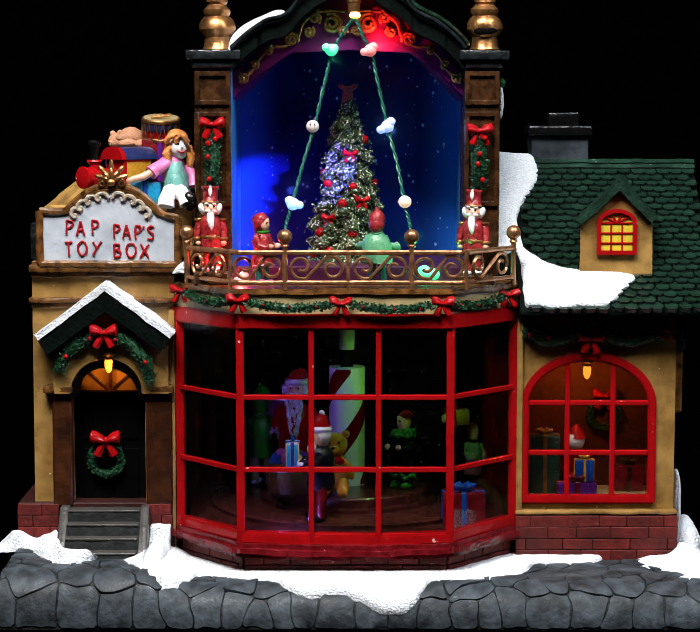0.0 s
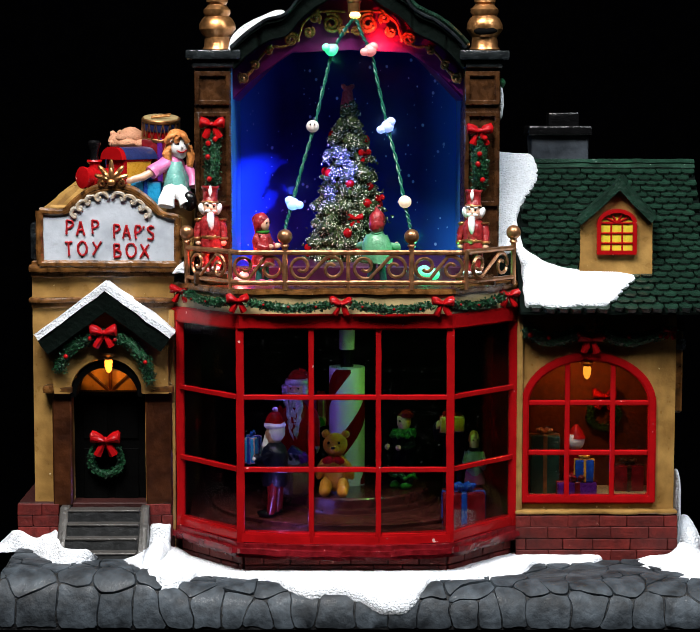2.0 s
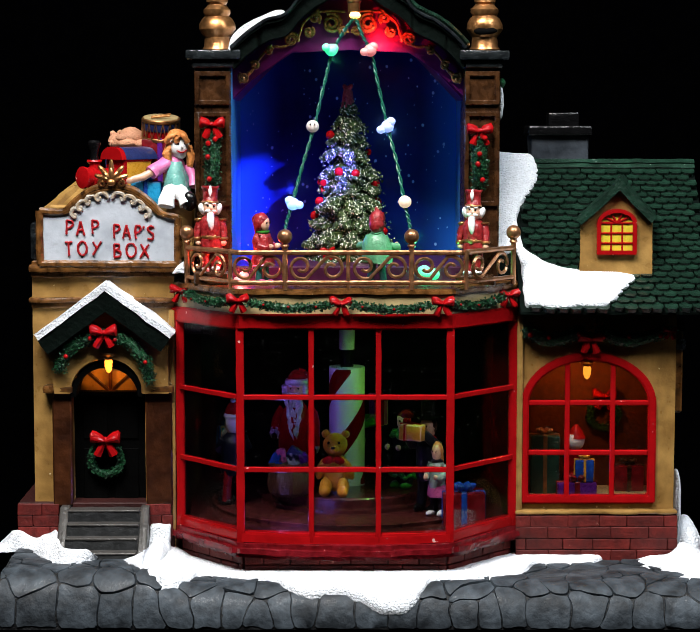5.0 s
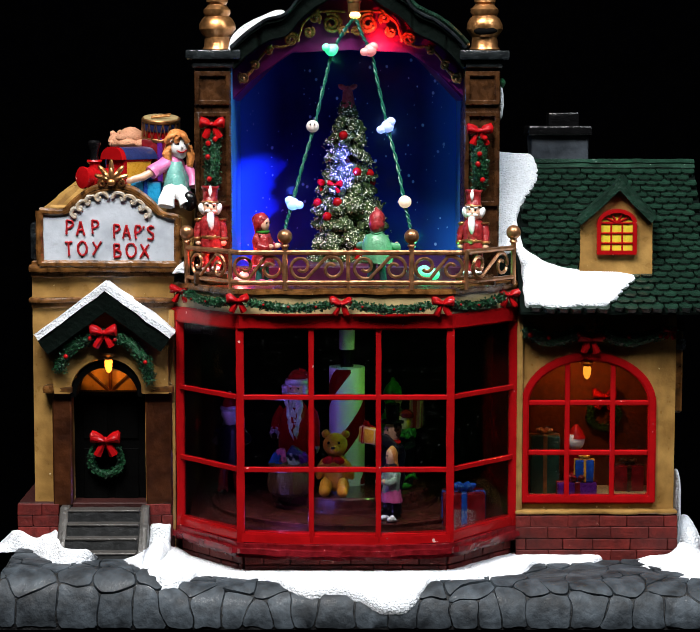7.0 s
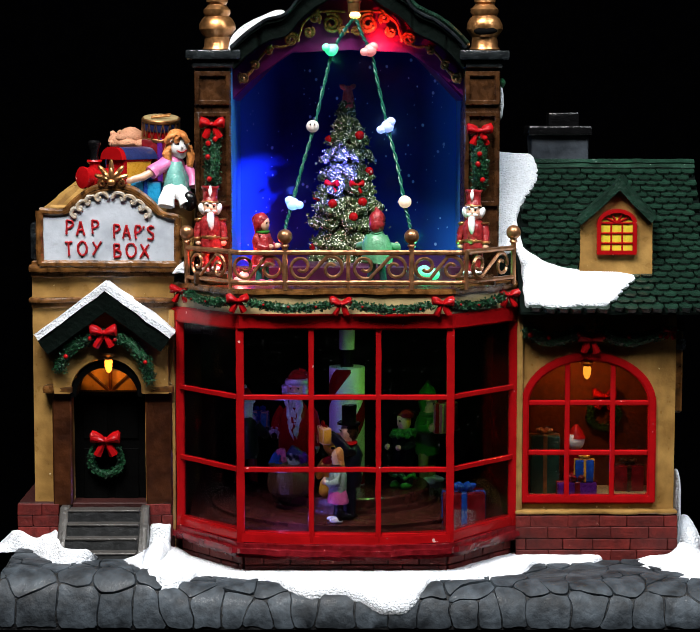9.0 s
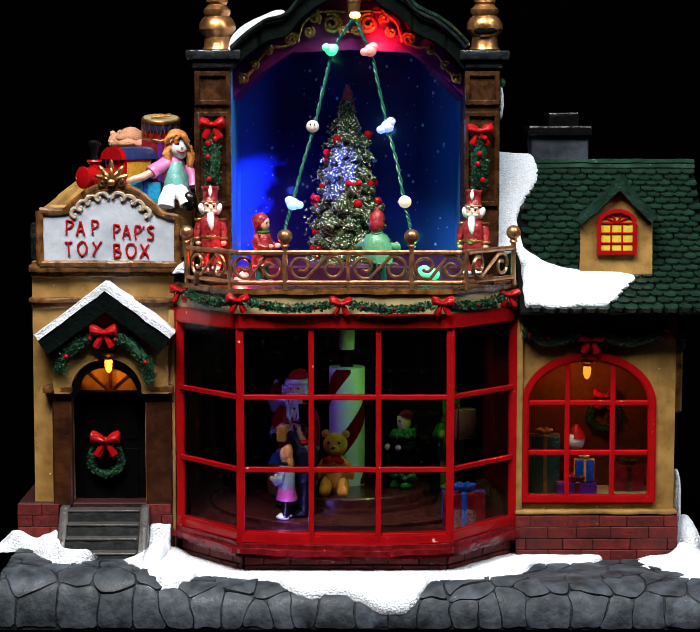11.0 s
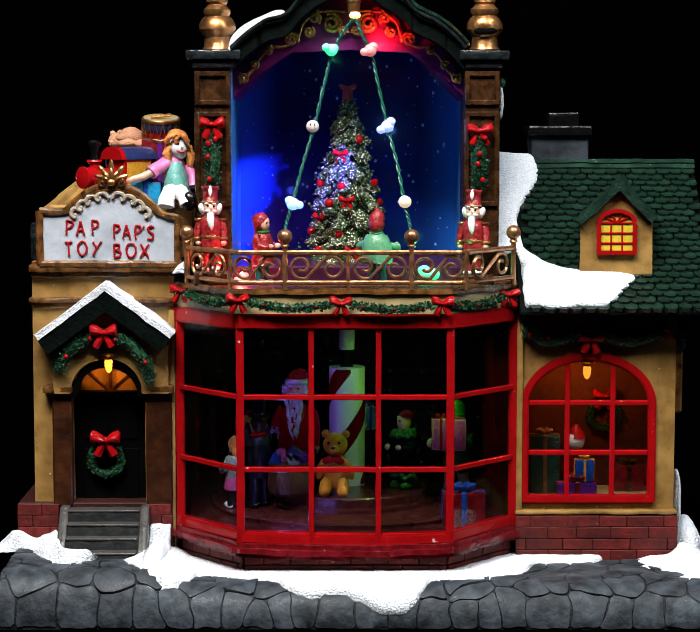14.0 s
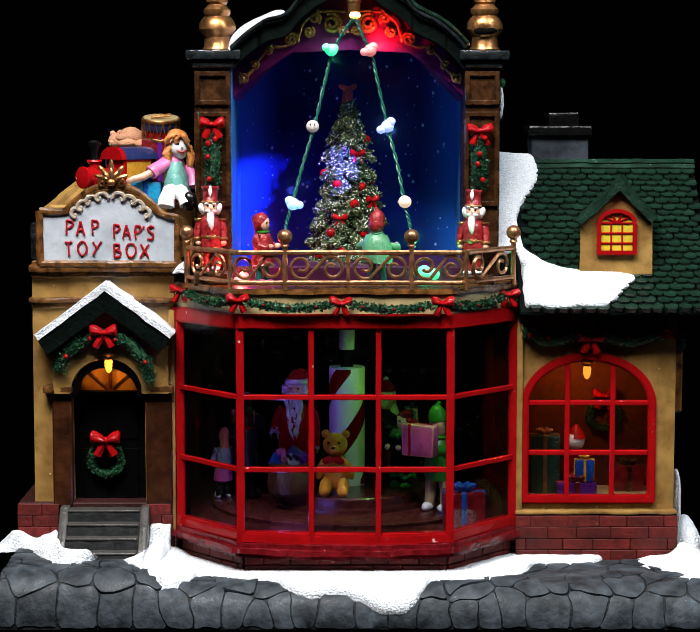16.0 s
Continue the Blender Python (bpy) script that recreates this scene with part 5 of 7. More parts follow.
# ---- figurines: each one mesh ----
def figure(h, coat, legs, shoes, hat, hair, gift=None, scarf=None, skirt=None, beard=None, hat_kind="cap", trim=None, ribbon="red_gloss", stance=4.0, parcel=(5.6, 7.5, 9.5), parcel_z=17.5, parcel_x=0.0, cape=None, frill=None, girth=1.0):
    """A moulded resin figurine, h metres high, facing -y, feet at the origin. Returns its bmesh and materials."""
    mats = ["skin", "black"]

    def m(name):
        if name not in mats:
            mats.append(name)
        return mats.index(name)
    bm = B()
    for k in (-1, 1):
        ball(bm, (k * stance, -2.0, 1.6), (2.5, 5.0, 1.8), m(shoes))
        tube(bm, [(k * stance, 0, 1.5), (k * 3.4, 0.4, 9), (k * 2.8, 0, 17)], 2.6, 8, m(legs), (0.9, 1.0, 1.15))
        ball(bm, (k * 1.7, -5.0, 36.2), (0.55, 0.4, 0.7), 1, 6, 4)
    lathe(bm, [(5.6, 13), (6.6, 16), (6.0, 21), (6.6, 26), (5.2, 29.5), (2.4, 31.5)], (0, 0, 0), 14, m(coat))
    if trim and not beard:
        lathe(bm, [(6.4, 12.4), (7.2, 13.4), (6.8, 14.6)], (0, 0, 0), 14, m(trim))
    if skirt:
        lathe(bm, [(7.8, 11), (8.0, 12), (6.6, 17), (5.2, 21)], (0, 0, 0), 14, m(skirt))
    ball(bm, (0, -0.4, 35.4), (4.6, 4.7, 5.0), 0, 14, 10)
    ball(bm, (0, -5.0, 34.9), (0.6, 0.7, 0.6), 0, 6, 5)
    ball(bm, (0, 1.0, 36.0), (5.2, 4.9, 5.2), m(hair), 12, 8)
    if skirt:
        ball(bm, (0, 2.6, 32.5), (4.6, 3.2, 4.8), m(hair), 10, 8)
    if beard:
        ball(bm, (0, -3.6, 30.6), (3.8, 2.4, 4.6), m(beard), 10, 8)
        ball(bm, (0, -3.9, 26.6), (2.4, 1.6, 3.4), m(beard), 8, 6)
    if scarf:
        lathe(bm, [(3.2, 29.6), (4.6, 30.2), (4.9, 31.2), (3.4, 32.2)], (0, -0.3, 0), 12, m(scarf))
    if hat_kind == "cap":
        lathe(bm, [(5.3, 0), (5.4, 1.2), (4.7, 3.4), (3.2, 5.2), (1.4, 6.6), (0.4, 7.2)], (0, 0.3, 38.0), 12, m(hat))
        ball(bm, (0.6, 0.4, 45.0), 1.3, m(trim or hat), 8, 6)
        if trim:
            lathe(bm, [(5.2, -0.6), (6.0, 0.4), (5.4, 1.6)], (0, 0.2, 38.0), 12, m(trim))
    elif hat_kind == "beret":
        lathe(bm, [(5.0, 0), (5.8, 0.8), (5.4, 2.4), (3.2, 3.8), (0.6, 4.2)], (1.0, 1.6, 37.4), 14, m(hat))
    elif hat_kind == "hood":
        ball(bm, (0, 0.8, 36.2), (5.8, 5.2, 6.0), m(hat), 14, 10)
        ball(bm, (0, 3.2, 38.6), (3.9, 3.4, 3.2), m(hat), 10, 8)
        lathe(bm, [(7.4, 10.6), (8.4, 11.4), (7.6, 12.4)], (0, 0, 0), 14, m("pink_pale"))
    elif hat_kind == "top":
        lathe(bm, [(6.6, 0), (6.8, 0.8), (4.2, 1.1), (4.1, 1.6), (4.5, 7.6), (4.3, 8.0)], (0, 0.2, 38.6), 14, m(hat))
    elif hat_kind == "tall":
        lathe(bm, [(4.9, 0), (4.7, 1), (4.5, 7.6), (4.9, 8.4), (4.2, 9)], (0, 0.2, 38.4), 14, m(hat))
        ball(bm, (0, -4.6, 43.5), (1.0, 0.8, 3.0), m("white"), 8, 6)
    slim = 1.06 if cape or hat_kind == "hood" else 0.84
    for v in bm.verts:
        if v.co.z > 31.6:
            v.co.x *= slim
            v.co.y = -0.3 + (v.co.y + 0.3) * slim
    if frill:
        for ring, rz, rr, cx in ((14, 30.2, 5.4, 0), (14, 28.8, 6.4, 0), (9, 6.6, 3.8, -stance), (9, 6.6, 3.8, stance)):
            for q in range(ring):
                a = 2 * math.pi * q / ring
                ball(bm, (cx + rr * math.cos(a), rr * math.sin(a) - 0.3, rz + 0.5 * (-1) ** q), (1.7, 1.7, 1.3), m(frill), 8, 6)
    # arms reach to the parcel, or out to the sides under a cape
    hz = max(22.5, parcel_z + 2.5) if gift else 22.5
    for k in (-1, 1):
        hand = Vector((k * 4.4 + parcel_x, -8.5, hz))
        if cape:
            hand = Vector((k * 12.5, -6.5, 23.5))
        tube(bm, [(k * 5.4, 0, 28.5), (k * 7.8 + parcel_x * 0.2, -1.5, 23.5 + (hz - 22.5) * 0.4), hand + Vector((k * 1.5 - parcel_x * 0.3, 2.5, -1)), hand], 2.2, 8, m(coat), (1.1, 1.1, 1.0, 0.9))
        ball(bm, hand + Vector((-k * 0.2, -0.7, 0.1)), 1.7, 0, 8, 6)
        if trim:
            lathe(bm, [(2.5, -0.8), (2.9, 0), (2.5, 0.8)], tuple(hand + Vector((k * 0.6, 0.5, -0.3))), 8, m(trim))
    if cape:
        n0 = len(bm.verts)
        lathe(bm, [(9.4, 12.5), (9.8, 13.2), (9.6, 19), (8.8, 24), (6.4, 28.6), (3.4, 31.4)], (0, 0.4, 0), 18, m(cape))
        bm.verts.ensure_lookup_table()
        for v in bm.verts[n0:]:
            fold = 1 + 0.09 * math.sin(7 * math.atan2(v.co.y, v.co.x)) * max(0, (30 - v.co.z) / 17)
            v.co.x, v.co.y = v.co.x * fold * 1.12, v.co.y * fold * 0.8
    if gift:
        w, dp, hh = parcel
        n0 = len(bm.verts)
        za, zb, ym = parcel_z, parcel_z + hh, -9.5 - dp / 2
        box(bm, -w, w, -9.5 - dp, -9.5, za, zb, 0.5, m(gift))
        box(bm, -w * 0.2, w * 0.2, -9.8 - dp, -9.2, za - 0.2, zb + 0.3, 0.1, m(ribbon))
        box(bm, -w - 0.3, w + 0.3, ym - 1, ym + 1, za - 0.2, zb + 0.3, 0.1, m(ribbon))
        for k in (-1, 1):
            ball(bm, (k * w * 0.35, ym, zb + 1.2), (w * 0.34, 1.0, 1.3), m(ribbon), 8, 6)
        bm.verts.ensure_lookup_table()
        for v in bm.verts[n0:]:
            v.co.x += parcel_x
    bmesh.ops.scale(bm, vec=(h / 46 * 0.88 * girth, h / 46 * 0.92 * girth, h / 46), verts=bm.verts)
    rough(bm, 0.00062, 200, h * 900)
    rough(bm, 0.00035, 420, h * 300)
    rough(bm, 0.00018, 700, h * 500)
    return bm, mats


def figurine(name, at, turn, label, category, *a, group="", **k):
    bm, mats = figure(*a, **k)
    ob = new(name, mesh_of(name, bm, mats, (0, 0, 0), 50))
    ob.matrix_basis = pose(*at, 0, 0, turn)
    return tagged(ob, label, category, group)


def nutcracker_bm(h):
    """A stocky soldier with peaked hat, epaulettes and pointed beard; facing -y, feet at the origin."""
    bm = B()
    red, white, gold, skin, black = range(5)
    for k in (-1, 1):
        ball(bm, (k * 2.9, -2.0, 1.2), (2.5, 3.8, 1.3), white)
        lathe(bm, [(2.6, 1), (2.9, 4), (2.5, 9), (2.9, 14)], (k * 2.9, 0, 0), 10, red)
        lathe(bm, [(2.9, 8.6), (3.1, 9.2), (2.9, 9.8)], (k * 2.9, 0, 0), 10, gold)
        tube(bm, [(k * 6.2, 0, 28), (k * 7.6, -0.4, 23), (k * 7.4, -1.6, 17)], 2.1, 8, red, (1.0, 1.1, 0.95))
        ball(bm, (k * 6.6, -0.2, 29), (2.7, 2.6, 1.1), gold, 10, 6)
        lathe(bm, [(2.2, 0), (2.5, 0.6), (2.5, 1.6), (2.1, 2)], (k * 7.4, -1.5, 17.2), 10, gold)
        ball(bm, (k * 7.3, -2.0, 15.8), 1.7, skin, 8, 6)
        ball(bm, (k * 4.6, 0.8, 35), (1.9, 3.0, 3.6), white, 10, 8, Euler((0, radians(18 * k), 0)).to_matrix())
        ball(bm, (k * 1.6, -4.3, 36.8), (0.6, 0.4, 0.6), black, 6, 5)
        ball(bm, (k * 1.7, -4.4, 34.2), (1.9, 0.9, 0.8), white, 8, 6, Euler((0, radians(14 * k), 0)).to_matrix())
        ball(bm, (k * 2.0, -3.9, 38.2), (1.3, 0.6, 0.4), white, 8, 5)
        for z in (20, 23, 26):
            ball(bm, (k * 2.6, -5.2, z), (0.55, 0.4, 0.55), gold, 6, 5)
    lathe(bm, [(5.6, 12), (6.6, 13), (5.9, 18), (5.7, 19.5), (6.5, 25), (6.4, 28), (4.6, 30.4), (2.8, 31.6)], (0, 0, 0), 16, red)
    lathe(bm, [(6.4, 12.2), (6.9, 12.8), (6.4, 13.6)], (0, 0, 0), 16, gold)
    lathe(bm, [(5.8, 18.0), (6.2, 18.4), (6.2, 19.6), (5.8, 20)], (0, 0, 0), 16, gold)
    box(bm, -1.3, 1.3, -6.8, -5.8, 17.8, 20.2, 0.2, gold)
    ball(bm, (0, -0.2, 35.2), (4.3, 4.5, 4.7), skin, 14, 10)
    ball(bm, (0, -5.0, 35.5), (0.8, 0.9, 0.9), skin, 6, 5)
    tube(bm, [(0, -4.3, 32.6), (0, -5.6, 29), (0, -6.2, 25), (0, -6.0, 22.5)], 2.0, 8, white, (1.0, 1.15, 0.75, 0.15))
    lathe(bm, [(4.7, 0), (4.9, 0.9), (4.4, 1.4), (4.1, 6.6), (4.9, 8.2), (4.7, 8.8), (3.6, 9)], (0, 0.2, 39), 14, red)
    lathe(bm, [(4.8, 0), (5.2, 0.4), (4.8, 1.0)], (0, 0.2, 38.8), 14, gold)
    ball(bm, (0, -4.4, 45.2), (1.1, 0.8, 3.2), white, 8, 6)
    bmesh.ops.scale(bm, vec=(h / 48.5,) * 3, verts=bm.verts)
    rough(bm, 0.0004, 260)
    rough(bm, 0.0003, 600)
    return bm, ["coat_red", "white", "gold", "skin", "black"]


def santa_bm(h):
    """A stout moulded Santa with fur-trimmed cap and a long curling beard; facing -y, feet at the origin."""
    bm = B()
    red, white, skin, black = range(4)
    rnd = random.Random(17)
    lathe(bm, [(6.5, 0), (7.6, 3), (8.2, 9), (8.8, 17), (8.6, 24), (7.4, 29), (5.0, 33), (2.8, 35)], (0, 0, 0), 20, red)
    for k in (-1, 1):
        tube(bm, smooth_line([(k * 6.2, 0, 31.5), (k * 8.8, -0.6, 28), (k * 9.6, -2.0, 24.5 if k < 0 else 22), (k * 9.8, -4.0, 22.5 if k < 0 else 17)], 4), 2.5, 10, red)
        for q in range(6):
            a = q * 1.047
            ball(bm, (k * 9.7 + 1.5 * math.cos(a), -4.4, (22.4 if k < 0 else 17) + 1.5 * math.sin(a)), 1.2, white, 8, 6)
        ball(bm, (k * 9.6, -5.6, 21.0 if k < 0 else 15.5), 1.6, black, 8, 6)
        ball(bm, (k * 1.9, -4.5, 40.0), (0.5, 0.5, 0.5), black, 6, 5)
        ball(bm, (k * 2.0, -4.5, 41.1), (1.1, 0.5, 0.3), white, 8, 5, Euler((0, radians(-14 * k), 0)).to_matrix())
        for q in range(5):
            ball(bm, (k * (4.8 + 0.5 * rnd.random()), -0.8 - 0.4 * q % 2, 36.4 + 1.0 * q), (1.5, 1.9, 1.2), white, 8, 6)
        tube(bm, smooth_line([(0, -5.2, 37.6), (k * 2.2, -5.4, 37.4), (k * 4.2, -4.2, 36.4)], 4), 1.0, 8, white, [0.8] * 3 + [1.1] * 3 + [0.5] * 3)
    ball(bm, (0, -0.4, 39.4), (4.6, 4.7, 4.8), skin, 14, 10)
    ball(bm, (0, -5.2, 39.0), (0.8, 0.9, 0.8), skin, 8, 6)
    ball(bm, (0.4, -3.0, 34.0), (3.6, 2.4, 3.6), white, 12, 8)
    for q in range(34):
        f = q / 33
        x0 = 4.0 * math.sin(q * 2.4) * (1 - 0.6 * f)
        z0 = 37.0 - 12.5 * f
        tube(bm, smooth_line([(x0, -4.6 - 2.4 * f, z0), (x0 * 1.1 + 0.5, -6.0 - 2.2 * f, z0 - 1.6), (x0 * 0.7 + 1.2 * f - 0.4, -6.0 - 2.6 * f, z0 - 3.2), (x0 * 0.6 + 0.9 * f + 0.4, -5.6 - 2.6 * f, z0 - 4.4)], 3), 0.62, 6, white, [0.8 + 0.4 * math.sin(i * 0.6) if i < 8 else 0.4 for i in range(10)])
    lathe(bm, [(4.6, -1.2), (5.3, -0.9), (5.6, 0), (5.3, 0.9), (4.6, 1.2)], (0.2, -0.1, 42.4), 28, white)
    lathe(bm, [(4.8, 0), (4.6, 1.4), (3.6, 3.0), (2.0, 4.2), (0.8, 4.6)], (0.4, 0.2, 42.6), 14, red)
    tube(bm, smooth_line([(1.0, 0.4, 46.4), (4.4, 1.2, 45.4), (6.2, 1.4, 42.0)], 4), 1.6, 8, red, [1.0 - 0.07 * i for i in range(9)])
    ball(bm, (6.4, 1.2, 40.8), 1.6, white, 8, 6)
    bmesh.ops.scale(bm, vec=(h / 46.5,) * 3, verts=bm.verts)
    rough(bm, 0.0003, 420)
    return bm, ["red_gloss", "cream_white", "skin", "black"]


# ---- toys on the entrance roof ----
def present(name, x0, x1, y0, y1, z0, z1, mat, ribbon, label, group=""):
    t = thing(name, ((x0 + x1) / 2, (y0 + y1) / 2, z0), label, "gift box", group)
    bm = B()
    box(bm, x0, x1, y0, y1, z0, z1, 0.0006, seg=2)
    rough(bm, 0.0003, 150)
    part("box", bm, mat, t)
    bm = B()
    xm, ym, w = (x0 + x1) / 2, (y0 + y1) / 2, (x1 - x0) * 0.07
    box(bm, xm - w, xm + w, y0 - 0.0004, y1 + 0.0004, z0, z1 + 0.0004, 0.0002)
    box(bm, x0 - 0.0004, x1 + 0.0004, ym - w, ym + w, z0, z1 + 0.0003, 0.0002)
    part("ribbon", bm, ribbon, t)
    bm = B()
    for a in range(6):
        d = Vector((math.cos(a * 1.05), math.sin(a * 1.05), 0.35))
        ball(bm, Vector((xm, ym, z1 + 0.0008)) + d * (x1 - x0) * 0.16, ((x1 - x0) * 0.16, (x1 - x0) * 0.09, (x1 - x0) * 0.09), 0, 8, 6, Euler((0, -0.4, a * 1.05)).to_matrix())
    part("bow", bm, ribbon, t)
    return t


def bear_bm(h, mat, tie):
    bm = B()
    ball(bm, (0, 0, 9), (5.4, 4.8, 7.8))
    ball(bm, (0, -0.8, 20), (4.9, 4.6, 4.7), 0, 14, 10)
    ball(bm, (0, -5.4, 18.9), (2.4, 1.8, 1.9))
    ball(bm, (0, -7.2, 19.6), (0.9, 0.6, 0.6), 1, 6, 5)
    for k in (-1, 1):
        ball(bm, (k * 3.9, 0, 24.0), (1.7, 1.2, 1.7), 0, 10, 6)
        ball(bm, (k * 2.0, -5.3, 21.4), 0.65, 1, 6, 5)
        ball(bm, (k * 5.3, -2.4, 10.5), (2.0, 2.4, 4.8), 0, 10, 8, Euler((0.3, radians(-20 * k), 0)).to_matrix())
        ball(bm, (k * 3.4, -3.4, 3.6), (2.5, 3.6, 3.8), 0, 10, 8)
        ball(bm, (k * 3.6, -6.2, 2.4), (2.3, 1.8, 2.3), 0, 10, 8)
        ball(bm, (k * 2.2, -5.6, 14.6), (2.2, 0.9, 1.6), 2, 8, 6, Euler((0, radians(20 * k), 0)).to_matrix())
    ball(bm, (0, -6.0, 14.6), 0.9, 2, 6, 5)
    bmesh.ops.scale(bm, vec=(h / 26,) * 3, verts=bm.verts)
    rough(bm, 0.0003, 400)
    return bm, [mat, "black", tie]


def build_toys():
    zp = 0.1695
    bm = B()
    box(bm, -0.1293, -0.0670, 0.006, 0.062, 0.1430 + 0.003, zp, 0.0008)
    rough(bm, 0.0004, 80)
    s = solid("attic_block", bm, "cream", (-0.0989, 0.03, 0.1430 + 0.003), "ochre attic block behind the shop sign", "wall", kind="structure")
    bm = B()
    rows = []
    for k in range(9):
        q = k / 8
        y, z, x = 0.006 + 0.036 * q, 0.1688 + 0.0096 * q, -0.1312 + 0.0085 * q
        w = 0.0092 - 0.0036 * q
        rows.append([bm.verts.new(p) for p in ((x, y, z - 0.006), (x, y, z), (x + w * 0.45, y, z + 0.0004), (x + w * 0.6, y, z - 0.0014), (x + w, y, z - 0.0016), (x + w, y, z - 0.006))])
    for a, b in zip(rows, rows[1:]):
        for k in range(6):
            bm.faces.new((a[k], b[k], b[(k + 1) % 6], a[(k + 1) % 6]))
    bm.faces.new(rows[0]), bm.faces.new(rows[-1][::-1])
    rough(bm, 0.0006, 180)
    solid("attic_coping", bm, "cream", (-0.1292, 0.009, 0.1673), "ochre sloping coping along the attic edge", "coping", kind="structure")
    # train: built along its own axis, then turned to face the street corner
    t = thing("toy_train", (-0.0969, 0.0239, zp), "red toy train with blue-roofed yellow cab", "toy train")
    turn = Matrix.Translation((-0.0969, 0.0239, 0)) @ Matrix.Rotation(radians(45), 4, "Z")

    def train_part(name, bm, mat, parent, label=""):
        rough(bm, 0.00022, 220)
        bmesh.ops.transform(bm, matrix=turn, verts=bm.verts)
        return part(name, bm, mat, parent, label)
    ahead = Matrix(((0, 0, -1), (0, 1, 0), (1, 0, 0)))
    bm = B()
    lathe(bm, [(0.0040, 0.007), (0.0040, 0.0195), (0.0046, 0.0198), (0.0046, 0.0212), (0.0041, 0.0216), (0.0041, 0.0240), (0.0048, 0.0243), (0.0047, 0.0253), (0.0034, 0.0256), (0.0006, 0.0258)], (0, 0, 0.1812), 20, 0, ahead)
    train_part("boiler", bm, "red_gloss", t, "round red boiler")
    bm = B()
    lathe(bm, [(0.0026, 0.0), (0.0024, 0.0026), (0.0034, 0.0036), (0.0030, 0.0044)], (-0.0185, 0, 0.1845), 14)
    train_part("stack_base", bm, "red_gloss", t)
    bm = B()
    lathe(bm, [(0.0020, 0), (0.0016, 0.0020), (0.0018, 0.0042), (0.0028, 0.0066), (0.0029, 0.0078), (0.0022, 0.0086), (0.0012, 0.0088)], (-0.0185, 0, 0.1884), 14)
    train_part("smokestack", bm, "black", t)
    bm = B()
    box(bm, -0.0080, 0.0080, -0.0060, 0.0060, zp, 0.1890, 0.0006)
    cab = train_part("cab", bm, "red_gloss", t, "red cab with yellow panel")
    bm = B()
    box(bm, -0.0066, 0.0076, -0.0066, -0.0058, 0.1760, 0.1880, 0.0005)
    train_part("panel", bm, "yellow", cab, "ochre yellow side panel")
    for xa, xb, z in ((-0.0078, 0.0082, 0.1878), (-0.0080, -0.0060, 0.1690)):
        bm = B()
        box(bm, xa, xb, -0.0070, -0.0058, z, 0.1892, 0.0003)
        train_part("frame", bm, "red_gloss", cab)
    bm = B()
    box(bm, -0.0240, 0.0085, -0.0052, 0.0052, zp - 0.0002, zp + 0.004, 0.0006)
    train_part("chassis", bm, "red_gloss", t)
    for nm, xa, xb, mat, lab, gr in (("cab_roof", -0.0076, 0.0105, "navy", "curved blue roof", 1.0), ("roof_end", -0.0094, -0.0070, "red_gloss", "red rounded cab end", 1.04)):
        bm = B()
        pr = [(0.0074 * gr * math.cos(q * math.pi / 12), 0.1887 + 0.0054 * gr * math.sin(q * math.pi / 12)) for q in range(13)]
        a = [bm.verts.new((xa, y, z)) for y, z in pr]
        b = [bm.verts.new((xb, y, z)) for y, z in pr]
        bm.faces.new(a), bm.faces.new(b[::-1])
        for q in range(13):
            bm.faces.new((a[q], a[(q + 1) % 13], b[(q + 1) % 13], b[q]))
        train_part(nm, bm, mat, cab, lab)
    present("toy_block", -0.0917, -0.0755, 0.030, 0.045, zp, 0.1972, "red_dark", "purple", "dark red toy box under the drum")
    # drum
    d = thing("toy_drum", (-0.0839, 0.038, 0.1970), "red toy drum with gold rims and cords", "toy drum")
    c = (-0.0839, 0.038, 0.1970)
    r, h = 0.00860, 0.00960
    bm = B()
    lathe(bm, [(r * 0.9, 0.0003), (r * 0.93, h - 0.0003)], c, 24)
    part("shell", bm, "red_gloss", d)
    bm = B()
    lathe(bm, [(r * 0.94, h * 0.50), (r * 0.955, h * 0.52), (r * 0.955, h - 0.0006), (r * 0.94, h - 0.0003)], c, 24)
    part("band", bm, "navy", d, "dark blue painted band")
    for z in (0.0, h - 0.0014):
        bm = B()
        lathe(bm, [(r * 0.96, 0), (r, 0.0004), (r, 0.0014), (r * 0.95, 0.0018)], (c[0], c[1], c[2] + z), 24)
        part("hoop", bm, "gold", d)
    bm = B()
    lathe(bm, [(r * 0.92, 0), (r * 0.9, 0.0003)], (c[0], c[1], c[2] + h + 0.0002), 24)
    part("drumhead", bm, "cream_pale", d)
    for k in range(16):
        a0, a1 = k * math.pi / 8, (k + 0.5) * math.pi / 8
        for p, q in ((a0, a1), (a0 + math.pi / 8, a1)):
            bm = B()
            tube(bm, [(c[0] + r * 0.97 * math.cos(p), c[1] + r * 0.97 * math.sin(p), c[2] + 0.001), (c[0] + r * 0.97 * math.cos(q), c[1] + r * 0.97 * math.sin(q), c[2] + h - 0.001)], 0.00025, 4)
            part("cord", bm, "gold", d)
    for k in (-1, 1):
        bm = B()
        tube(bm, [(c[0] - 0.004, c[1] - 0.003 + 0.001 * k, c[2] + h + 0.001), (c[0] + 0.004, c[1] + 0.002 * k, c[2] + h + 0.0016)], 0.0005, 6)
        part("drumstick", bm, "gold", d)
    d.rotation_euler = (radians(11), radians(2), 0)
    # stuffed bear
    present("toy_block", -0.1085, -0.0925, 0.0365, 0.052, zp, 0.1922, "navy", "red_dark", "dark blue toy box behind the train")
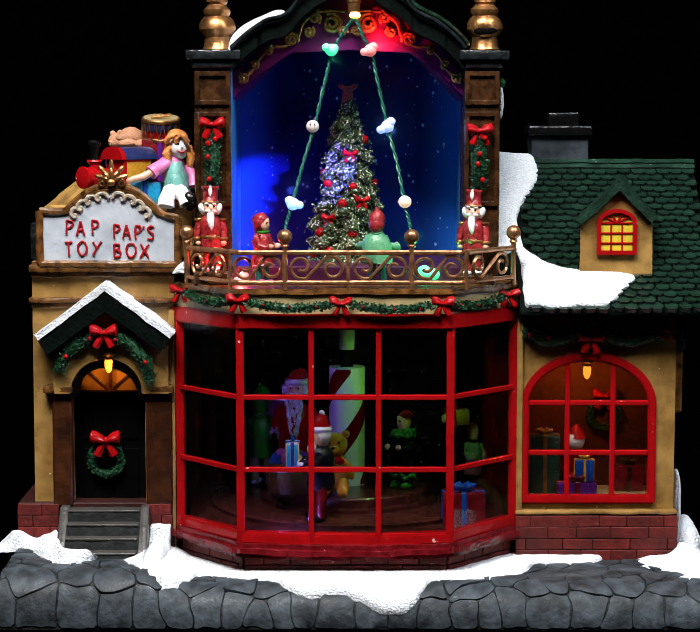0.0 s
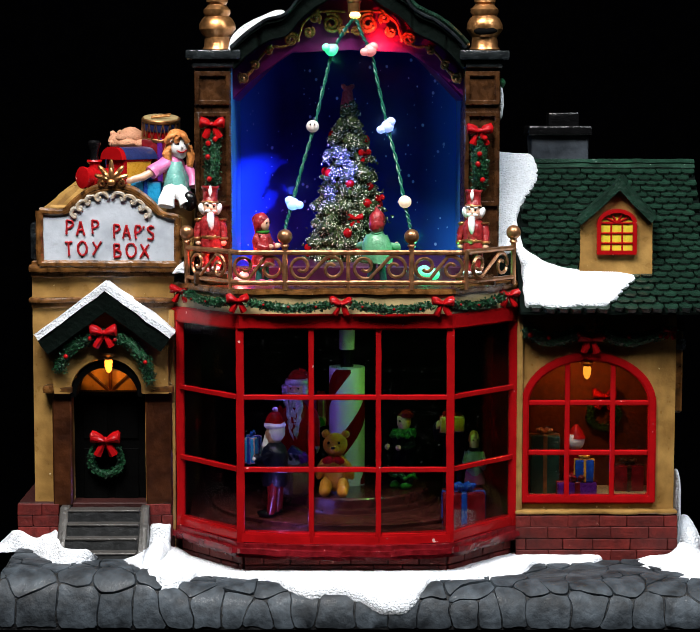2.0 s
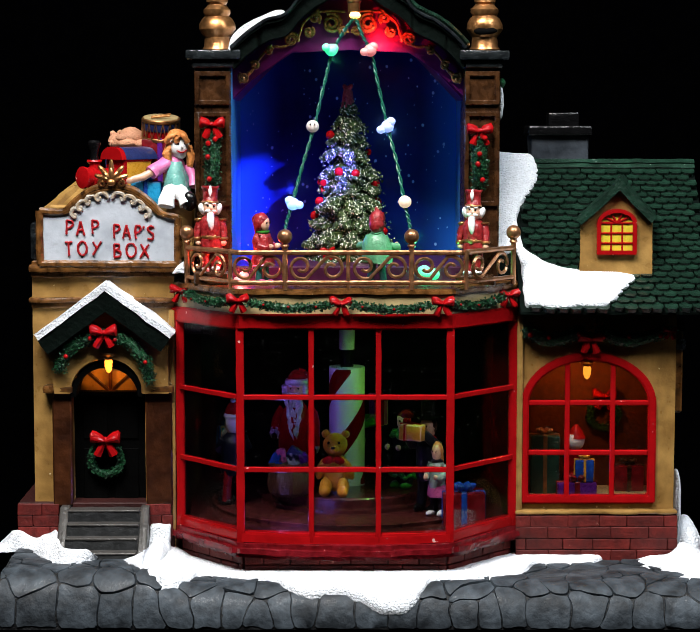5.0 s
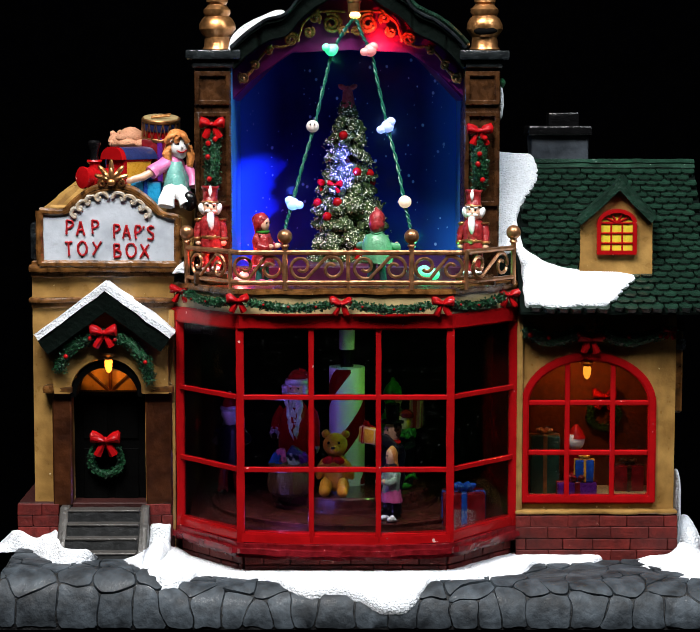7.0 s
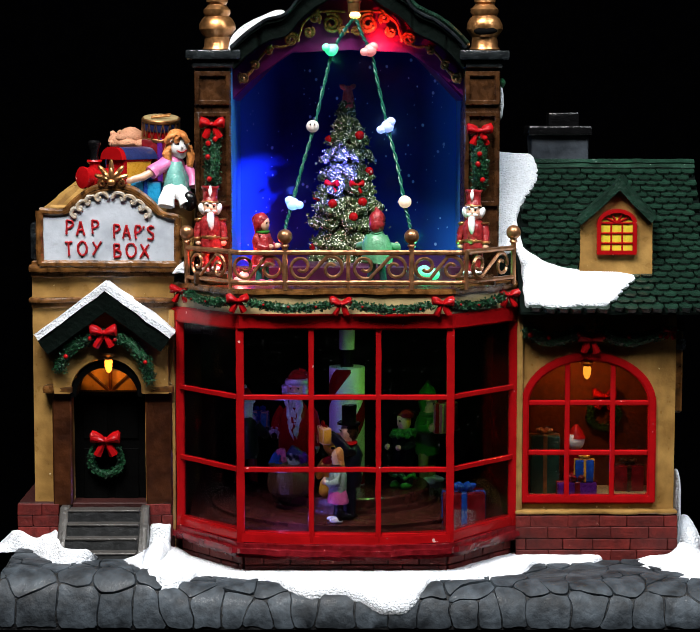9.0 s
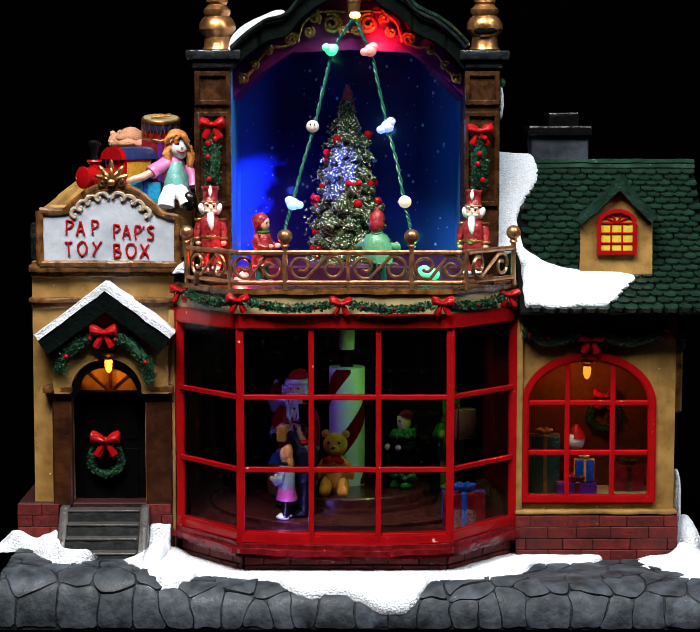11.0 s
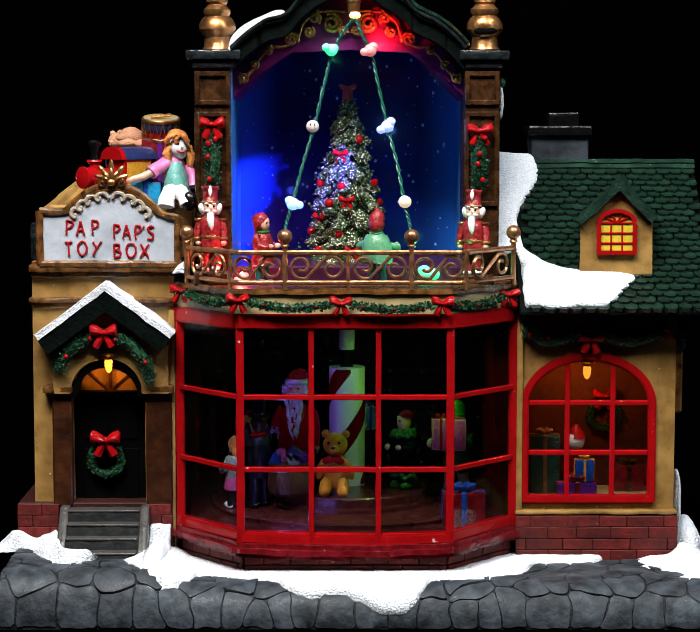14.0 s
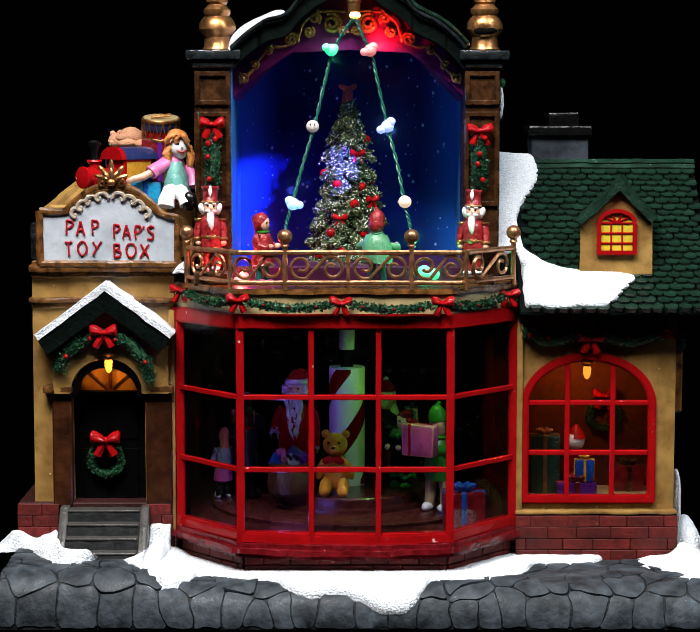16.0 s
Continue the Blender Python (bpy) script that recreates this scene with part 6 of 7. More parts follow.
    bm = B()
    o = Vector((-0.0998, 0.0420, 0.1966))
    for x, y, z, a, b, c2 in ((0.0022, 0, 0.0012, 0.0056, 0.0050, 0.0048), (-0.0042, -0.0012, -0.0002, 0.0036, 0.0038, 0.0036), (-0.0058, -0.0005, 0.0030, 0.0014, 0.0010, 0.0014), (-0.0024, -0.0008, 0.0034, 0.0014, 0.0010, 0.0014), (-0.0060, -0.0040, -0.0012, 0.0016, 0.0014, 0.0014), (0.0010, -0.0044, -0.0012, 0.0046, 0.0018, 0.0019), (0.0068, -0.0034, -0.0016, 0.0026, 0.0036, 0.0022), (-0.0015, -0.0040, 0.0012, 0.0030, 0.0016, 0.0016)):
        ball(bm, o + Vector((x, y, z)), (a, b, c2), 0, 14, 10)
    ball(bm, o + Vector((-0.0072, -0.0048, -0.0010)), 0.0005, 1, 6, 5)
    rough(bm, 0.0003, 600)
    solid("teddy_bear", bm, ["tan", "black"], (-0.1000, 0.044, 0.1905), "tan plush toy bear lying on the boxes", "toy bear", smooth=50)
    # rag doll
    bm = B()
    P = lambda x, y, z: Vector((x, y, z))
    ball(bm, (-0.0735, 0.0120, 0.1945), (0.0046, 0.0046, 0.0052), 0, 16, 12)
    ball(bm, Vector((-0.0742, 0.0120, 0.1964)) + P(-0.0005, 0.0018, 0.0008), (0.0050, 0.0044, 0.0050), 1, 14, 10)
    for a, b, c in (((-0.0775, 0.0100, 0.1957), (-0.0786, 0.0090, 0.1913), (-0.0779, 0.0090, 0.1880)), ((-0.0696, 0.0120, 0.1950), (-0.0685, 0.0120, 0.1902), (-0.0693, 0.0120, 0.1860))):
        tube(bm, [a, b, c], 0.0018, 8, 1, (0.8, 1.1, 0.8))
    lathe(bm, [(0.0066, 0), (0.0062, 0.004), (0.0050, 0.010), (0.003, 0.0135)], (-0.0752, 0.0140, 0.1738), 14, 2)
    ball(bm, (-0.0763, 0.0130, 0.1860), (0.0052, 0.0045, 0.0052), 3, 12, 8)
    tube(bm, smooth_line([(-0.0787, 0.0100, 0.1876), (-0.0827, 0.0070, 0.1850), (-0.0852, 0.0050, 0.1832)], 3), 0.0030, 8, 3)
    tube(bm, smooth_line([(-0.0844, 0.0050, 0.1836), (-0.0889, 0.0040, 0.1817), (-0.0930, 0.0030, 0.1802)], 3), 0.0016, 8, 7)
    ball(bm, (-0.0934, 0.0030, 0.1800), (0.0022, 0.0016, 0.0014), 7, 8, 6)
    lathe(bm, [(0.0060, 0), (0.0062, 0.003), (0.0048, 0.008), (0.0036, 0.0125), (0.0026, 0.015)], (-0.0750, 0.0100, 0.1730), 14, 2)
    for k in (-1, 0, 1):
        tube(bm, smooth_line([Vector((-0.0742, 0.0120, 0.1998)) + P(0.001, -0.002, 0), Vector((-0.0742, 0.0120, 0.1987)) + P(0.0032 * k + 0.0005, -0.0048, 0), Vector((-0.0742, 0.0120, 0.1964)) + P(0.0048 * k, -0.0038, 0)], 3), 0.0013, 8, 1)
    tube(bm, smooth_line([(-0.0705, 0.0130, 0.1864), (-0.0678, 0.0120, 0.1816), (-0.0675, 0.0100, 0.1773)], 3), 0.0020, 8, 3)
    tube(bm, smooth_line([(-0.0764, 0.0060, 0.1755), (-0.0779, 0.0010, 0.1731), (-0.0783, -0.0010, 0.1693)], 3), 0.0035, 8, 4)
    tube(bm, smooth_line([(-0.0735, 0.0060, 0.1751), (-0.0708, 0.0010, 0.1734), (-0.0692, -0.0010, 0.1701)], 3), 0.0034, 8, 4)
    ball(bm, (-0.0684, -0.0010, 0.1716), (0.0032, 0.003, 0.0042), 5, 10, 8)
    f = Vector((-0.0731, 0.0120, 0.1945))
    for x, z in ((-0.0006, 0.0012), (0.0026, 0.0014)):
        ball(bm, f + P(x, -0.0046 + 0.25 * abs(x), z), (0.0005, 0.0004, 0.0007), 5, 6, 5)
    ball(bm, f + P(0.0012, -0.0048, 0.0), (0.0005, 0.0006, 0.0008), 0, 6, 5)
    tube(bm, smooth_line([f + P(-0.0012, -0.0042, -0.0014), f + P(0.0004, -0.0045, -0.0024), f + P(0.0022, -0.0042, -0.0022), f + P(0.0032, -0.0034, -0.0010)], 4), 0.00035, 6, 6)
    rough(bm, 0.0005, 200)
    rough(bm, 0.0003, 500)
    solid("rag_doll", bm, ["white", "ginger", "aqua", "pink_pale", "white", "black", "red_gloss", "skin"], (-0.0750, 0.012, zp), "seated rag doll with ginger braids and pink sleeves", "doll", smooth=50)
    present("blue_case", -0.0940, -0.0814, 0.0062, 0.016, zp, 0.1793, "cyan", "blue", "bright blue toy case beside the doll")


# ---- balcony things ----
def spiral(c, r, turns, start, sign, n=26):
    """Points of a closing spiral in x, z round c."""
    out = []
    for k in range(n + 1):
        q = k / n
        a = start + sign * turns * 2 * math.pi * q
        out.append(Vector((c[0] + r * (1 - 0.72 * q) * math.cos(a), c[1], c[2] + r * (1 - 0.72 * q) * math.sin(a))))
    return out


RAIL = [(-0.0691, -0.0060, 0.1539), (-0.0454, -0.0340, 0.1538), (0.0458, -0.0340, 0.1510), (0.0693, -0.0060, 0.1528)]
RAIL_Z0, RAIL_Z1 = 0.1396, 0.1520


def build_railing():
    t = thing("balcony_railing", (0, -0.03, BALCONY_Z), "bronze scrollwork balcony railing with ball posts", "railing")
    pts = [Vector((p[0], p[1], 0)) for p in RAIL]
    for nm, z, r in (("top_rail", RAIL_Z1, 0.0011), ("bottom_rail", RAIL_Z0, 0.0010)):
        bm = B()
        line = []
        for a, b in zip(pts, pts[1:]):
            line += [a.lerp(b, k / 8) for k in range(8)]
        line.append(pts[-1])
        tube(bm, [p + Vector((0, 0, z)) for p in line], r, 8)
        rough(bm, 0.0001, 200)
        part(nm, bm, "bronze", t)
    mid = pts[1].lerp(pts[2], 0.205), pts[1].lerp(pts[2], 0.49), pts[1].lerp(pts[2], 0.775)
    stops = [pts[0], pts[1] + Vector((-0.004, 0.004, 0)), mid[0], mid[1], mid[2], pts[2] + Vector((0.002, 0.0006, 0)), pts[3]]
    for i, p in enumerate(stops):
        bm = B()
        big = i in (0, 2, 4, 6)
        tube(bm, [p + Vector((0, 0, z)) for z in (BALCONY_Z - 0.0005, RAIL_Z0, RAIL_Z1, RAIL_Z1 + (0.004 if big else 0.001))], 0.0012 if big else 0.0009, 8)
        post = part("post", bm, "bronze", t)
        if big:
            bm = B()
            ball(bm, p + Vector((0, 0, RAIL_Z1 + 0.0066)), 0.0031, 0, 16, 12)
            lathe(bm, [(0.0012, 0), (0.0019, 0.0008), (0.0013, 0.0016), (0.0015, 0.0022)], p + Vector((0, 0, RAIL_Z1 + 0.002)), 12)
            part("ball", bm, "bronze", post, "polished bronze ball")
    h = RAIL_Z1 - RAIL_Z0
    zc = (RAIL_Z1 + RAIL_Z0) / 2
    for i, (a, b) in enumerate(zip(stops, stops[1:])):
        L = (b - a).length
        d = (b - a) / L
        r = min(0.42 * h, 0.24 * L)
        c1, c2 = Vector((L * 0.26, 0, zc + 0.03 * h)), Vector((L * 0.74, 0, zc - 0.03 * h))
        s1 = spiral(c1, r, 1.2, radians(292), -1)
        s2 = spiral(c2, r, 1.2, radians(112), -1)
        line = s1[::-1] + smooth_line([s1[0], c1.lerp(c2, 0.5), s2[0]], 6)[1:-1] + s2
        bm = B()
        tube(bm, [a + d * p.x + Vector((0, 0, p.z)) for p in line], 0.00075, 6)
        part("scroll", bm, "bronze", t)


def bulb_string(name, path, bulbs, label):
    t = thing(name, path[0], label, "light string", "light strings")
    line = smooth_line(path, 14)
    for ph in (0, math.pi):
        bm = B()
        tw = []
        for i, p in enumerate(line):
            a = i * 0.75 + ph
            tw.append(p + Vector((math.cos(a) * 0.00046, math.sin(a) * 0.00046, 0)))
        tube(bm, tw, 0.00046, 6)
        part("wire", bm, "wire_green", t, "twisted green wire")
    for p, mat, side, lab in bulbs:
        bm = B()
        p = Vector(p)
        ball(bm, p, (0.0027, 0.0027, 0.0026), 0, 16, 12)
        if any(side):
            ball(bm, p + Vector(side) * 0.0034, (0.0019, 0.0019, 0.0017), 0, 12, 8)
            ball(bm, p - Vector(side) * 0.0018 + Vector((0, -0.001, 0.0013)), (0.002, 0.002, 0.0018), 0, 12, 8)
        for k in ((-1, 1) if mat == "led_white" else ()):
            ball(bm, p + Vector((0.0009 * k, -0.0027, 0.0009)), 0.0004, 1, 6, 5)
        bmesh.ops.recalc_face_normals(bm, faces=bm.faces)
        part("bulb", bm, [mat, "black"], t, lab)


def tree_material():
    m = paint("tree_green", (0.004, 0.016, 0.003), 0.64, 0.5, 900, 0.9, blotch=200, second=(0.050, 0.085, 0.015))
    n, l = m.node_tree.nodes, m.node_tree.links
    b = n["Principled BSDF"]
    src = b.inputs["Base Color"].links[0].from_socket
    tc, vo, rp, mx = n.new("ShaderNodeTexCoord"), n.new("ShaderNodeTexVoronoi"), n.new("ShaderNodeValToRGB"), n.new("ShaderNodeMixRGB")
    vo.inputs["Scale"].default_value = 2300
    l.new(tc.outputs["Object"], vo.inputs["Vector"])
    sp = n.new("ShaderNodeSeparateColor")
    l.new(vo.outputs["Color"], sp.inputs["Color"])
    rp.color_ramp.elements[0].position, rp.color_ramp.elements[1].position = 0.87, 0.90
    l.new(sp.outputs["Red"], rp.inputs["Fac"])
    l.new(rp.outputs["Color"], mx.inputs["Fac"])
    mx.inputs["Color2"].default_value = (0.9, 0.87, 0.68, 1)
    l.new(src, mx.inputs["Color1"])
    l.new(mx.outputs["Color"], b.inputs["Base Color"])
    return m


TREE = (-0.0010, AXIS_Y, 0.1434)


def build_tree():
    tree_material()
    rnd = random.Random(21)
    t = thing("christmas_tree", TREE, "glittering green christmas tree with red ornaments", "christmas tree")
    top = 0.2143
    H = top - TREE[2]
    bm = B()
    lathe(bm, [(0.004, 0), (0.0035, H * 0.3), (0.002, H * 0.8), (0.0008, H)], TREE, 10)
    part("trunk", bm, "brown", t)
    tiers = 10
    red = []
    for i in range(tiers):
        q = i / (tiers - 1)
        R = 0.0138 * (1 - q) ** 0.66 + 0.0032
        z = TREE[2] + 0.005 + (H - 0.008) * q ** 0.96
        n = int(10 - 5 * q)
        a0 = rnd.random() * 6
        for k in range(n):
            a = a0 + 2 * math.pi * (k + rnd.uniform(-0.25, 0.25)) / n
            r = R * rnd.uniform(0.84, 1.14)
            d = Vector((math.cos(a), math.sin(a), 0))
            e = Vector((-d.y, d.x, 0))
            bm = B()
            base = Vector((TREE[0], TREE[1], z + rnd.uniform(-0.001, 0.001)))
            w = 0.0017 + 0.0030 * (1 - q)
            for j in range(6):
                s = 0.28 + 0.72 * j / 5
                c = base + d * r * s + Vector((0, 0, 0.0024 - 0.0068 * s * s * (1.1 - 0.5 * q)))
                sz = w * (1.15 - 0.75 * abs(s - 0.45)) * rnd.uniform(0.8, 1.1)
                ball(bm, c + e * rnd.uniform(-0.35, 0.35) * w, (sz, sz, sz * 0.62), 0, 8, 6)
                for sd in (-1, 1):
                    ball(bm, c + e * sd * sz * 0.85 - d * 0.0006 - Vector((0, 0, 0.0008)), (sz * 0.55,) * 3, 0, 6, 5)
            rough(bm, 0.0009, 420, i + k)
            tip = base + d * r * 1.1 + Vector((0, 0, -0.0058 * (1.1 - 0.5 * q)))
            tube(bm, [base + d * r * 0.5, base + d * r * 0.85 + Vector((0, 0, -0.002)), tip], w * 0.7, 6, 0, (1.0, 0.75, 0.15))
            sprigs(bm, [base + d * r * 0.3, base + d * r * 0.7 + Vector((0, 0, -0.0005)), tip], w * 0.95, 34, rnd, 0.0017)
            rough(bm, 0.0003, 1300, i)
            part("branch", bm, "tree_green", t, smooth=20)
            if rnd.random() < 0.26 and i < tiers - 1:
                red.append(base + d * r * 0.98 + Vector((0, 0, rnd.uniform(-0.002, 0.001))))
    for i, p in enumerate(red):
        bm = B()
        if i % 3 == 0:
            out = (p - Vector(TREE)).to_2d().normalized()
            bow(bm, (0, 0, 0), 0.0062)
            a = math.atan2(out.y, out.x) + math.pi / 2
            bmesh.ops.transform(bm, matrix=Matrix.Translation(p) @ Matrix.Rotation(a, 4, "Z"), verts=bm.verts)
            part("ribbon_bow", bm, "red_gloss", t, "small red ribbon bow")
        else:
            ball(bm, p, 0.0021, 0, 10, 8)
            part("bauble", bm, "red_gloss", t, "red bauble")
    bm = B()
    c = Vector((TREE[0], TREE[1], 0.2172))
    lathe(bm, [(0.0034, -0.006), (0.0026, -0.002), (0.0022, 0.001), (0.0008, 0.0035)], c, 8)
    for k in (-1, 1):
        ball(bm, c + Vector((k * 0.0022, 0, 0.0028)), (0.0026, 0.0008, 0.0012), 0, 8, 6, Euler((0, -0.5 * k, 0)).to_matrix())
    rough(bm, 0.0003, 500)
    part("topper", bm, "ginger_red", t, "coppery red ribbon topper")
    return t


def build_balcony_things():
    bm = B()
    c = Vector((0.0648, 0.0140, 0.2147))
    ball(bm, c, (0.0014, 0.004, 0.0085), 0, 10, 10)
    ball(bm, c + Vector((0.0004, 0, 0.0065)), (0.0018, 0.003, 0.0022), 1, 8, 6)
    rough(bm, 0.0008, 300)
    solid("snowy_sprig", bm, ["snow", "foliage"], tuple(c), "snow-covered fir sprig on the pillar side", "sprig", smooth=50)
    # low plinths in front of the pillars carry the nutcrackers
    for xa, xb, px, z, nm in ((-0.0658, -0.0508, -0.0591, 0.1425, "l"), (0.0448, 0.0613, 0.0523, 0.1409, "r")):
        bm = B()
        box(bm, xa, xb, -0.014, 0.002, BALCONY_Z - 0.0005, z, 0.0008)
        solid("pillar_foot", bm, "brown", ((xa + xb) / 2, -0.006, BALCONY_Z), "brown block at the foot of the pillar", "plinth", kind="structure")
        bm, mats = nutcracker_bm(0.03601)
        ob = new("nutcracker", mesh_of("nutcracker", bm, mats, (0, 0, 0), 50))
        ob.matrix_basis = pose(px, -0.006, z, 0, 0, 6 if nm == "l" else -14)
        tagged(ob, "red painted nutcracker soldier with white beard", "nutcracker", "nutcrackers")
    figurine("child_figurine", (-0.0368, -0.014, BALCONY_Z), 55, "child figurine in red hooded coat", "figurine", 0.03312, "coat_red", "teal", "pink", "coat_red", "coat_red", scarf="elf_green", skirt="coat_red", hat_kind="hood")
    figurine("elf_figurine", (0.0114, -0.012, BALCONY_Z), 165, "elf figurine in mint green coat and red cap", "figurine", 0.03236, "mint", "teal", "black", "coat_red", "coat_red", scarf="mint", stance=5.0, cape="mint")
    bulb_string("light_string", [(0.0015, 0.0020, 0.2485), (-0.0026, 0.0010, 0.2432), (-0.0074, 0.0000, 0.2342), (-0.0105, -0.0030, 0.2225), (-0.0152, -0.0080, 0.2029), (-0.0198, -0.0140, 0.1872), (-0.0240, -0.0200, 0.1716), (-0.0263, -0.0240, 0.1635), (-0.0270, -0.0290, 0.1582)], [((-0.0079, -0.0020, 0.2353), "led_green", (-0.6, -0.5, 0.3), "glowing green bulb"), ((-0.0157, -0.0090, 0.2033), "led_white", (0, 0, 0), "milky white bulb"), ((-0.0237, -0.0210, 0.1713), "led_blue", (0.75, -0.4, -0.1), "glowing blue-white bulb")], "green wire string of coloured light bulbs")
    bulb_string("light_string", [(0.0026, 0.0020, 0.2485), (0.0053, 0.0010, 0.2413), (0.0091, 0.0000, 0.2338), (0.0115, -0.0030, 0.2225), (0.0158, -0.0080, 0.2029), (0.0198, -0.0140, 0.1872), (0.0227, -0.0200, 0.1716), (0.0246, -0.0240, 0.1635), (0.0252, -0.0290, 0.1582)], [((0.0085, -0.0020, 0.2351), "led_red", (-0.7, -0.5, -0.2), "pink-red glowing bulb"), ((0.0157, -0.0090, 0.2033), "led_ice", (-0.8, -0.3, -0.4), "glowing ice blue bulb"), ((0.0228, -0.0210, 0.1722), "led_warm", (0, 0, 0), "warm white bulb")], "green wire string of coloured light bulbs")
    bm = B()
    ball(bm, (0.0309, -0.0220, 0.1429), 0.0030, 0, 14, 10)
    ball(bm, (0.0350, -0.0220, 0.1421), 0.0024, 0, 14, 10)
    ball(bm, Vector((0.0317, -0.0240, 0.1419)), (0.004, 0.003, 0.002), 0, 14, 10)
    solid("floor_bulb", bm, "led_green", (0.0318, -0.022, BALCONY_Z), "glowing green bulb lying on the balcony", "light bulb")
    bm = B()
    ball(bm, (-0.0448, -0.0120, 0.1398), 0.0026, 0, 14, 10)
    ball(bm, (-0.0459, -0.0130, 0.1387), (0.0034, 0.0028, 0.002), 0, 14, 10)
    solid("floor_bulb", bm, "led_red", (-0.0448, -0.012, BALCONY_Z), "glowing red bulb lying on the balcony", "light bulb")
    # socket under the arch
    t = thing("lamp_socket", (0.0017, 0.0040, 0.2564), "gold lamp socket hanging under the arch", "lamp")
    bm = B()
    lathe(bm, [(0.0022, 0), (0.0026, 0.0004), (0.0027, 0.004), (0.0031, 0.0045), (0.0031, 0.012), (0.002, 0.0125)], (0.0017, 0.0040, 0.2512), 16)
    part("socket", bm, "gold", t)
    bm = B()
    ball(bm, (0.0021, 0.0030, 0.2500), (0.0024, 0.0024, 0.0016), 0, 12, 8)
    part("bulb", bm, "led_yellow", t, "small glowing yellow bulb")
    # gilt scrolls on the valance
    t = thing("gilt_scrolls", (0.0000, 0.0130, 0.2437), "gilt relief scrollwork on the arched valance", "ornament")
    for k in (-1, 1):
        for dx, pz, r, st, sg, tr in ((0.0078, 0.2470, 0.0044, 60, 1, 1.8), (0.0252, 0.2402, 0.0030, 200, -1, 1.6), (0.0456, 0.2240, 0.0022, 60, -1, 1.4), (0.0408, 0.2292, 0.0018, 20, 1, 1.2), (0.0176, 0.2434, 0.0022, 120, 1, 1.4), (0.0030, 0.2436, 0.0020, 200, -1, 1.3), (0.0150, 0.2492, 0.0024, 240, -1, 1.3), (0.0345, 0.2352, 0.0016, 160, -1, 1.2)):
            bm = B()
            pts = spiral((0, 0.0125, pz), r, tr, radians(st), sg)
            tube(bm, [Vector((k * (dx + p.x), p.y, p.z)) for p in pts], 0.00085, 6)
            ball(bm, (k * (dx + pts[-1].x), 0.0122, pts[-1].z), 0.0009, 0, 8, 6)
            rough(bm, 0.0002, 500)
            part("scroll", bm, "brown_gilt_light", t)
        bm = B()
        line = smooth_line([(0.002, 0.0125, 0.2520), (0.0125, 0.0123, 0.2519), (0.0195, 0.0123, 0.2476), (0.0222, 0.0122, 0.2412), (0.0280, 0.0125, 0.2372), (0.0335, 0.0125, 0.2368), (0.0385, 0.0125, 0.2325), (0.0425, 0.0125, 0.2262), (0.0475, 0.0125, 0.2215)], 5)
        tube(bm, [Vector((k * p.x, p.y, p.z)) for p in line], 0.0006, 6)
        for q in (6, 16, 26, 36):
            ball(bm, (k * line[q].x, 0.0123, line[q].z + 0.0008), (0.0016, 0.0006, 0.0008), 0, 8, 6, Euler((0, 0.7 * k, 0)).to_matrix())
        part("stem", bm, "brown_gilt_light", t)


def bay_y(x):
    (x0, _), (x1, _), (x2, _), (x3, _) = BAY
    if x < x1:
        return -0.034 * (x - x0) / (x1 - x0)
    return -0.034 if x < x2 else -0.034 * (x3 - x) / (x3 - x2)


def wall_bow(x, y, z, s):
    bm = B()
    bow(bm, (x, y, z), s)
    rough(bm, 0.0005, 420)
    solid("ribbon_bow", bm, "red_gloss", (x, y, z), "glossy red ribbon bow on the wall", "bow", group="ribbon bows", smooth=50)


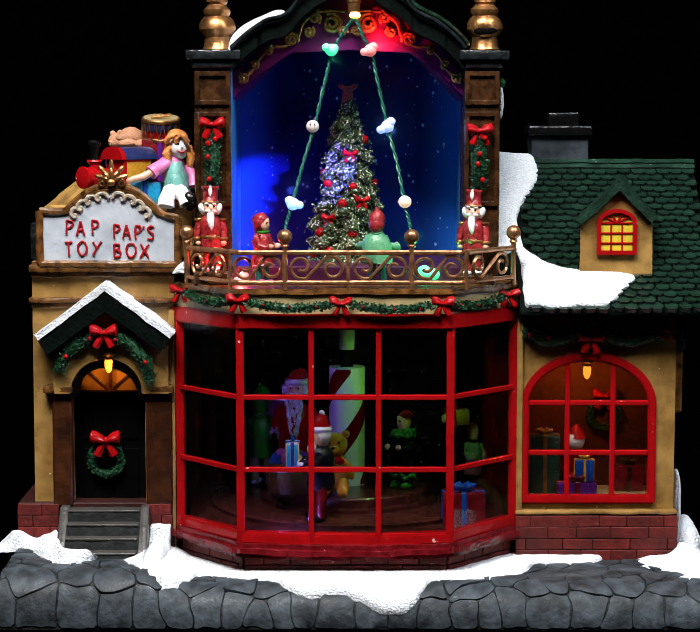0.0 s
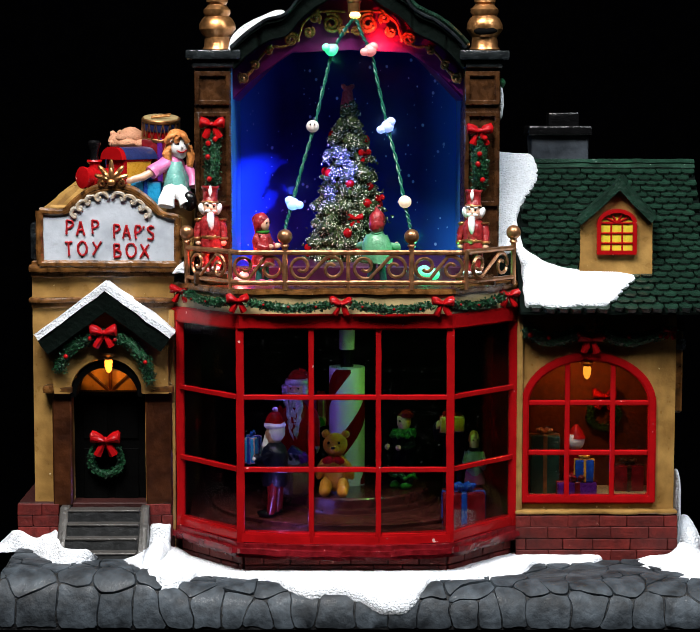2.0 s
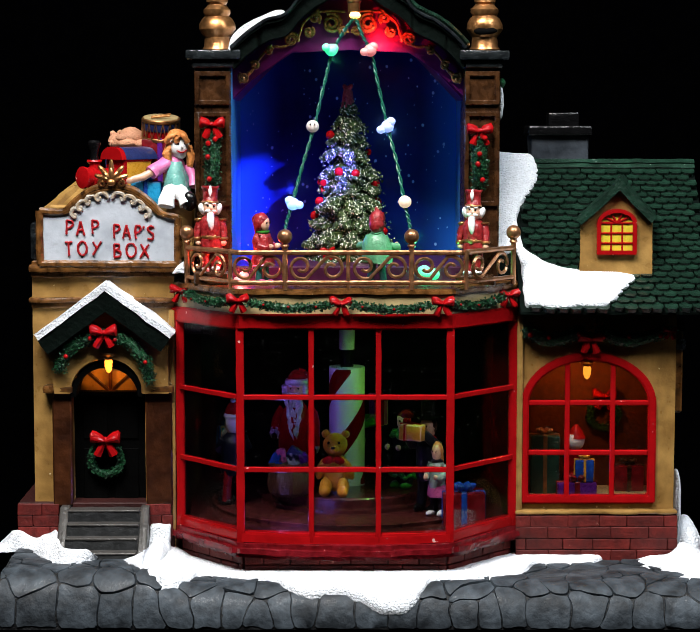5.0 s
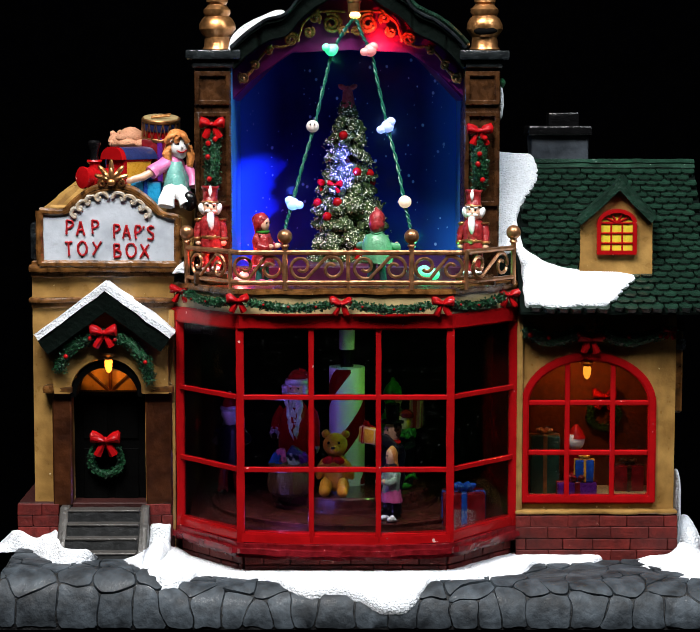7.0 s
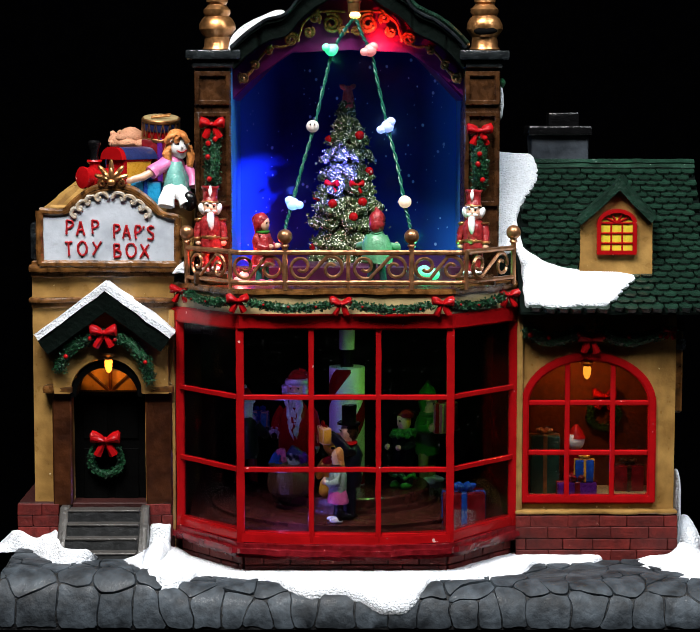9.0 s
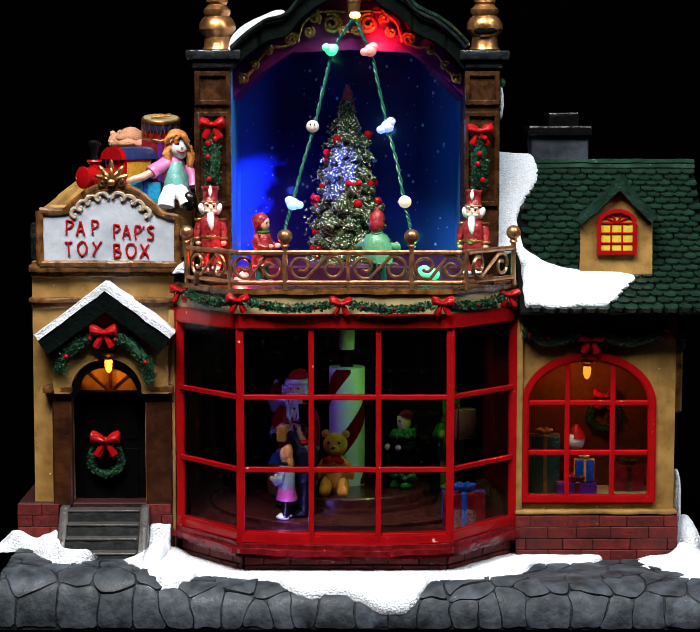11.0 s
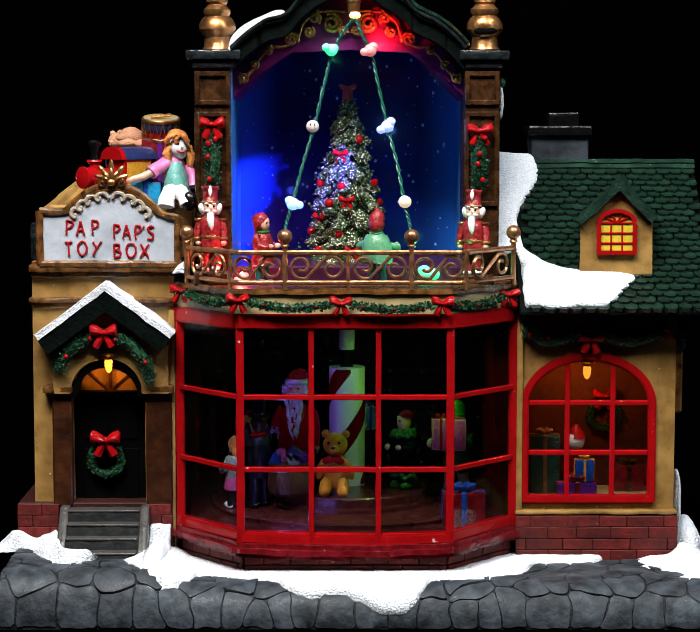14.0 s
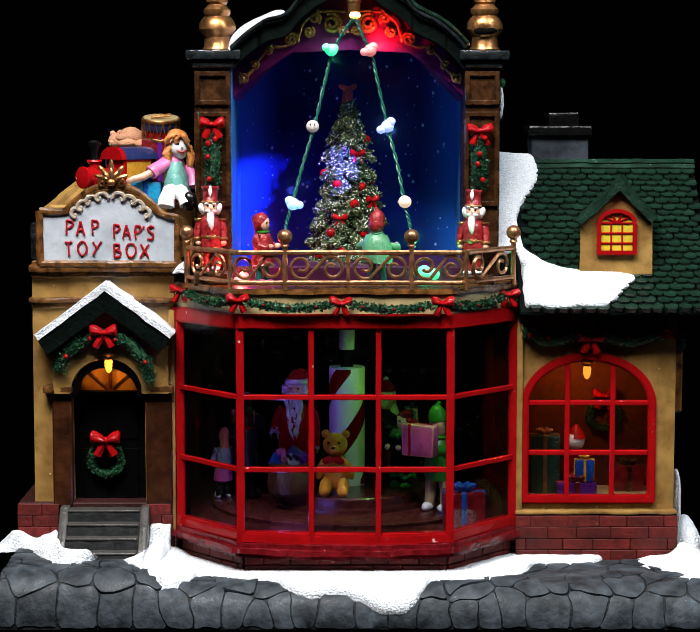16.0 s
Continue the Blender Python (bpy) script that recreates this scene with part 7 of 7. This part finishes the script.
def build_garlands():
    spots = [(-0.0720, -0.0052, 0.1334), (-0.0459, -0.0378, 0.1323), (-0.0037, -0.0378, 0.1310), (0.0380, -0.0378, 0.1310), (0.0673, -0.008, 0.1318)]
    for x, y, z in spots:
        wall_bow(x, y, z, 0.00849)
    for i, (a, b) in enumerate(zip(spots, spots[1:])):
        a, b = Vector(a), Vector(b)
        pts = [a.lerp(b, q) + Vector((0, -0.001, 0.001 - 0.0030 * math.sin(math.pi * q))) for q in (0.1, 0.3, 0.5, 0.7, 0.9)]
        garland("swag_garland", pts, 0.0019, 30 + i, "dark green fir swag with red berries", 520, 3)
    for x, z0, z1, bx, bz, lab in ((-0.0584, 0.1788, 0.2000, -0.0585, 0.2034, 0), (0.0550, 0.1777, 0.1981, 0.0549, 0.2007, 1)):
        garland("hanging_garland", [(x, 0.0005, z1), (x, -0.0005, z1 * 0.6 + z0 * 0.4), (x, 0.0003, z0)], 0.0040, 40 + lab, "dark green fir garland hanging on the pillar", 900, 4)
        wall_bow(bx, -0.0015, bz, 0.00995)
    garland("arch_garland", [(-0.1234, -0.0090, 0.1003), (-0.1202, -0.0095, 0.1080), (-0.1125, -0.0095, 0.1133), (-0.1045, -0.0095, 0.1156), (-0.0945, -0.0095, 0.1124), (-0.0876, -0.0095, 0.1048), (-0.0851, -0.0090, 0.0961)], 0.0034, 50, "dark green fir garland arched over the door", 1000, 4)
    wall_bow(-0.1042, -0.0125, 0.1159, 0.01056)
    sw = [(0.0741, 0.1005), (0.1051, 0.1368)]
    for i, (a, b) in enumerate(sw):
        garland("eave_garland", [(a, -0.002, 0.1173), (a * 0.7 + b * 0.3, -0.0025, 0.1128), (a * 0.4 + b * 0.6, -0.0025, 0.1128), (b, -0.002, 0.1167)], 0.0036, 60 + i, "dark green fir garland under the eaves", 420, 3)
    wall_bow(0.1027, -0.004, 0.1122, 0.00991)
    wall_bow(0.1366, -0.004, 0.1160, 0.00572)
    # door wreath
    rnd = random.Random(77)
    c = Vector((-0.1058, 0.0030, 0.0593))
    ring = [c + Vector((0.0066 * math.cos(a), 0.002, 0.0066 * math.sin(a))) for a in np.linspace(0, 2 * math.pi, 25)]
    t = thing("door_wreath", tuple(c), "dark green fir wreath with red bow on the door", "wreath")
    bm = B()
    tube(bm, ring, 0.0013, 8)
    sprigs(bm, ring, 0.0015, 420, rnd, 0.0014)
    part("greenery", bm, "foliage", t, smooth=0)
    bm = B()
    bow(bm, c + Vector((0, -0.0005, 0.0082)), 0.01190)
    part("ribbon_bow", bm, "red_gloss", t, "glossy red ribbon bow")


# ---- rooms ----
def build_room_things():
    # candy-striped column
    px, r = -0.0014, 0.00803
    zf = FLOOR_Z + 0.006
    t = thing("striped_column", (px, AXIS_Y, zf), "white column with red candy-cane stripe", "column")
    z1 = 0.0950
    bm = B()
    lathe(bm, [(r, 0), (r, z1 - zf)], (px, AXIS_Y, zf), 32)
    part("shaft", bm, "white", t)
    half = 0.03314
    for zc in (0.0629, 0.0629 + half):
        bm = B()
        prev = None
        for k in range(121):
            a = radians(-90 - 720 + 12 * k)
            z = zc + (a + math.pi / 2) * half * 2 / (2 * math.pi)
            za, zz = max(zf + 0.0004, z - 0.0055), min(z1 - 0.0004, z + 0.0055)
            if zz - za < 0.0002:
                prev = None
                continue
            c = (px + (r + 0.0002) * math.cos(a), AXIS_Y + (r + 0.0002) * math.sin(a))
            here = (bm.verts.new((*c, za)), bm.verts.new((*c, zz)))
            if prev:
                bm.faces.new((prev[0], here[0], here[1], prev[1]))
            prev = here
        bmesh.ops.solidify(bm, geom=bm.faces[:], thickness=0.0002)
        part("stripe", bm, "red_gloss", t, "red spiral stripe")
    bm = B()
    lathe(bm, [(0.003, 0), (0.003, 0.1033 - z1)], (px, AXIS_Y, z1), 16)
    part("neck", bm, "black", t)
    bm = B()
    lathe(bm, [(0.0034, 0), (0.0036, Z_HEAD + 0.003 - 0.1029)], (px, AXIS_Y, 0.1029), 20)
    part("collar", bm, "white", t)
    bm, mats = santa_bm(0.0527)
    santa = new("santa_figurine", mesh_of("santa_figurine", bm, mats, (0, 0, 0), 50))
    santa.matrix_basis = pose(-0.0240, 0.032, zf, 0, 0, -10) @ Matrix.Diagonal((0.82, 0.9, 1, 1))
    tagged(santa, "santa figurine in red coat with curling white beard", "figurine")
    c = Vector((-0.0262, 0.0145, zf))
    bm = B()
    lathe(bm, [(0.0070, 0), (0.0092, 0.002), (0.0098, 0.006), (0.0090, 0.010), (0.0078, 0.0118), (0.0090, 0.0128), (0.0094, 0.0142), (0.0080, 0.0150), (0.0070, 0.0136)], c, 40)
    for v in bm.verts:
        a = math.atan2(v.co.y - c.y, v.co.x - c.x)
        k = 1 + 0.07 * math.sin(9 * a + 160 * v.co.z) + 0.04 * math.sin(17 * a)
        v.co.x, v.co.y = c.x + (v.co.x - c.x) * k, c.y + (v.co.y - c.y) * k
    rough(bm, 0.0006, 260)
    s = thing("gift_sack", tuple(c), "dark brown gift sack full of small presents", "sack")
    part("sack", bm, "sack", s)
    for dx, z, m, a, w in ((-0.0052, 0.0165, "blue", 28, 0.0030), (-0.0040, 0.0185, "pink", -12, 0.0020), (0.0010, 0.0170, "grey_sign", -24, 0.0028), (0.0022, 0.0190, "navy", 35, 0.0030), (0.0052, 0.0165, "purple", -35, 0.0026)):
        bm = B()
        box(bm, -w, w, -0.002, 0.002, -0.004, 0.002, 0.0004)
        box(bm, -w * 0.2, w * 0.2, -0.0022, 0.0022, -0.004, 0.0022, 0.0001)
        bmesh.ops.transform(bm, matrix=Matrix.Translation(c) @ pose(dx, 0, z, 0, a, 0), verts=bm.verts)
        part("present", bm, m, s, "small wrapped present")
    bm, mats = bear_bm(0.02911, "honey", "red_gloss")
    ob = new("teddy_bear", mesh_of("teddy_bear", bm, mats, (0, 0, 0), 50))
    ob.matrix_basis = pose(-0.0063, 0.016, zf, 0, 0, -8)
    tagged(ob, "honey yellow teddy bear with red bow", "toy bear")
    figurine("elf_figurine", (0.0240, 0.032, zf), -42, "elf figurine in dark green suit with frilled collar", "figurine", 0.03872, "roof_dark", "roof_dark", "elf_green", "red_dark", "yellow", scarf="elf_green", frill="elf_green", hat_kind="beret")
    present("red_present", 0.0398, 0.0578, -0.012, 0.003, Z_SILL - 0.0015, 0.0471, "red_dark", "blue", "large red present with blue ribbon in window")
    # things in the cottage window
    zr = 0.0422
    present("green_present", 0.0794, 0.0920, 0.014, 0.024, zr, 0.0679, "roof_green", "gold", "dark green present with gold ribbon", "window presents")
    present("purple_present", 0.0908, 0.1080, 0.009, 0.017, zr, 0.0479, "purple", "red_dark", "flat purple present on the floor", "window presents")
    present("blue_present", 0.0986, 0.1068, 0.010, 0.0165, 0.0479, 0.0577, "blue", "yellow", "small blue present with yellow bow", "window presents")
    present("red_present", 0.1169, 0.1300, 0.019, 0.028, zr, 0.0536, "red_dark", "brown", "dark red present by the wall", "window presents")
    bm = B()
    ball(bm, (0.0994, 0.0200, 0.0652), (0.0042, 0.0042, 0.0045), 0, 14, 10)
    lathe(bm, [(0.0043, 0), (0.003, 0.003), (0.0008, 0.006)], Vector((0.0998, 0.0200, 0.0652)) + Vector((0, 0, 0.001)), 14, 1)
    lathe(bm, [(0.004, 0), (0.0055, 0.002), (0.004, 0.0632 - zr)], (0.0994, 0.0235, zr), 14, 1)
    rough(bm, 0.0003, 200)
    solid("gnome_figurine", bm, ["white", "red_gloss"], (0.0994, 0.0235, zr), "white-faced gnome figurine with red cap", "figurine", smooth=50)
    c = Vector((0.1135, 0.0330, 0.0742))
    ring = [c + Vector((0.0062 * math.cos(a), 0, 0.0058 * math.sin(a))) for a in np.linspace(0, 2 * math.pi, 21)]
    t = thing("wall_wreath", tuple(c), "dark fir wreath on the room's back wall", "wreath")
    bm = B()
    tube(bm, ring, 0.0017, 8)
    sprigs(bm, ring, 0.0018, 250, random.Random(3), 0.0016)
    part("greenery", bm, "foliage", t, smooth=0)
    bm = B()
    bow(bm, c + Vector((0, -0.002, 0.0085)), 0.010)
    part("ribbon_bow", bm, "red_gloss", t)
    for nm, p, s in (("hanging_lamp", (0.1031, 0.0100, 0.0982), 1.0), ("fanlight_lamp", (-0.1031, -0.0050, 0.1030), 1.0)):
        t = thing(nm, p, "small glowing amber bulb in gold socket", "lamp")
        p = Vector(p)
        bm = B()
        lathe(bm, [(0.0018 * s, 0), (0.0022 * s, 0.001), (0.0042 * s, 0.0022), (0.0042 * s, 0.003)], p + Vector((0, 0, 0.0012)), 14)
        part("socket", bm, "gold", t)
        bm = B()
        lathe(bm, [(0.0002, -0.0046), (0.001, -0.004), (0.0017, -0.0022), (0.0018, 0), (0.0014, 0.0014)], p, 14)
        part("bulb", bm, "bulb_warm", t, "glowing amber bulb")


def build_riders():
    """Figurines on the turntable: bearing from the front (degrees, to the right), radius, keyed below."""
    riders = []
    def add(ob, bearing, radius):
        riders.append((ob, bearing, radius))
    k = 0.00019
    add(figurine("girl_figurine", (0, 0, FLOOR_Z), 0, "girl figurine with ginger hair, pale blouse, pink skirt", "figurine", 190 * k, "blouse", "black", "white", "ginger", "ginger", skirt="pink", hat_kind="none", scarf="midnight", stance=4.2, girth=0.84, group="turntable figurines"), 8.55, 0.05724)
    add(figurine("boy_figurine", (0, 0, FLOOR_Z), 0, "boy figurine in black top hat holding yellow gift", "figurine", 255 * k, "midnight", "midnight", "black", "black", "brown", gift="yellow", scarf="red_gloss", hat_kind="top", parcel=(3.4, 4.6, 6.6), parcel_z=31.0, parcel_x=-6.0, girth=0.9, group="turntable figurines"), 8.95, 0.04739)
    add(figurine("old_man_figurine", (0, 0, FLOOR_Z), 0, "old man figurine in red cap with blue gift", "figurine", 250 * k, "midnight", "red_dark", "black", "red_gloss", "white", gift="cyan", parcel=(4.6, 6.0, 11.0), parcel_z=21.5, parcel_x=-4.0, beard="white", trim="white", hat_kind="cap", ribbon="blue", group="turntable figurines"), -1.15, 0.05462)
    add(figurine("elf_figurine", (0, 0, FLOOR_Z), 0, "elf figurine in green carrying large pink gift", "figurine", 255 * k, "elf_green", "cream_pale", "white", "elf_green", "elf_green", gift="pink", parcel=(4.0, 5.5, 13.0), parcel_z=24.5, parcel_x=-8.0, scarf="elf_green", group="turntable figurines"), 20.4, 0.04920)
    return riders


build_entrance()
build_bay()
build_tower()
cottage, roof, ROOF = build_cottage()
turntable = build_stage()
build_snow()
build_roof_things()
build_sign()
build_toys()
build_railing()
christmas_tree = build_tree()
build_balcony_things()
build_garlands()
build_room_things()
riders = build_riders()


# ---- motion ----
SPIN_RING, SPIN_TREE = 11.6, 23.84


def motions():
    walk(turntable, [(t, pose(0, AXIS_Y, FLOOR_Z, 0, 0, -SPIN_RING * t)) for t in np.arange(0, 16.01, 1.0)])
    walk(christmas_tree, [(t, pose(*TREE, 0, 0, SPIN_TREE * t)) for t in np.arange(0, 16.01, 1.0)])
    for ob, front, radius in riders:
        rows = []
        for t in np.arange(0, 16.01, 1.0):
            a = SPIN_RING * (front - t)
            rows.append((t, pose(radius * math.sin(radians(a)), AXIS_Y - radius * math.cos(radians(a)), FLOOR_Z, 0, 0, a - 75)))
        walk(ob, rows)


build_shingles()
build_cobbles()
motions()
